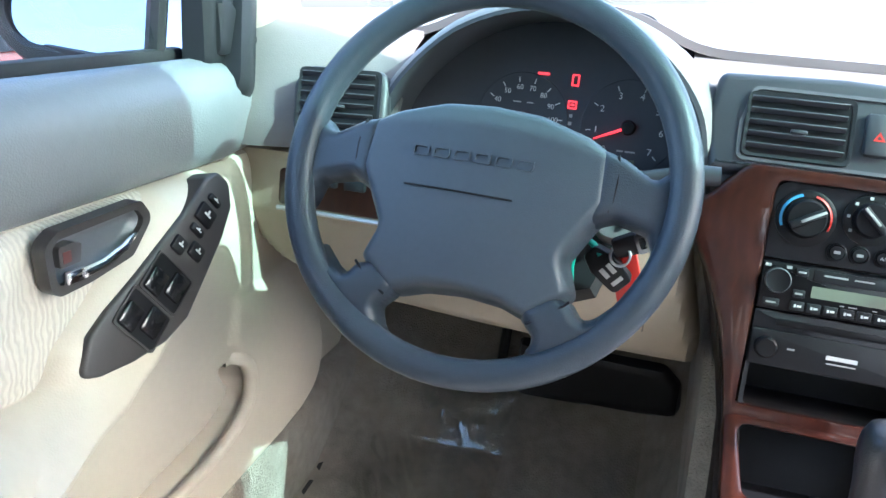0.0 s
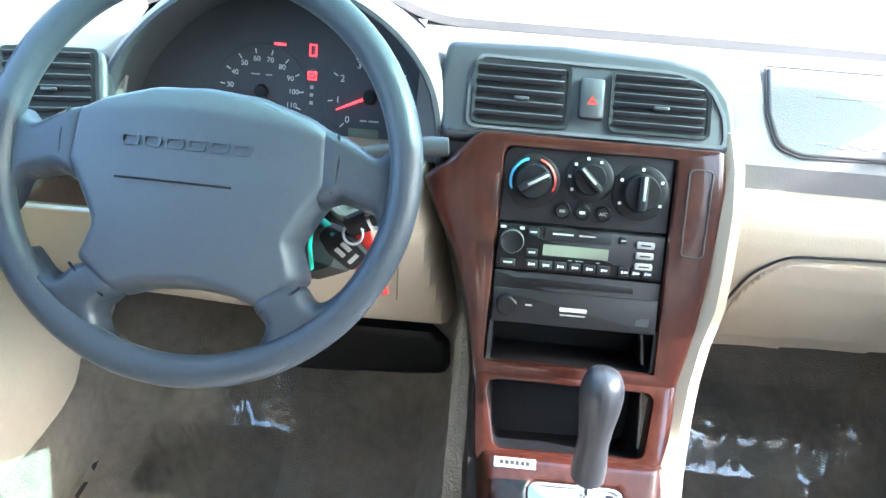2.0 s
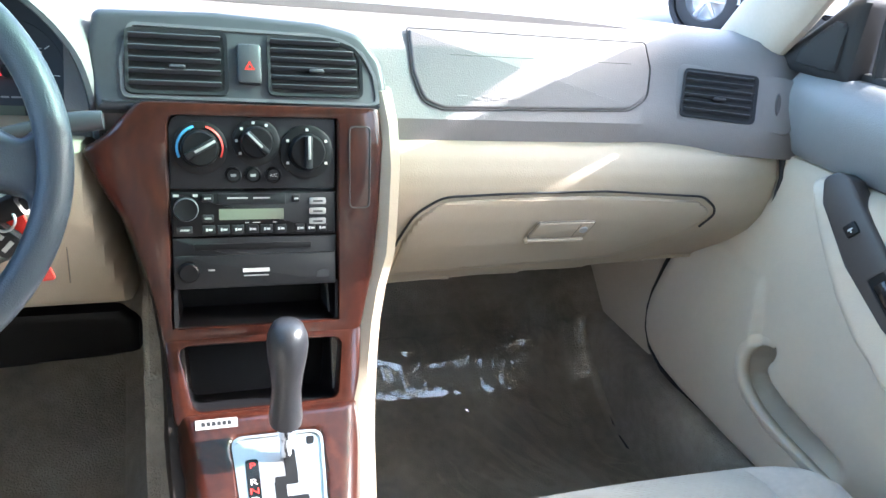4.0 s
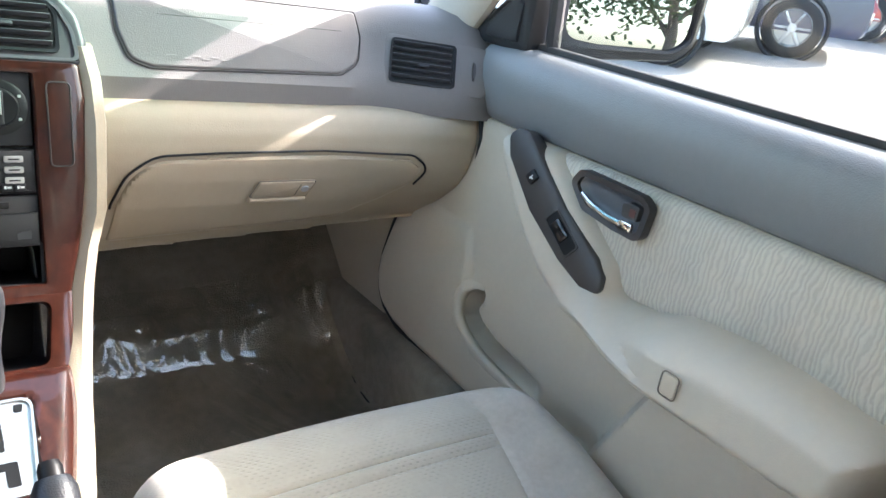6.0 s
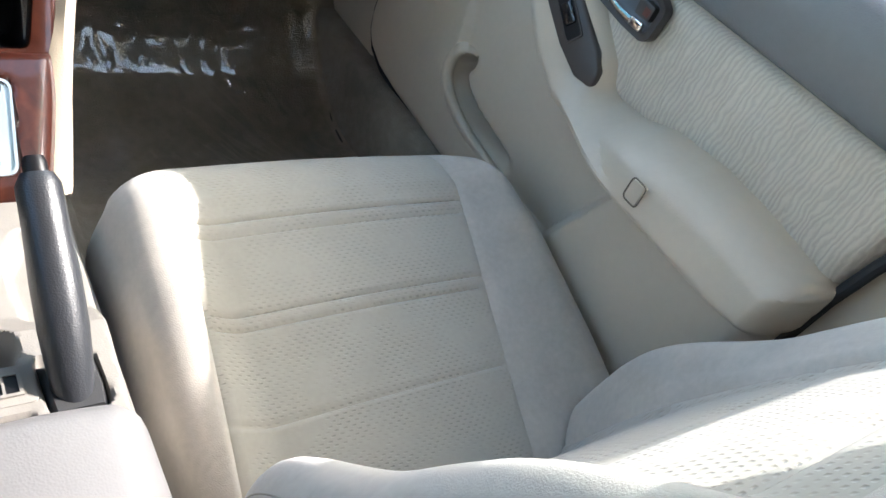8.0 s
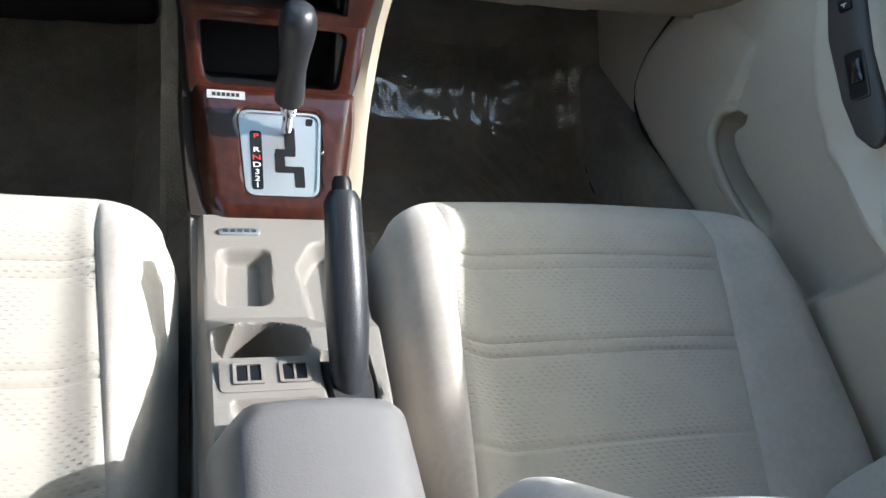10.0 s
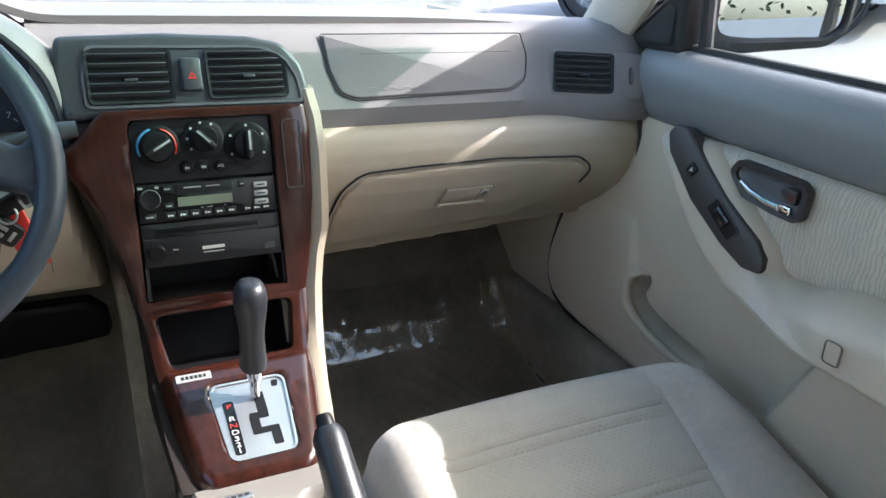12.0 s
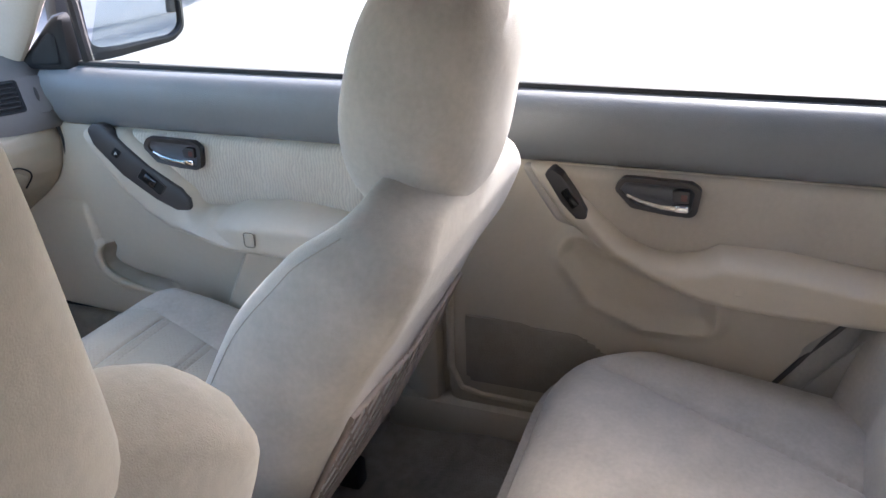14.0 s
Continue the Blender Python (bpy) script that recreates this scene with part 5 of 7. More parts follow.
# ---- climate panel ----
cp = holder("climate_panel", (0, 0, 0.86), "dark climate control panel with three rotary knobs", "climate control")
bm = B()
slab(bm, rpoly([(-0.090, 0.004), (0.089, 0.004), (0.089, 0.083), (-0.090, 0.083)], [0.003, 0.003, 0.004, 0.016]), sm, 0.03, 0.002)
part("face", bm, DARK, cp, "dark grey panel face")
for u, v, r, ang in ((-0.058, 0.048, 0.0285, 30), (0.001, 0.055, 0.0255, 135), (0.056, 0.045, 0.0295, 90)):
    bm = B()
    spin(bm, [(r, 0.0), (r, 0.003), (r - 0.002, 0.004), (r * 0.70, 0.0045), (r * 0.66, 0.012), (r * 0.60, 0.014), (0, 0.014)], sm @ pose(u, v, 0), 40)
    kn = part("knob", bm, BLACK, cp, "black rotary knob")
    bm = B()
    box(bm, (0, 0, 0.017), (r * 1.25, r * 0.26, 0.010), 0.002, sm @ pose(u, v, 0, 0, 0, ang))
    part("grip", bm, DARK, kn)
    bm = B()
    box(bm, (r * 0.18, 0, 0.0222), (r * 0.85, r * 0.10, 0.001), 0.0003, sm @ pose(u, v, 0, 0, 0, ang))
    part("pointer", bm, PALEGREY, kn, "pale pointer")
    if u < -0.03:
        for a0, a1, ma in ((105, 205, BLUE), (-25, 75, RED)):
            bm = B()
            tube(bm, [sm @ Vector((u + r * 0.83 * math.cos(radians(q)), v + r * 0.83 * math.sin(radians(q)), 0.0045)) for q in lin(a0, a1, 14)], 0.0018, 6, False, 0.35)
            part("temperature_mark", bm, ma, kn, "blue arc" if ma is BLUE else "red arc")
    else:
        bars([(u + r * 0.83 * math.cos(radians(q)), v + r * 0.83 * math.sin(radians(q)), 0.003, 0.003) for q in (lin(60, 215, 5) if u < 0.03 else lin(-30, 210, 5))], sm @ pose(0, 0, 0.0042), WHITE, kn, "setting_mark")
for u in (-0.024, -0.003, 0.019):
    bm = B()
    spin(bm, [(0.0092, 0.0), (0.0092, 0.003), (0.0080, 0.0035), (0.0076, 0.002), (0.0066, 0.004), (0, 0.0045)], sm @ pose(u, 0.019, 0), 24)
    bt = part("button", bm, BLACK, cp, "round black push button")
    if u > 0.01:
        letters("A/C", sm @ pose(u, 0.019, 0.0047), 0.005, WHITE, bt, 0.0001, "caption")
    else:
        bars([(u, 0.019, 0.006, 0.003)], sm @ pose(0, 0, 0.0045), PALEGREY, bt, "icon_bar")

# ---- radio ----
rd = holder("car_radio", (0, 0, 0.80), "black cassette radio with green-grey display", "radio")
bm = B()
slab(bm, rpoly([(-0.089, -0.048), (0.089, -0.048), (0.089, 0.001), (-0.089, 0.001)], 0.002), sm @ pose(0, 0, 0.002), 0.03, 0.002)
part("face", bm, BLACK, rd, "black radio face")
bm = B()
spin(bm, [(0.013, 0), (0.0125, 0.010), (0.0115, 0.012), (0.010, 0.0115), (0, 0.011)], sm @ pose(-0.074, -0.017, 0.002), 32)
part("volume_knob", bm, BLACK, rd, "black volume knob")
bm = B()
spin(bm, [(0.0128, 0.0095), (0.0126, 0.0108), (0.0118, 0.0122)], sm @ pose(-0.074, -0.017, 0.002), 32)
part("knob_ring", bm, SATIN, rd)
bm = B()
slab(bm, rpoly([(-0.040, -0.030), (0.030, -0.030), (0.030, -0.018), (-0.040, -0.018)], 0.001), sm @ pose(0, 0, 0.003), 0.002, 0)
part("display", bm, LCD, rd, "unlit grey-green display")
bm = B()
slab(bm, rpoly([(-0.040, -0.013), (0.032, -0.013), (0.032, -0.001), (-0.040, -0.001)], 0.001), sm @ pose(0, 0, 0.0028), 0.002, 0.0006)
part("cassette_door", bm, DARK, rd, "cassette slot flap")
bars([(-0.020, -0.006, 0.022, 0.0018), (0.006, -0.006, 0.018, 0.0015)], sm @ pose(0, 0, 0.003), PALEGREY, rd, "brand_bar")
for k in range(3):
    bm = B()
    box(bm, (0.068, -0.010 - 0.0115 * k, 0.003), (0.019, 0.0075, 0.004), 0.0018, sm)
    bt = part("button", bm, PALEGREY, rd, "pale oval button")
    bars([(0.068, -0.010 - 0.0115 * k, 0.011, 0.0016)], sm @ pose(0, 0, 0.0051), DARK, bt, "caption_bar")
for k in range(9):
    u = -0.051 + 0.0155 * k if k < 6 else 0.048 + 0.0125 * (k - 6)
    bm = B()
    box(bm, (u, -0.0405, 0.0025), (0.0135 if k < 6 else 0.0105, 0.0095, 0.004), 0.001, sm)
    bt = part("button", bm, DARK, rd, "black preset button")
    bars([(u - 0.002, -0.0405, 0.002, 0.003), (u + 0.0018, -0.0405, 0.004, 0.002)], sm @ pose(0, 0, 0.0046), WHITE, bt, "caption_bar")
for u, v, w in ((-0.0515, -0.006, 0.012), (-0.0515, -0.028, 0.012), (-0.076, -0.0405, 0.016), (0.044, -0.007, 0.008)):
    bm = B()
    box(bm, (u, v, 0.0025), (w, 0.008, 0.003), 0.001, sm)
    bt = part("button", bm, DARK, rd, "small black button")
    bars([(u, v, w * 0.6, 0.0018)], sm @ pose(0, 0, 0.0041), PALEGREY, bt, "caption_bar")
bars([(-0.084, -0.003, 0.006, 0.003), (-0.064, -0.003, 0.005, 0.003), (-0.010, -0.0335, 0.004, 0.001), (0.0, -0.0335, 0.008, 0.001), (0.02, -0.0335, 0.004, 0.001)], sm @ pose(0, 0, 0.0021), PALEGREY, rd, "caption_bar")

cd = holder("cd_player", (0, -0.01, 0.75), "black single disc CD player below the radio", "CD player")
bm = B()
slab(bm, rpoly([(-0.089, -0.107), (0.090, -0.107), (0.090, -0.0495), (-0.089, -0.0495)], 0.002), sm @ pose(0, 0, 0.001), 0.03, 0.002)
part("face", bm, DARK, cd, "black player face")
bm = B()
slab(bm, rpoly([(-0.088, -0.106), (0.089, -0.106), (0.089, -0.069), (-0.088, -0.069)], 0.002), sm @ pose(0, 0, 0.004), 0.005, 0.0015)
part("lower_face", bm, DARK, cd)
bm = B()
box(bm, (-0.003, -0.060, 0.002), (0.128, 0.007, 0.003), 0.001, sm)
part("disc_slot", bm, BLACK, cd, "black disc slot")
bm = B()
spin(bm, [(0.0115, 0), (0.011, 0.006), (0.009, 0.0075), (0, 0.007)], sm @ pose(-0.073, -0.087, 0.004), 28)
part("knob", bm, BLACK, cd, "round black knob")
bars([(-0.001, -0.087, 0.029, 0.0042)], sm @ pose(0, 0, 0.0041), WHITE, cd, "brand_bar")
bars([(-0.001, -0.093, 0.027, 0.0014), (-0.049, -0.0855, 0.007, 0.0018), (-0.073, -0.0865, 0.002, 0.002)], sm @ pose(0, 0, 0.0041), PALEGREY, cd, "caption_bar")
bm = B()
slab(bm, rpoly([(0.067, -0.098), (0.081, -0.098), (0.081, -0.089), (0.073, -0.089), (0.067, -0.092)], 0.0008, 2), sm @ pose(0, 0, 0.0046), 0.001, 0)
part("disc_emblem", bm, PANELGREY, cd, "grey disc emblem")
pkt = holder("storage_pocket", (0, -0.03, 0.70), "empty black storage pocket below the CD player", "storage pocket")
pm = frame_m((0.002, -0.031, 0.725), (1, 0, 0), (0, 0.228, 0.974))
bm = B()
o = rpoly([(-0.092, -0.028), (0.092, -0.028), (0.091, 0.0245), (-0.091, 0.0245)], 0.004)
i0 = rpoly([(-0.087, -0.022), (0.087, -0.022), (0.087, 0.0225), (-0.087, 0.0225)], 0.004)
rim(bm, o, i0, pm @ pose(0, 0, 0.004), 0.02, -0.001)
part("pocket_frame", bm, DARK, pkt)
bm = B()
loft(bm, [[pm @ Vector((p.x, p.y, 0.002)) for p in i0], [pm @ Vector((p.x, p.y, -0.09)) for p in i0]], False, True)
slab(bm, i0, pm @ pose(0, 0, -0.088), 0.002, 0)
part("pocket_box", bm, BLACK, pkt)

# ---- steering wheel ----
WC = Vector((-0.357, -0.150, 0.930))
sw = holder("steering_wheel", WC, "dark blue-grey four-spoke steering wheel with airbag pad", "steering wheel")
TW = radians(25)
wm = frame_m(WC, (1, 0, -0.02), (0, math.sin(TW), math.cos(TW)))
R = 0.1785
bm = B()
tube(bm, [wm @ Vector((R * math.cos(a), R * math.sin(a), 0)) for a in (2 * math.pi * i / 96 for i in range(96))], 0.0145, 16, True)
part("wheel_rim", bm, WHEELMAT, sw, "grained dark vinyl rim")
HALF = [(0.0, 0.070), (0.045, 0.067), (0.090, 0.054), (0.116, 0.040), (0.119, -0.010), (0.106, -0.030), (0.090, -0.060), (0.103, -0.092), (0.066, -0.122), (0.035, -0.112), (0.0, -0.109)]
PAD = rpoly(HALF + [(-x, y) for x, y in HALF[-2:0:-1]], 0.012)
bm = B()
bump(bm, [(p.x, p.y) for p in PAD], wm @ pose(0, 0, -0.030), lambda U, V: 0.051 - 0.75 * (U ** 2) - 0.8 * (V + 0.01) ** 2, 0.012, 0.0032)
pad = part("airbag_pad", bm, HUBMAT, sw, "blue-grey padded airbag cover", angle=70)
emb = wm @ pose(-0.008, 0.013, 0.0215)
for k in range(6):
    bm = B()
    u = -0.048 + 0.0192 * k
    o = rpoly([(u - 0.008, -0.005), (u + 0.008, -0.005), (u + 0.008, 0.005), (u - 0.008, 0.005)], 0.003, 3)
    i0 = rpoly([(u - 0.0058, -0.003), (u + 0.0058, -0.003), (u + 0.0058, 0.003), (u - 0.0058, 0.003)], 0.002, 3)
    rim(bm, o, i0, emb @ pose(0, 0, 0.0012 - 0.9 * u * u), 0.004)
    part("embossed_mark", bm, HUBMAT, pad)
bm = B()
tube(bm, [wm @ Vector((u - 0.015, -0.020, 0.0222 - 0.9 * u * u)) for u in lin(-0.05, 0.05, 9)], 0.0010, 6)
part("tear_line", bm, BLACK, pad)
for sx in (1, -1):
    flip = wm @ Matrix.Diagonal((sx, 1, 1, 1))
    bm = B()
    bump(bm, rpoly([(0.098, 0.046), (0.125, 0.038), (0.152, 0.023), (0.168, 0.040), (0.177, 0.020), (0.177, -0.030), (0.168, -0.062), (0.160, -0.048), (0.154, -0.026), (0.124, -0.019), (0.098, -0.030)], 0.008), flip @ pose(0, 0, -0.016), lambda U, V: 0.0275 - 0.16 * np.clip(U - 0.115, 0, 1), 0.012, 0.003)
    part("spoke", bm, WHEELMAT, sw, "upper side spoke", angle=70)
    bm = B()
    bump(bm, rpoly([(0.056, -0.108), (0.084, -0.090), (0.102, -0.097), (0.112, -0.110), (0.124, -0.103), (0.143, -0.083), (0.150, -0.092), (0.132, -0.117), (0.104, -0.143), (0.066, -0.165), (0.048, -0.169), (0.066, -0.150), (0.072, -0.134), (0.060, -0.122)], 0.007), flip @ pose(0, 0, -0.016), lambda U, V: 0.0265 - 0.16 * np.clip(-V - 0.115, 0, 1), 0.012, 0.003)
    part("spoke", bm, WHEELMAT, sw, "lower slanted spoke", angle=70)
    bm = B()
    tube(bm, [flip @ Vector(p) for p in ((0.1175, 0.037, 0.0065), (0.1190, 0.028, 0.0092), (0.1205, 0.012, 0.0098), (0.1195, -0.006, 0.0096), (0.1165, -0.014, 0.0085))], 0.0013, 6)
    part("pad_gap", bm, BLACK, sw)
    bm = B()
    tube(bm, [flip @ Vector(p) for p in ((0.066, -0.1220, 0.0072), (0.074, -0.1170, 0.0086), (0.092, -0.1035, 0.0088), (0.0995, -0.0965, 0.0075))], 0.0013, 6)
    part("pad_gap", bm, BLACK, sw)
bm = B()
loft(bm, [[wm @ Vector((r * math.cos(a), -0.005 + r * 0.9 * math.sin(a), h)) for a in (2 * math.pi * i / 24 for i in range(24))] for r, h in ((0.085, -0.025), (0.075, -0.045), (0.060, -0.06), (0.055, -0.075))])
part("hub_back", bm, BLACK, sw)
bm = B()
loft(bm, [[wm @ Vector((x, y - 0.012, h)) for x, y in ((-0.05, -0.060), (0.075, -0.075), (0.108, -0.062), (0.122, -0.020), (0.108, 0.020), (0.060, 0.045), (-0.05, 0.045), (-0.062, 0.0))] for h in (-0.085, -0.10, -0.16, -0.22)])
col = part("column_shroud", bm, DARK, sw, "dark steering column shroud")
# stalk
bm = B()
tube(bm, [wm @ Vector(p) for p in ((0.05, 0.020, -0.100), (0.12, 0.040, -0.095), (0.165, 0.050, -0.092))], [0.006, 0.006, 0.008], 12)
tube(bm, [wm @ Vector(p) for p in ((0.165, 0.050, -0.092), (0.192, 0.054, -0.091), (0.209, 0.056, -0.090))], [0.010, 0.0105, 0.009], 14)
part("wiper_stalk", bm, PANELGREY, sw, "dark grey wiper stalk")
# keys in the ignition
ky = holder("key_bunch", (-0.245, -0.09, 0.84), "car keys with black fob and red tag in the ignition", "keys")
bm = B()
spin(bm, [(0.019, 0), (0.019, 0.012), (0.017, 0.016), (0.012, 0.016), (0.011, 0.010), (0.0, 0.010)], frame_m((-0.238, -0.085, 0.885), (1, 0, 0), (0.1, 0.55, 0.83)), 28)
part("ignition_lock", bm, SATIN, ky, "metal ignition ring")
KM = frame_m((-0.219, -0.128, 0.880), (0.9, 0.1, 0.42), (-0.40, -0.25, 0.85))
bm = B()
slab(bm, rpoly([(-0.015, -0.010), (0.012, -0.011), (0.016, 0.0), (0.012, 0.011), (-0.015, 0.010)], 0.006), KM, 0.007, 0.002)
part("key_head", bm, BLACK, ky, "black plastic key head")
bm = B()
rim(bm, rpoly([(0.006, -0.011), (0.020, -0.010), (0.020, 0.010), (0.006, 0.011)], 0.004, 4), rpoly([(0.009, -0.006), (0.015, -0.006), (0.015, 0.006), (0.009, 0.006)], 0.002, 4), KM @ pose(0, 0, 0.0012), 0.003)
part("key_loop", bm, CHROME, ky, "bright key loop")
bm = B()
tube(bm, [Vector((-0.226 + 0.009 * math.cos(a), -0.128 + 0.003 * math.sin(a), 0.870 + 0.009 * math.sin(a))) for a in (2 * math.pi * i / 24 for i in range(24))], 0.0013, 6, True)
part("key_ring", bm, SATIN, ky, "steel split ring")
FM = frame_m((-0.238, -0.128, 0.856), (0.62, 0.0, 0.70), (-0.66, -0.05, 0.70))
bm = B()
slab(bm, rpoly([(-0.012, -0.026), (0.012, -0.026), (0.014, 0.004), (0.008, 0.022), (-0.008, 0.022), (-0.014, 0.004)], 0.007), FM, 0.011, 0.003)
fob = part("fob", bm, BLACK, ky, "black remote fob")
bars([(-0.004, -0.004, 0.0045, 0.011), (0.004, -0.004, 0.0045, 0.011), (0.0, -0.017, 0.012, 0.004)], FM, PALEGREY, fob, "fob_mark")
bm = B()
slab(bm, rpoly([(-0.015, -0.036), (0.013, -0.040), (0.016, 0.030), (0.004, 0.040), (-0.010, 0.036)], 0.004), frame_m((-0.217, -0.112, 0.838), (0.85, -0.25, 0.30), (-0.25, -0.05, 0.95)), 0.002, 0.0005)
part("tag", bm, RED, ky, "red paper tag")
bm = B()
tube(bm, [(-0.243, -0.128, 0.868), (-0.252, -0.124, 0.876), (-0.262, -0.118, 0.880), (-0.268, -0.112, 0.868), (-0.270, -0.110, 0.846), (-0.268, -0.108, 0.822)], 0.0034, 8, False, 0.4)
part("strap", bm, TEAL, ky, "teal key strap")


# ---- gear selector on its wood plate ----
gs = holder("gear_selector", (0.01, -0.18, 0.55), "automatic gear selector with black knob and silver gate plate", "gear selector")
gm = frame_m((0.010, -0.180, 0.590), (1, 0, 0), (0, 0.93, 0.37))
bm = B()
bump(bm, rpoly([(-0.074, -0.092), (0.058, -0.093), (0.077, -0.068), (0.112, 0.108), (-0.106, 0.108), (-0.088, -0.064)], [0.045, 0.045, 0.04, 0.0, 0.0, 0.04], 8), gm @ pose(0, 0, -0.030), 0.030, 0.024, 0.004, ((rpoly([(-0.043, -0.058), (0.046, -0.058), (0.056, 0.066), (-0.050, 0.066)], 0.016), 0.007, 0.006),))
part("wood_trim", bm, WOOD, gs, "glossy burl wood console trim")
bm = B()
rim(bm, rpoly([(-0.040, -0.055), (0.043, -0.055), (0.053, 0.062), (-0.047, 0.062)], 0.014), rpoly([(-0.037, -0.052), (0.040, -0.052), (0.050, 0.059), (-0.044, 0.059)], 0.012), gm @ pose(0, 0, -0.0015), 0.006)
part("plate_rim", bm, SATIN, gs, "bright plate rim")
bm = B()
slab(bm, rpoly([(-0.0375, -0.0525), (0.0405, -0.0525), (0.0505, 0.0595), (-0.0445, 0.0595)], 0.012), gm @ pose(0, 0, -0.004), 0.004, 0)
gp = part("gate_plate", bm, SATIN, gs, "satin silver gate plate")
gate = [(0.013, 0.024, 0.013, 0.034), (0.007, 0.005, 0.024, 0.010), (0.0, -0.007, 0.012, 0.024), (0.011, -0.018, 0.034, 0.009), (0.022, -0.029, 0.012, 0.026)]
for u, v, w, h in gate:
    bm = B()
    slab(bm, rpoly([(u - w / 2, v - h / 2), (u + w / 2, v - h / 2), (u + w / 2, v + h / 2), (u - w / 2, v + h / 2)], 0.002, 2), gm @ pose(0, 0, -0.0036 + 0.0002 * abs(u)), 0.001, 0)
    part("gate_slot", bm, BLACK, gp, "dark zigzag gate slot")
bm = B()
slab(bm, rpoly([(-0.033, -0.046), (-0.020, -0.046), (-0.020, 0.034), (-0.034, 0.034)], 0.004), gm @ pose(0, 0, -0.0034), 0.001, 0)
ls = part("letter_strip", bm, GLOSSBLACK, gp, "black gear letter strip")
for ch, v in (("P", 0.026), ("R", 0.007), ("N", -0.0035), ("D", -0.0135), ("3", -0.0230), ("2", -0.0320), ("1", -0.0405)):
    letters(ch, gm @ pose(-0.0267, v, -0.0031), 0.0095, RED if ch in "PN" else WHITE, ls, 0.0001, "gear_letter", 1.45)
bm = B()
slab(bm, rpoly([(0.033, 0.045), (0.041, 0.045), (0.043, 0.055), (0.034, 0.055)], 0.002, 2), gm @ pose(0, 0, -0.0034), 0.001, 0)
part("release_button", bm, BLACK, gp, "small black release cover")
bars([(-0.060, 0.080, 0.044, 0.012)], gm @ pose(0, 0, 0.0002), PALEGREY, gs, "caption_plate")
bars([(-0.060 - 0.014 + 0.0055 * k, 0.080, 0.004, 0.005) for k in range(6)], gm @ pose(0, 0, 0.0009), DARK, gs, "caption_bar", 0.0003)
bm = B()
tube(bm, [(0.019, -0.148, 0.602), (0.018, -0.150, 0.625), (0.017, -0.152, 0.650)], [0.006, 0.006, 0.008], 12)
tube(bm, [(0.019, -0.148, 0.628), (0.018, -0.150, 0.640), (0.017, -0.152, 0.648)], [0.009, 0.0105, 0.011], 12)
part("lever", bm, CHROME, gs, "chrome lever shaft")
bm = B()
K = [(0.0, 0.1275), (0.010, 0.1265), (0.016, 0.122), (0.0195, 0.113), (0.0205, 0.102), (0.0195, 0.088), (0.0165, 0.066), (0.0150, 0.045), (0.0160, 0.028), (0.0175, 0.012), (0.0168, 0.003), (0.012, 0.0), (0.0, 0.0)]
spin(bm, K, frame_m((0.0175, -0.151, 0.645), (1, 0, 0.02), (0, 1, 0.10)) @ Matrix.Diagonal((1, 1.15, 1, 1)), 28)
part("knob", bm, LEATHER, gs, "black grained gear knob")

# ---- centre console ----
cc = holder("center_console", (0, -0.55, 0.30), "beige plastic center console with trays and cup holder", "console")
zm = Matrix.Translation((0, 0, 0.42))


def con_depth(U, V):
    return np.interp(-V, [0.22, 0.30, 0.42, 0.46, 0.55, 0.62], [0.128, 0.142, 0.150, 0.180, 0.192, 0.190])


cup = [(-0.033 + 0.043 * math.cos(a), -0.474 + 0.040 * math.sin(a)) for a in (2 * math.pi * i / 32 for i in range(32))]
bm = B()
bump(bm, rpoly([(-0.090, -0.60), (0.078, -0.60), (0.092, -0.42), (0.100, -0.235), (-0.090, -0.235), (-0.092, -0.42)], [0.0, 0.0, 0.02, 0.0, 0.0, 0.02]), zm, con_depth, 0.014, 0.0025,
     ((rpoly([(-0.070, -0.404), (-0.013, -0.404), (-0.008, -0.312), (-0.066, -0.312)], 0.016), 0.019, 0.012),
      (rpoly([(0.020, -0.445), (0.070, -0.445), (0.078, -0.30), (0.035, -0.298), (0.012, -0.345)], 0.025), 0.025, 0.014),
      (cup, 0.075, 0.013),
      (rpoly([(-0.064, -0.566), (0.006, -0.566), (0.010, -0.545), (-0.066, -0.545)], 0.008), 0.014, 0.009),
      (rpoly([(0.014, -0.555), (0.062, -0.555), (0.058, -0.49), (0.014, -0.49)], 0.010), 0.030, 0.006)))
part("console_body", bm, CONSOLE, cc, "beige console top with hollow trays")
bm = B()
for s in (1, -1):
    loft(bm, [[Vector((s * (0.082 + dx), y, z)) for dx, z in ((0, 0.29), (0.012, 0.29), (0.008, 0.545), (0.0, 0.545))] for y in (-0.20, -0.45, -0.70, -0.97)])
part("console_side", bm, CONSOLE, cc)
bm = B()
for k in range(2):
    u = -0.048 + 0.038 * k
    o = rpoly([(u - 0.013, -0.531), (u + 0.013, -0.531), (u + 0.013, -0.509), (u - 0.013, -0.509)], 0.002, 2)
    i0 = rpoly([(u - 0.010, -0.5285), (u + 0.010, -0.5285), (u + 0.010, -0.5115), (u - 0.010, -0.5115)], 0.001, 2)
    rim(bm, o, i0, Matrix.Translation((0, 0, 0.6135)), 0.006)
    box(bm, (u, -0.520, 0.611), (0.002, 0.018, 0.004), 0)
slab(bm, rpoly([(-0.072, -0.538), (0.012, -0.538), (0.012, -0.502), (-0.072, -0.502)], 0.006), Matrix.Translation((0, 0, 0.6115)), 0.01, 0.001)
part("switch_insert", bm, CONSOLE, cc, "beige insert with two square openings")
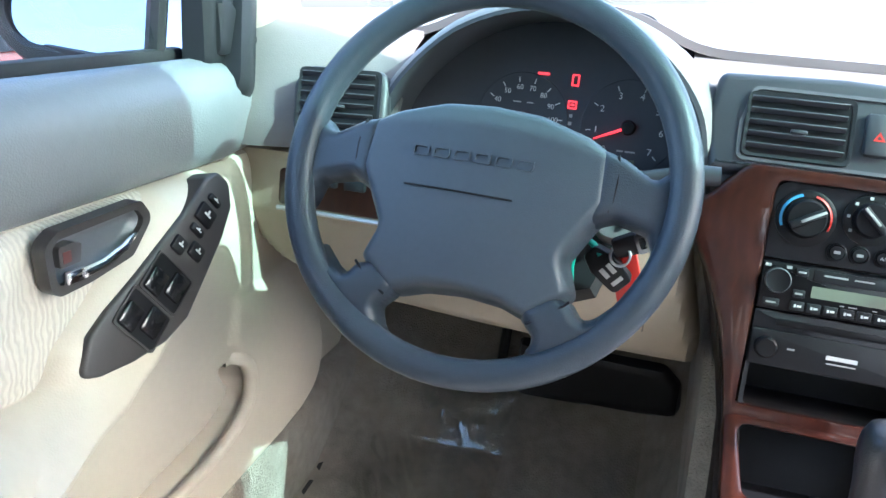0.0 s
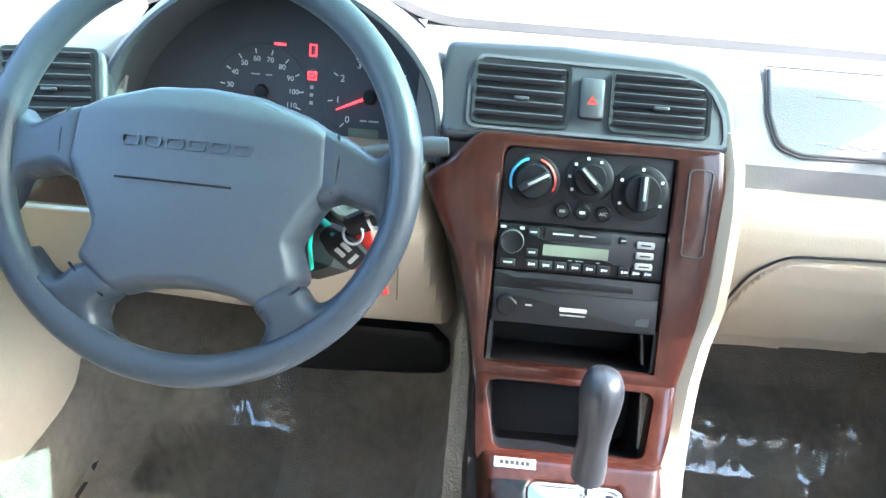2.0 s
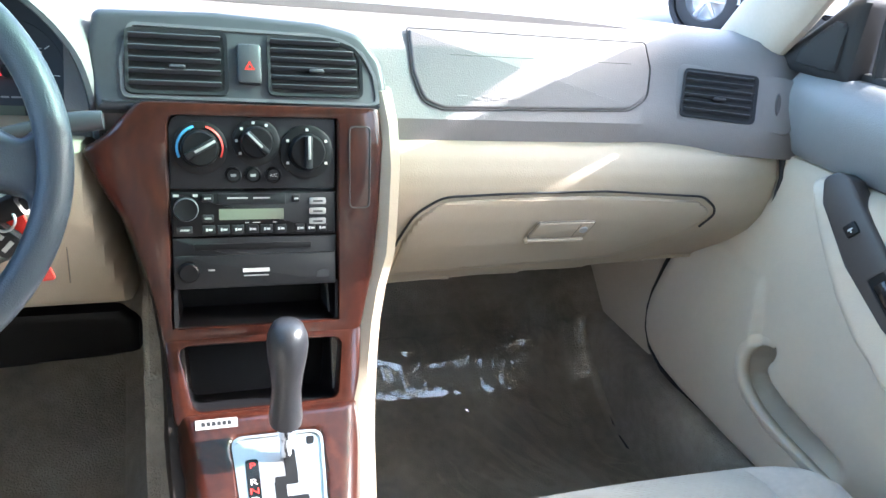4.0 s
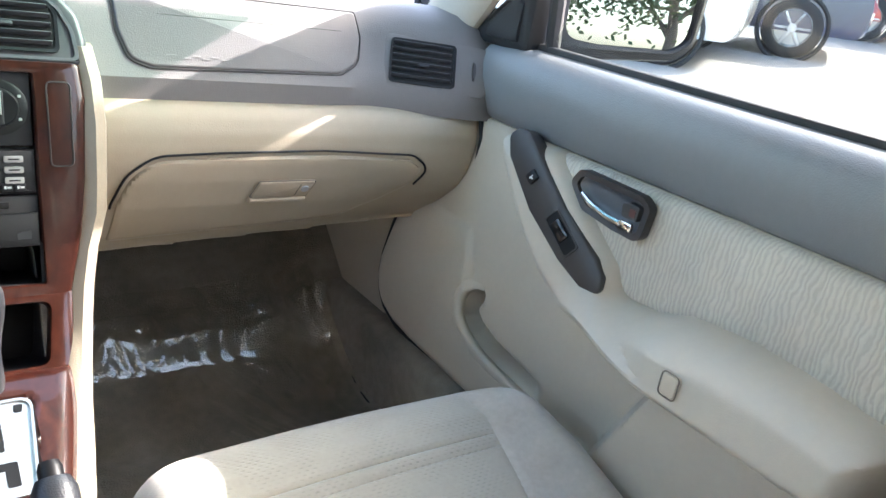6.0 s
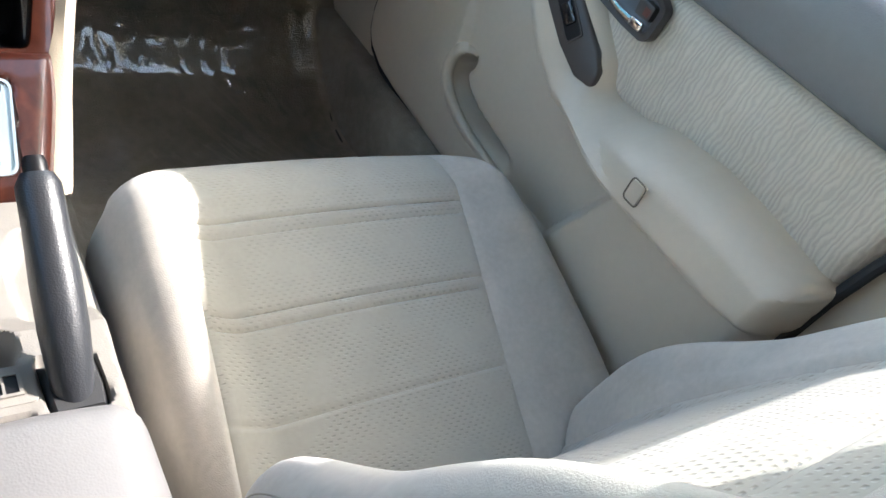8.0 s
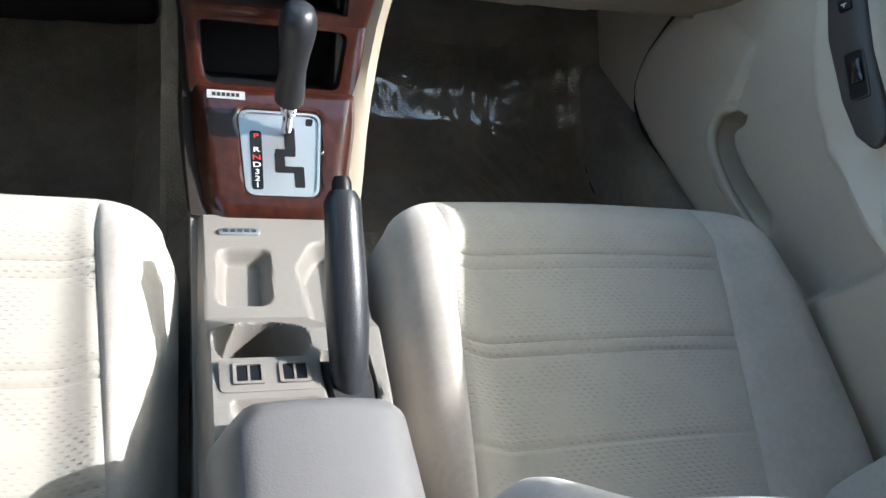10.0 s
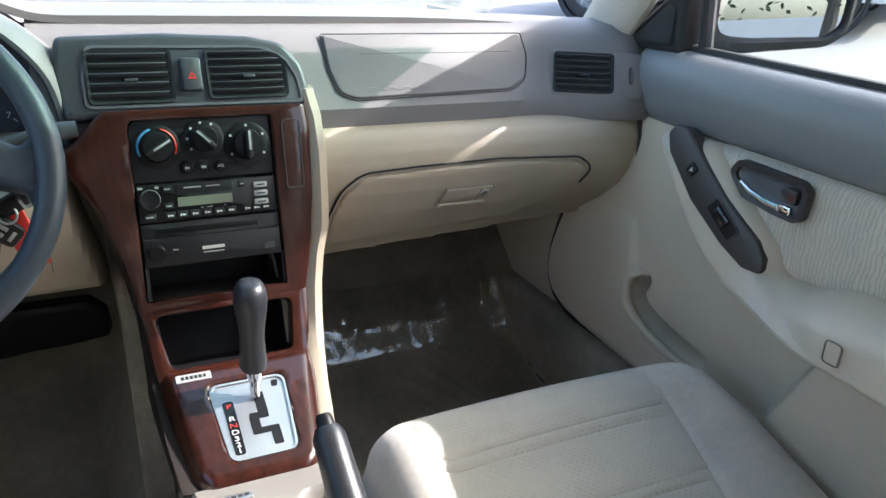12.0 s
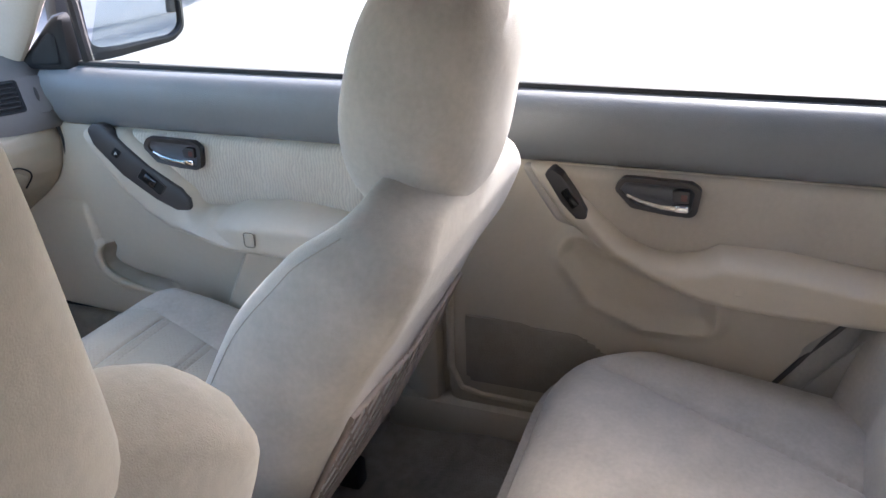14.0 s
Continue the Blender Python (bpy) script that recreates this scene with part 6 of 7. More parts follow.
for k in range(2):
    bm = B()
    slab(bm, rpoly([(-0.058 + 0.038 * k, -0.5285), (-0.038 + 0.038 * k, -0.5285), (-0.038 + 0.038 * k, -0.5115), (-0.058 + 0.038 * k, -0.5115)], 0.001, 2), Matrix.Translation((0, 0, 0.6119)), 0.001, 0)
    part("seat_heater_opening", bm, BLACK, cc, "dark square opening")
bm = B()
slab(bm, rpoly([(-0.062, -0.291), (-0.018, -0.291), (-0.018, -0.281), (-0.062, -0.281)], 0.004), Matrix.Translation((0, 0, 0.5628)), 0.002, 0.0006)
pl = part("badge", bm, SATIN, cc, "silver badge plate")
bars([(-0.055 + 0.0075 * k, -0.286, 0.005, 0.004) for k in range(5)], Matrix.Translation((0, 0, 0.563)), PANELGREY, pl, "badge_bar")
bm = B()
bump(bm, rpoly([(-0.088, -0.95), (0.078, -0.95), (0.076, -0.585), (0.054, -0.568), (-0.062, -0.568), (-0.088, -0.60)], [0.02, 0.02, 0.02, 0.02, 0.02, 0.03]), Matrix.Translation((0, 0, 0.595)), lambda U, V: 0.078 + 0.05 * (V + 0.60) * -0.1 - 2.0 * (U + 0.011) ** 2, 0.035, 0.006)
part("armrest_lid", bm, LID, cc, "grey-beige padded armrest lid")
bm = B()
box(bm, (-0.011, -0.77, 0.50), (0.150, 0.36, 0.20), 0.01)
part("console_box", bm, CONSOLE, cc)

# ---- parking brake ----
pb = holder("parking_brake", (0.033, -0.53, 0.57), "black leather-grip parking brake lever beside the cup holder", "parking brake")
bm = B()
tube(bm, [(0.036, -0.540, 0.600), (0.035, -0.525, 0.618), (0.034, -0.500, 0.642), (0.033, -0.47, 0.668), (0.032, -0.44, 0.693), (0.031, -0.415, 0.713), (0.031, -0.408, 0.719)], [0.013, 0.0165, 0.0185, 0.0185, 0.017, 0.0165, 0.012], 16)
part("grip", bm, LEATHER, pb, "black grained grip")
bm = B()
tube(bm, [(0.031, -0.412, 0.716), (0.0305, -0.402, 0.724), (0.0305, -0.398, 0.7275)], [0.009, 0.009, 0.007], 14)
part("button", bm, BLACK, pb, "black release button")
bm = B()
loft(bm, [[Vector((0.037 + w * a, y + 0.5 * l * b, z)) for a, b in ((-1, -1), (1, -1), (1.1, 0), (1, 1), (-1, 1), (-1.1, 0))] for w, y, l, z in ((0.023, -0.523, 0.060, 0.585), (0.021, -0.528, 0.055, 0.600), (0.016, -0.532, 0.040, 0.612))])
part("boot", bm, RUBBER, pb, "black rubber boot")


# ---- seats ----
def mesh_split(verts, faces, flags, parts, parent):
    """Two meshes out of one shape: the faces with a flag and the rest."""
    for want, (nm, ma, lb) in zip((True, False), parts):
        use = [f for f, k in zip(faces, flags) if k == want]
        ids = sorted({i for f in use for i in f})
        back = {i: k for k, i in enumerate(ids)}
        bm = B()
        vs = [bm.verts.new(verts[i]) for i in ids]
        for f in use:
            bm.faces.new([vs[back[i]] for i in f])
        part(nm, bm, ma, parent, lb, angle=60)


def columns(lo, a, b, hi, n, k):
    """n even steps from lo to a and from b to hi, k between a and b."""
    return [lo + (a - lo) * i / n for i in range(n)] + [a + (b - a) * i / k for i in range(k)] + [b + (hi - b) * i / n for i in range(n + 1)]


def groove(d, w=0.0028):
    return math.exp(-((d / w) ** 2))


def front_seat(name, cx, dy, label, inner, drop=0.07, lean_back=25, tall=0.598, low_rest=0.0):
    """inner: +1 where the tunnel is on the side of smaller x. dy shifts it on its rails."""
    st = holder(name, (cx, -0.55 + dy, 0.31), label, "seat", "front seats")
    # cushion
    verts, faces = [], []
    ys = lin(0.0, 0.50, 170)
    NC, NM = 16, 60
    NX = 2 * NC + NM + 1
    for k, t in enumerate(ys):
        y = -0.228 + dy - t
        w = 0.258 - 0.060 * (1 - min(1, t / 0.085)) ** 2 - 0.012 * ss(0.32, 0.5, t)
        mid = cx + inner * 0.016
        cin = cx - inner * (0.14 * max(0, t - 0.10))
        top = 0.604 - 0.28 * max(0, t - 0.10) - 0.075 * (1 - math.sqrt(max(0, 1 - (1 - min(1, t / 0.075)) ** 2)))
        bot = 0.44
        ring = []
        xi = 0.178 - 0.05 * max(0, t - 0.10)
        for x in columns(-w, cin - mid - xi, cin - mid + xi, w, NC, NM):
            ax = abs(x)
            bol = 0.020 * ss(0.165, 0.225, ax) * ss(0.02, 0.12, t)
            r = 0.048
            e = max(0, ax - (w - r))
            z = top + bol - (r - math.sqrt(max(0, r * r - e * e))) * 1.0 + 0.004 * math.cos(x * 9)
            z -= 0.0032 * groove(abs(mid + x - cin) - xi) * ss(0.03, 0.06, t)
            if abs(mid + x - cin) < xi:
                for q in (0.128, 0.144, 0.230, 0.245, 0.339):
                    z -= 0.0042 * groove(t - q, 0.0019)
                z += 0.0012 * math.sin((t - 0.147) / 0.12 * math.pi) ** 2
            ring.append(Vector((mid + x + (0.014 * inner * ss(0.12, 0.258, x * inner) * ss(0.08, 0.2, t)), y, z)))
        for i in range(9):
            f = (i + 1) / 10
            zz = ring[NX - 1].z
            ring.append(Vector((ring[NX - 1].x + 0.012 * math.sin(f * 3.14), y, zz + (bot - zz) * f)))
        ring += [Vector((mid + w, y, bot)), Vector((mid - w, y, bot))]
        for i in range(9):
            f = 1 - (i + 1) / 10
            zz = ring[0].z
            ring.append(Vector((ring[0].x - 0.012 * math.sin(f * 3.14), y, zz + (bot - zz) * f)))
        verts += ring
    n = len(verts) // len(ys)
    for k in range(len(ys) - 1):
        for j in range(n):
            a, b = k * n + j, k * n + (j + 1) % n
            faces.append((a, b, b + n, a + n))
    faces.append(tuple(range(n))[::-1])
    faces.append(tuple(range((len(ys) - 1) * n, len(ys) * n)))
    flags = [NC <= j < NC + NM and 7 <= k for k in range(len(ys) - 1) for j in range(n)] + [False, False]
    mesh_split(verts, faces, flags,
               (("cushion_insert", INSERT, "ribbed beige-grey seat fabric"), ("cushion", FABRIC, "beige velour cushion and bolsters")), st)
    # backrest
    rec = radians(lean_back)
    up, fw = Vector((0, -math.sin(rec), math.cos(rec))), Vector((0, math.cos(rec), math.sin(rec)))
    base = Vector((cx, -0.70 + dy, 0.50))
    verts, faces = [], []
    hs = lin(0.0, tall, 74)
    NC, NM = 15, 40
    NF, NBK = 2 * NC + NM + 1, 31
    for h0 in hs:
        h = h0 * 0.62 / tall
        w = np.interp(h, [0, 0.08, 0.25, 0.40, 0.48, 0.54, 0.58, 0.605, 0.62], [0.215, 0.245, 0.258, 0.256, 0.252, 0.240, 0.216, 0.176, 0.11])
        w *= 1 - (0.06 * ss(0.25, 0.5, h) if low_rest else 0)
        th = np.interp(h, [0, 0.1, 0.3, 0.48, 0.57, 0.61, 0.62], [0.10, 0.115, 0.118, 0.112, 0.098, 0.078, 0.05])
        lean = 0.02 * math.sin(min(1, h / 0.5) * 3.14) - 0.035 * ss(0.38, 0.62, h)
        ring = []
        xi = min(0.155, w * 0.7)
        k_ = min(1, (th + 0.012 + 0.4 * min(0, lean)) / 0.12)
        for x in columns(-w, -xi, xi, w, NC, NM):
            ax = abs(x)
            r = 0.055 * k_
            e = max(0, ax - (w - r))
            d = (0.030 + 0.04 * ss(0.30, 0.10, h)) * ss(0.13, 0.215, ax) * ss(0.60, 0.50, h) - (r - math.sqrt(max(0, r * r - e * e)))
            d -= 0.0055 * groove(ax - 0.155) * ss(0.52, 0.46, h)
            if ax < 0.155:
                for q in (0.17, 0.19, 0.31, 0.33, 0.45):
                    d -= 0.005 * groove(h - q)
            ring.append(base + Vector((x, 0, 0)) + up * h0 + fw * (d + lean + 0.02))
        for i in range(NBK):
            x = w - 2 * w * i / (NBK - 1)
            r = 0.045 * k_
            e = max(0, abs(x) - (w - r))
            d = -th + (r - math.sqrt(max(0, r * r - e * e)))
            ring.append(base + Vector((x * 1.0, 0, 0)) + up * h0 + fw * (d + lean * 0.6 + 0.0))
        verts += ring
    n = NF + NBK
    for k in range(len(hs) - 1):
        for j in range(n):
            a, b = k * n + j, k * n + (j + 1) % n
            faces.append((a, b, b + n, a + n))
    faces.append(tuple(range(n))[::-1])
    faces.append(tuple(range((len(hs) - 1) * n, len(hs) * n)))

    flags = [NC <= j < NC + NM and hs[k] < 0.47 for k in range(len(hs) - 1) for j in range(n)] + [False, False]
    mesh_split(verts, faces, flags, (("backrest_insert", INSERT, "ribbed beige-grey seat fabric"), ("backrest", FABRIC, "beige velour backrest")), st)
    for j in (2, NF - 3):
        bm = B()
        tube(bm, [verts[k * n + j] for k in range(6, len(hs) - 1) if hs[k] < 0.55], 0.0008, 6)
        part("seam", bm, SEAMMAT, st, "stitched edge seam")
    # headrest
    hb = base + up * (0.575 - drop) + fw * -0.050 + Vector((0.015 * min(0, inner), 0, 0))
    hu, hf = (up + Vector((0, 0.22, 0.1))).normalized(), None
    hf = Vector((1, 0, 0)).cross(hu) * -1
    bm = B()
    rings = []
    for k in range(33):
        f = k / 32
        h = (0.46 if low_rest else 0.325) * f - low_rest
        g = (1 - abs(2 * f - 1) ** (2.3 if f < 0.5 else 3.4)) ** (1 / 2.0)
        w = 0.144 * g * (1 - 0.14 * f) + 0.002 if not low_rest else (0.183 - 0.135 * f) * g ** 0.5 + 0.002
        d = 0.094 * g * (1 - 0.14 * f) + 0.001
        ring = []
        for j in range(40):
            a = 2 * math.pi * j / 40
            ca, sa = math.cos(a), math.sin(a)
            ring.append(hb + Vector((1, 0, 0)) * (w * abs(ca) ** 0.62 * (1 if ca >= 0 else -1)) + hu * h + hf * (d * abs(sa) ** 0.75 * (1 if sa >= 0 else -1) + 0.012 * math.sin(f * 3.14)))
        rings.append(ring)
    loft(bm, rings)
    hr = part("headrest", bm, FABRIC, st, "rounded beige velour headrest", angle=80)
    for s in (1, -1):
        bm = B()
        tube(bm, [hb + Vector((s * 0.055, 0, 0)) + hu * h for h in (-0.035, 0.0, 0.03)], 0.006, 10)
        part("headrest_post", bm, SATIN, hr, "metal headrest post")
    # base, rail covers and buckle
    bm = B()
    box(bm, (cx, -0.50 + dy, 0.40), (0.42, 0.40, 0.10), 0.02)
    part("seat_base", bm, DARK, st, "dark seat frame")
    for s in (1, -1):
        bm = B()
        box(bm, (cx + s * 0.17, -0.50 + dy, 0.325), (0.04, 0.50, 0.06), 0.01)
        part("rail", bm, DARK, st, "floor rail")
    bm = B()
    bx = cx - inner * 0.272
    loft(bm, [[Vector((bx + a * 0.013 * q, y + b * 0.016, z)) for a, b in ((-1, -1), (1, -1), (1, 1), (-1, 1))] for y, z, q in ((-0.70 + dy, 0.44, 0.7), (-0.685 + dy, 0.54, 0.9), (-0.672 + dy, 0.605, 1.0), (-0.670 + dy, 0.618, 0.85))])
    bmesh.ops.bevel(bm, geom=list(bm.edges), offset=0.003, segments=2, affect="EDGES")
    bk = part("buckle", bm, BEIGE, st, "beige seat belt buckle")
    bm = B()
    box(bm, (bx - 0.003, -0.660 + dy, 0.604), (0.018, 0.016, 0.018), 0.002)
    part("release", bm, RED, bk, "red release button")
    # side cover with the dark tilt knob
    bm = B()
    box(bm, (cx - inner * 0.272, -0.445 + dy, 0.475), (0.016, 0.030, 0.085), 0.007)
    part("tilt_lever", bm, BLACK, st, "black seat adjuster")
    # map net behind the backrest
    if inner > 0:
        corner = lambda u, h: base + Vector((u, 0, 0)) + up * h + fw * (-0.108 - 0.012 * math.sin(max(0, min(1, (h - 0.02) / 0.34)) * 3.14) * (1 - (u / 0.24) ** 2))
        edge_pts = [(-0.20, 0.02), (-0.215, 0.20), (-0.20, 0.33), (0.0, 0.30), (0.20, 0.33), (0.215, 0.20), (0.20, 0.02)]
        bm = B()
        tube(bm, [corner(u, h) for u, h in edge_pts], 0.004, 8)
        net = part("net_edge", bm, NETMAT, st, "elastic edge of the map net")
        for k in range(-9, 10):
            for q in (1, -1):
                pts = []
                for h in lin(0.03, 0.31, 12):
                    u = k * 0.045 + q * (h - 0.17) * 0.75
                    if abs(u) < 0.205:
                        pts.append(corner(u, h))
                if len(pts) > 2:
                    bm = B()
                    tube(bm, pts, 0.0016, 5)
                    part("net_cord", bm, NETMAT, net)
    return st


front_seat("passenger_seat", 0.356, 0.0, "beige velour passenger seat with ribbed cushion", 1)
front_seat("driver_seat", -0.356, -0.012, "beige velour driver seat lit by the sun", -1, 0.075, 23.5, 0.628, 0.05)


# ---- rear bench ----
rb = holder("rear_bench", (0, -1.40, 0.30), "beige velour rear bench seat with sculpted cushion", "bench seat")
bm = B()


def bench_z(x, y):
    t = -1.085 - y
    z = 0.602 - 0.13 * max(0, t - 0.10) - 0.07 * (1 - math.sqrt(max(0, 1 - (1 - min(1, max(0, t) / 0.08)) ** 2)))
    ax = abs(x)
    z -= 0.055 * (1 - math.sqrt(max(0, 1 - (max(0, ax - 0.60) / 0.095) ** 2)))
    z += 0.012 * math.exp(-(((ax - 0.38) / 0.20) ** 4)) - 0.009 * groove(ax - (0.58 - 0.38 * (t - 0.1)), 0.006) * ss(0.04, 0.10, t) + 0.012 * ss(0.0, 0.10, ax - (0.58 - 0.38 * (t - 0.1))) * ss(0.04, 0.10, t)
    return z


def bench_front(x):
    return -1.085 - 0.13 * (1 - math.sqrt(max(0, 1 - (max(0, abs(x) - 0.52) / 0.18) ** 2)))


grid(bm, lambda x, t: Vector((x, bench_front(x) - t, bench_z(x, -1.085 - t))), lin(-0.69, 0.69, 250), lin(0.0, 0.55, 80))
thicken(bm, 0.02)
part("cushion", bm, FABRIC, rb, "beige velour cushion", angle=60)
bm = B()
loft(bm, [[Vector((x, bench_front(x) - 0.004, z)) for x in lin(-0.68, 0.68, 50)] for z in (0.30, 0.42, 0.536)], False, False)
thicken(bm, 0.02)
part("valance", bm, FABRIC, rb, "beige front of the bench")
bm = B()
box(bm, (0, -1.42, 0.40), (1.34, 0.50, 0.16), 0.03)
part("bench_base", bm, CARPET, rb)
bm = B()


def back_pt(x, h):
    ax = abs(x)
    d = 0.03 * math.cos(x * 7) ** 2 + 0.045 * math.sin(min(1, h / 0.5) * 3.14) + 0.05 * ss(0.55, 0.68, ax)
    e = 0.06 * (1 - math.sqrt(max(0, 1 - (max(0, h - 0.46) / 0.10) ** 2)))
    return Vector((x, -1.62 - h * 0.45 + d - e, 0.50 + h))


grid(bm, back_pt, lin(-0.69, 0.69, 60), lin(0.0, 0.555, 30))
thicken(bm, 0.06)
part("backrest", bm, FABRIC, rb, "beige velour backrest", angle=60)
for s in (1, -1):
    bm = B()
    bump(bm, rpoly([(1.40, 0.44), (1.46, 0.64), (1.60, 0.78), (1.74, 0.80), (1.76, 0.44)], 0.04), door_plane(s, 0.742), 0.05, 0.03, 0.01)
    part("side_bolster", bm, FABRIC, rb, "beige side bolster")
    bm = B()
    way = [(0.672, -1.455, 0.487), (0.668, -1.49, 0.538), (0.660, -1.58, 0.670), (0.652, -1.68, 0.820), (0.644, -1.77, 0.960)]
    loft(bm, [[Vector((s * (x + dx), y + 0.022 * k, z + 0.0205 * k)) for dx, k in ((0, -1), (0.0005, 0), (0, 1), (0.0025, 1), (0.0028, 0), (0.0025, -1))] for x, y, z in way])
    part("belt", bm, BELT, rb, "grey-beige seat belt webbing")
    bm = B()
    tube(bm, [(s * 0.697, -1.425, 0.535), (s * 0.697, -1.47, 0.605), (s * 0.695, -1.555, 0.725), (s * 0.692, -1.66, 0.880)], 0.0045, 8)
    part("door_seal", bm, SWITCHGREY, rb, "dark seal behind the rear door")

# ---- floor mats under clear film, pedals ----
for s, cxm, nm in ((1, 0.40, "passenger"), (-1, -0.40, "driver")):
    fmh = holder("floor_mat", (cxm, 0.10, 0.31), "grey-brown carpet floor mat in the footwell", "floor mat", "floor mats")
    bm = B()
    grid(bm, lambda x, y: Vector((cxm + x, y, floor_z(cxm + x, y) + 0.010)), lin(-0.22, 0.22, 20), lin(-0.28, 0.44, 30))
    thicken(bm, 0.008)
    part("mat", bm, MATCARPET, fmh)
    fl_ = holder("plastic_film", (cxm, 0.12, 0.315), "crinkled clear protective film over the floor mat", "plastic film", "protective films")
    bm = B()

    def film(x, y):
        """A loose sheet: nearly flat on the mat, gathered into a rumpled roll at the toe board, pulled into sharp pleats outboard."""
        roll = ss(0.250, 0.285, y) * ss(0.342, 0.315, y)
        q = 0.003 * noise.noise((x * 14, y * 16, s * 3)) + 0.004 * abs(noise.noise((x * 30 + y * 22, y * 9, 2)))
        q += roll * (0.020 + 0.016 * noise.noise((x * 11, y * 40, 5 + s)) + 0.012 * abs(noise.noise((x * 34, y * 20, 8))))
        q += 0.040 * ss(0.27, 0.32, y) * ss(0.07, 0.15, x * s) * abs(noise.noise((x * 26, y * 6, 9))) ** 0.7
        return Vector((cxm + x, y, floor_z(cxm + x, y) + 0.022 + q))
    if s > 0:
        grid(bm, film, lin(-0.22, 0.25, 150), lin(0.0, 0.37, 110))
    else:
        grid(bm, film, lin(-0.20, 0.02, 80), lin(0.14, 0.33, 70))
    g = part("film", bm, CLEAR, fl_, angle=20)
    g.visible_shadow = False
for nm, x, y, z, w, h, lb in (("brake_pedal", -0.42, 0.34, 0.42, 0.085, 0.05, "black rubber brake pedal"), ("accelerator_pedal", -0.245, 0.40, 0.40, 0.05, 0.13, "black accelerator pedal in the driver footwell")):
    pd = holder(nm, (x, y, z), lb, "pedal")
    bm = B()
    pmx = frame_m((x, y, z), (1, 0, 0), (0, 0.55, 0.83))
    box(bm, (0, 0, 0), (w, h, 0.014), 0.005, pmx)
    for k in range(4):
        box(bm, (0, -h / 2 + h * (k + 0.5) / 4, 0.008), (w * 0.8, h * 0.08, 0.004), 0.001, pmx)
    part("pad", bm, RUBBER, pd)
    bm = B()
    tube(bm, [(x, y + 0.01, z), (x, y + 0.06, z + 0.12), (x, y + 0.05, z + 0.30)], 0.009, 8)
    part("arm", bm, DARK, pd)

# ---- outside: sloping lot, parked cars ----
SLOPE = Matrix.Rotation(-0.084, 4, "Y")


def lot(x, y, z=0.0):
    return SLOPE @ Vector((x, y, z))


LOT = mat("pale_concrete", (0.195, 0.188, 0.176), 0.85, grain="noise", size=0.02, depth=0.3, var=0.12, blot=2.5)
bm = B()
grid(bm, lambda x, y: lot(x, y), lin(-600, 600, 40), lin(-600, 600, 40))
tagged(part("ground", bm, LOT, None, "sunlit pale concrete car lot"), "", "ground", kind="structure")


def paint(name, col):
    return mat(name, col, 0.22, 0.25, coat=1.0, var=0.03)


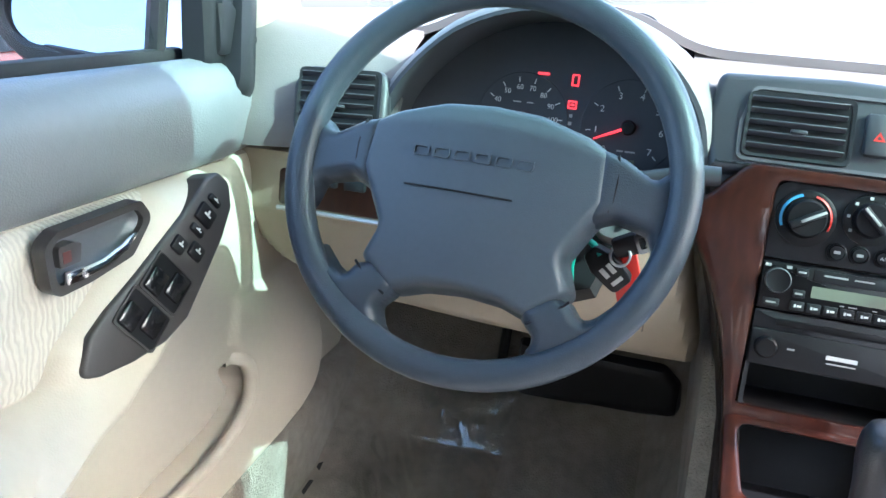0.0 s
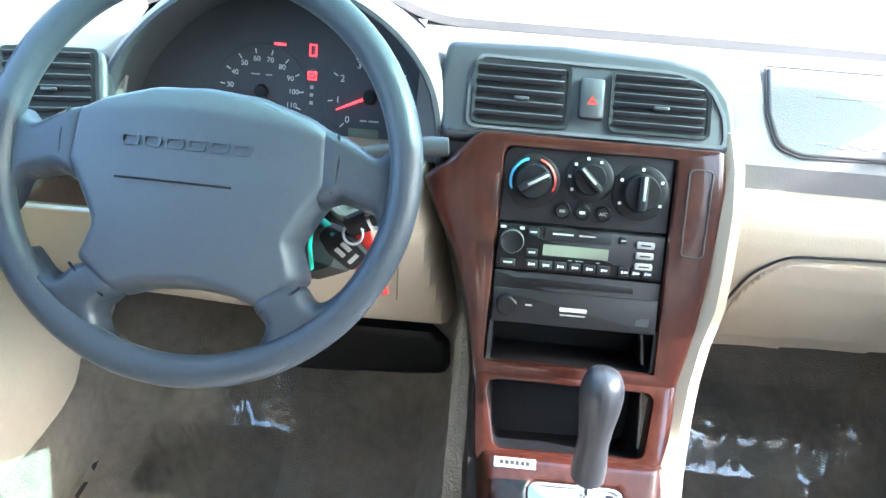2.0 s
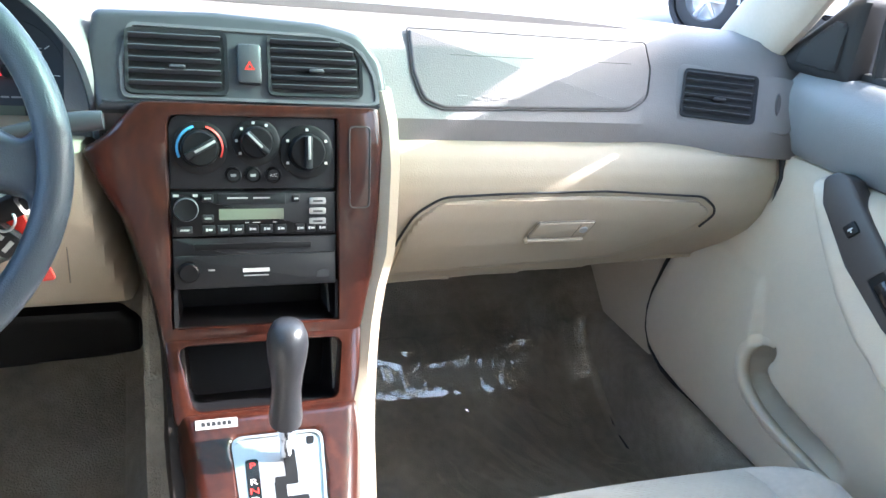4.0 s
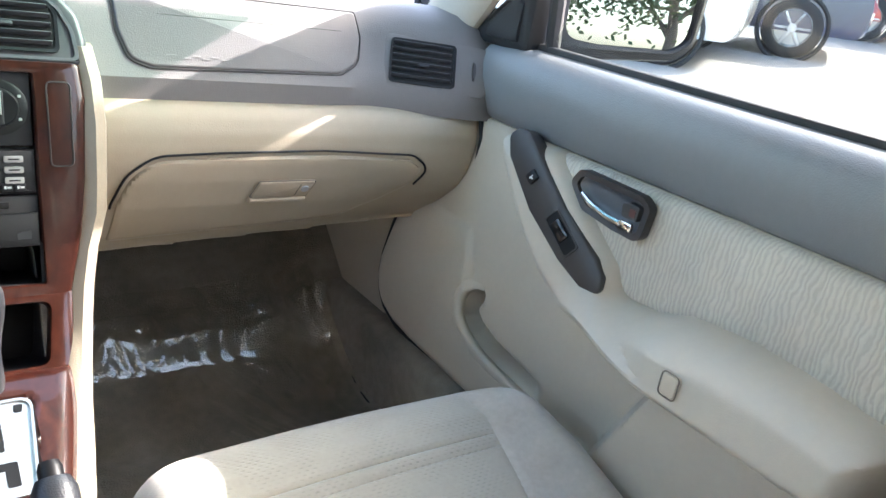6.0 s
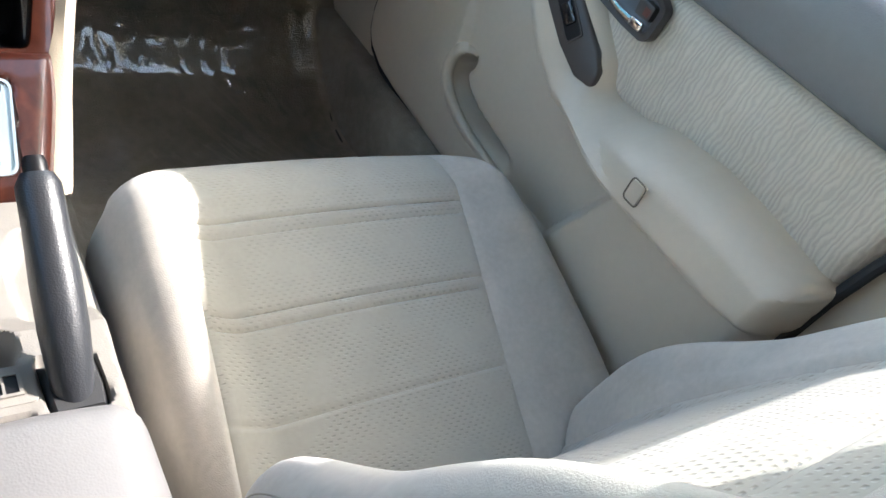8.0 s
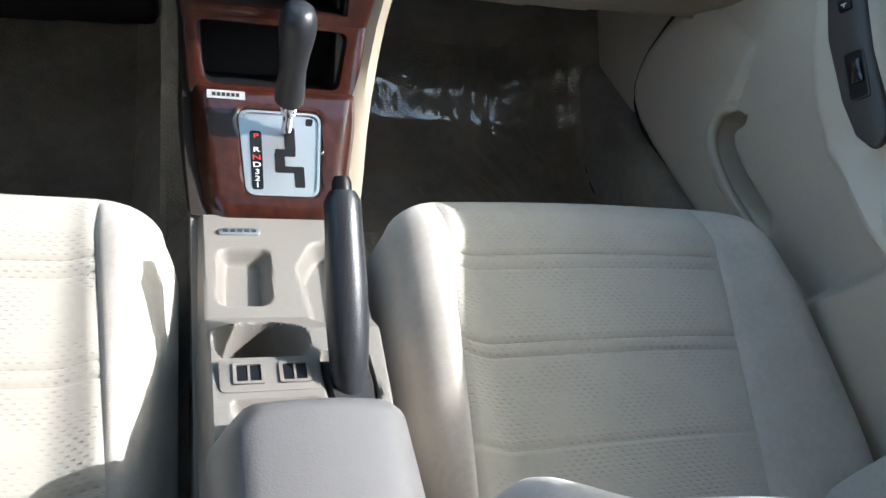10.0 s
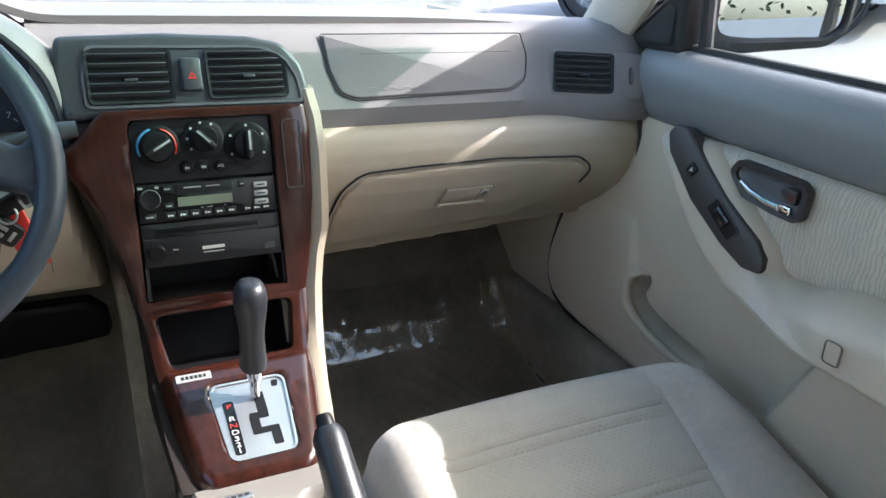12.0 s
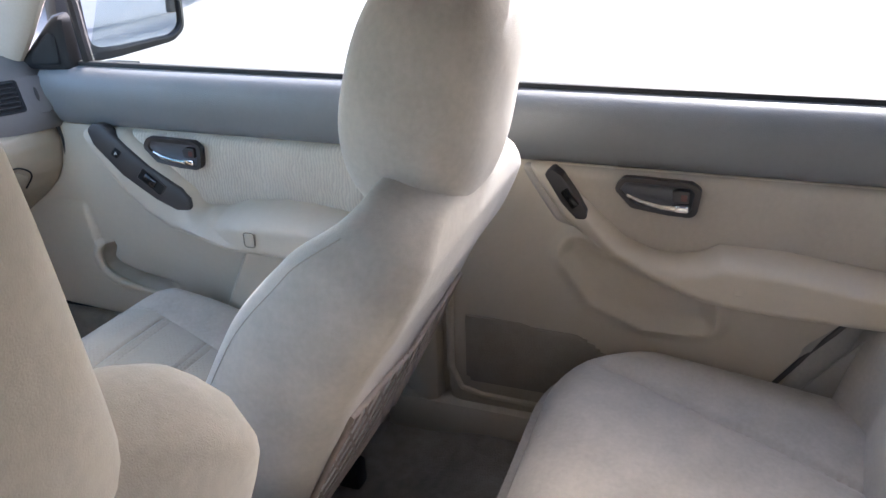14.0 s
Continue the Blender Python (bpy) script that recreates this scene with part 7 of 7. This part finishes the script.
def parked_car(label, at, turn, material, length=4.5, category="car"):
    m = SLOPE @ pose(at[0], at[1], 0, 0, 0, turn)
    o = m.translation
    car = holder("parked_car", o, label, category, "parked cars")
    W = 0.88
    side = [(-2.2, 0.28), (-2.25, 0.60), (-2.20, 0.88), (-1.6, 0.95), (-1.15, 1.00), (-0.55, 1.40), (0.75, 1.42), (1.45, 1.02), (2.1, 0.92), (2.24, 0.70), (2.22, 0.30)]
    bm = B()
    rings = []
    for k, t in enumerate(lin(-1, 1, 13)):
        inset = 0.22 * abs(t) ** 6
        ring = []
        for x, z in rpoly([Vector(p) for p in side], 0.12, 4):
            tum = max(0, z - 0.95) * 0.40 * t
            ring.append(m @ Vector((x * length / 4.5 * (1 - inset * 0.12), W * t - tum * W, 0.26 + (z - 0.26) * (1 - 0.04 * abs(t) ** 4))))
        rings.append(ring)
    loft(bm, rings)
    body = part("body", bm, material, car, angle=40)
    for sx in (-1.38, 1.36):
        for sy in (1, -1):
            wmx = m @ frame_m((sx * length / 4.5, sy * (W - 0.09), 0.32), (1, 0, 0), (0, 0, 1) if sy < 0 else (0, 0, -1))
            bm = B()
            spin(bm, [(0.20, 0.095), (0.27, 0.105), (0.315, 0.09), (0.325, 0.06), (0.325, -0.09), (0.20, -0.1)], wmx, 36)
            ty = part("tyre", bm, RUBBER, car, "black tyre")
            bm = B()
            spin(bm, [(0.215, 0.09), (0.205, 0.098), (0.19, 0.06), (0.19, -0.02), (0, -0.02)], wmx, 32)
            for q in range(6):
                box(bm, (0.10, 0, 0.075), (0.20, 0.045, 0.03), 0.01, wmx @ pose(0, 0, 0, 0, 0, 60 * q))
            spin(bm, [(0.05, 0.09), (0.045, 0.1), (0, 0.1)], wmx, 16)
            part("rim", bm, SATIN, ty, "silver alloy rim")
            bm = B()
            spin(bm, [(0.385, 0.112), (0.36, 0.116), (0.34, 0.09), (0.34, 0.0)], wmx, 36)
            part("arch", bm, RUBBER, car)
    for x0, x1 in ((-0.45, 0.10), (0.14, 0.72)):
        for sy in (1, -1):
            bm = B()
            vs = [m @ Vector((x * length / 4.5, sy * (W * 1.005 - max(0, z - 0.95) * 0.40 * W), z)) for x, z in ((x0 - (0.35 if x0 < 0 else 0), 1.0), (x1 + (0.45 if x1 > 0.5 else 0), 1.0), (x1, 1.33), (x0, 1.33))]
            f = bm.faces.new([bm.verts.new(v) for v in vs])
            bmesh.ops.solidify(bm, geom=[f], thickness=0.01)
            part("side_window", bm, GLOSSBLACK, car, "dark tinted window")
    for sx in (1, -1):
        for sy in (1, -1):
            bm = B()
            box(bm, (sx * 2.14 * length / 4.5, sy * 0.62, 0.70), (0.14, 0.34, 0.13), 0.04, m)
            part("headlight" if sx < 0 else "taillight", bm, CHROME if sx < 0 else RED, car, "clear headlight" if sx < 0 else "red tail light")
    return car


parked_car("silver sedan parked on the lot", (6.22, 5.31), 120, paint("silver_paint", (0.55, 0.56, 0.57)), 3.6)
parked_car("dark blue sedan with alloy wheels on the lot", (8.41, 5.53), 120, paint("dark_blue_paint", (0.015, 0.02, 0.06)), 4.1)
parked_car("red sedan parked on the lot", (12.9, 4.25), 120, paint("red_paint", (0.35, 0.01, 0.015)), 4.1)
parked_car("red car parked beside the driver door", (-2.7, 0.6), 92, paint("deep_red_paint", (0.28, 0.012, 0.018)))


# ---- trees at the edge of the lot, behind the car ----
BARK = mat("grey_bark", (0.14, 0.11, 0.085), 0.9, grain="noise", size=0.02, depth=0.8, var=0.25)
LEAF = mat("olive_leaves", (0.075, 0.105, 0.035), 0.7, var=0.45, blot=0.6)


def tree(at, height, seed):
    rnd = random.Random(seed)
    o = lot(*at)
    t = holder("tree", o, "broad leafy green tree at the edge of the lot", "tree", "trees behind the lot")
    bm = B()
    top = o + Vector((rnd.uniform(-0.3, 0.3), rnd.uniform(-0.3, 0.3), height * 0.62))
    tube(bm, [o, o.lerp(top, 0.35) + Vector((0.08, 0.05, 0)), o.lerp(top, 0.7) - Vector((0.06, 0.08, 0)), top], [0.20, 0.15, 0.11, 0.05], 9)
    tips = [top]
    for k in range(9):
        a, f = k * 2.4 + rnd.random(), rnd.uniform(0.32, 0.8)
        p0 = o.lerp(top, f)
        p1 = p0 + Vector((math.cos(a), math.sin(a), rnd.uniform(0.5, 0.9))) * height * rnd.uniform(0.20, 0.30)
        tube(bm, [p0, p0.lerp(p1, 0.5) + Vector((0, 0, 0.12)), p1], [0.07, 0.045, 0.02], 6)
        tips += [p1, p0.lerp(p1, 0.65)]
    part("trunk", bm, BARK, t, "forked grey trunk and limbs")
    verts, faces = [], []
    for tip in tips:
        for k in range(160):
            c = tip + Vector((rnd.gauss(0, 0.55), rnd.gauss(0, 0.55), rnd.gauss(0.1, 0.42)))
            u = Vector((rnd.uniform(-1, 1), rnd.uniform(-1, 1), rnd.uniform(-0.6, 0.6))).normalized() * rnd.uniform(0.06, 0.13)
            w = u.orthogonal().normalized() * u.length * 0.55
            n = len(verts)
            verts += [c - u, c + w, c + u, c - w]
            faces.append((n, n + 1, n + 2, n + 3))
    bm = B()
    vs = [bm.verts.new(v) for v in verts]
    for f in faces:
        bm.faces.new([vs[q] for q in f])
    tagged(part("crown", bm, LEAF, t, "open crown of small olive leaves", smooth=False), kind="stuff")


for k, at in enumerate(((9.0, -17.0), (13.5, -19.0), (5.5, -21.0), (18.0, -16.5), (1.5, -22.0), (22.5, -18.5))):
    tree(at, 5.2 + 0.6 * (k % 3), 40 + k)
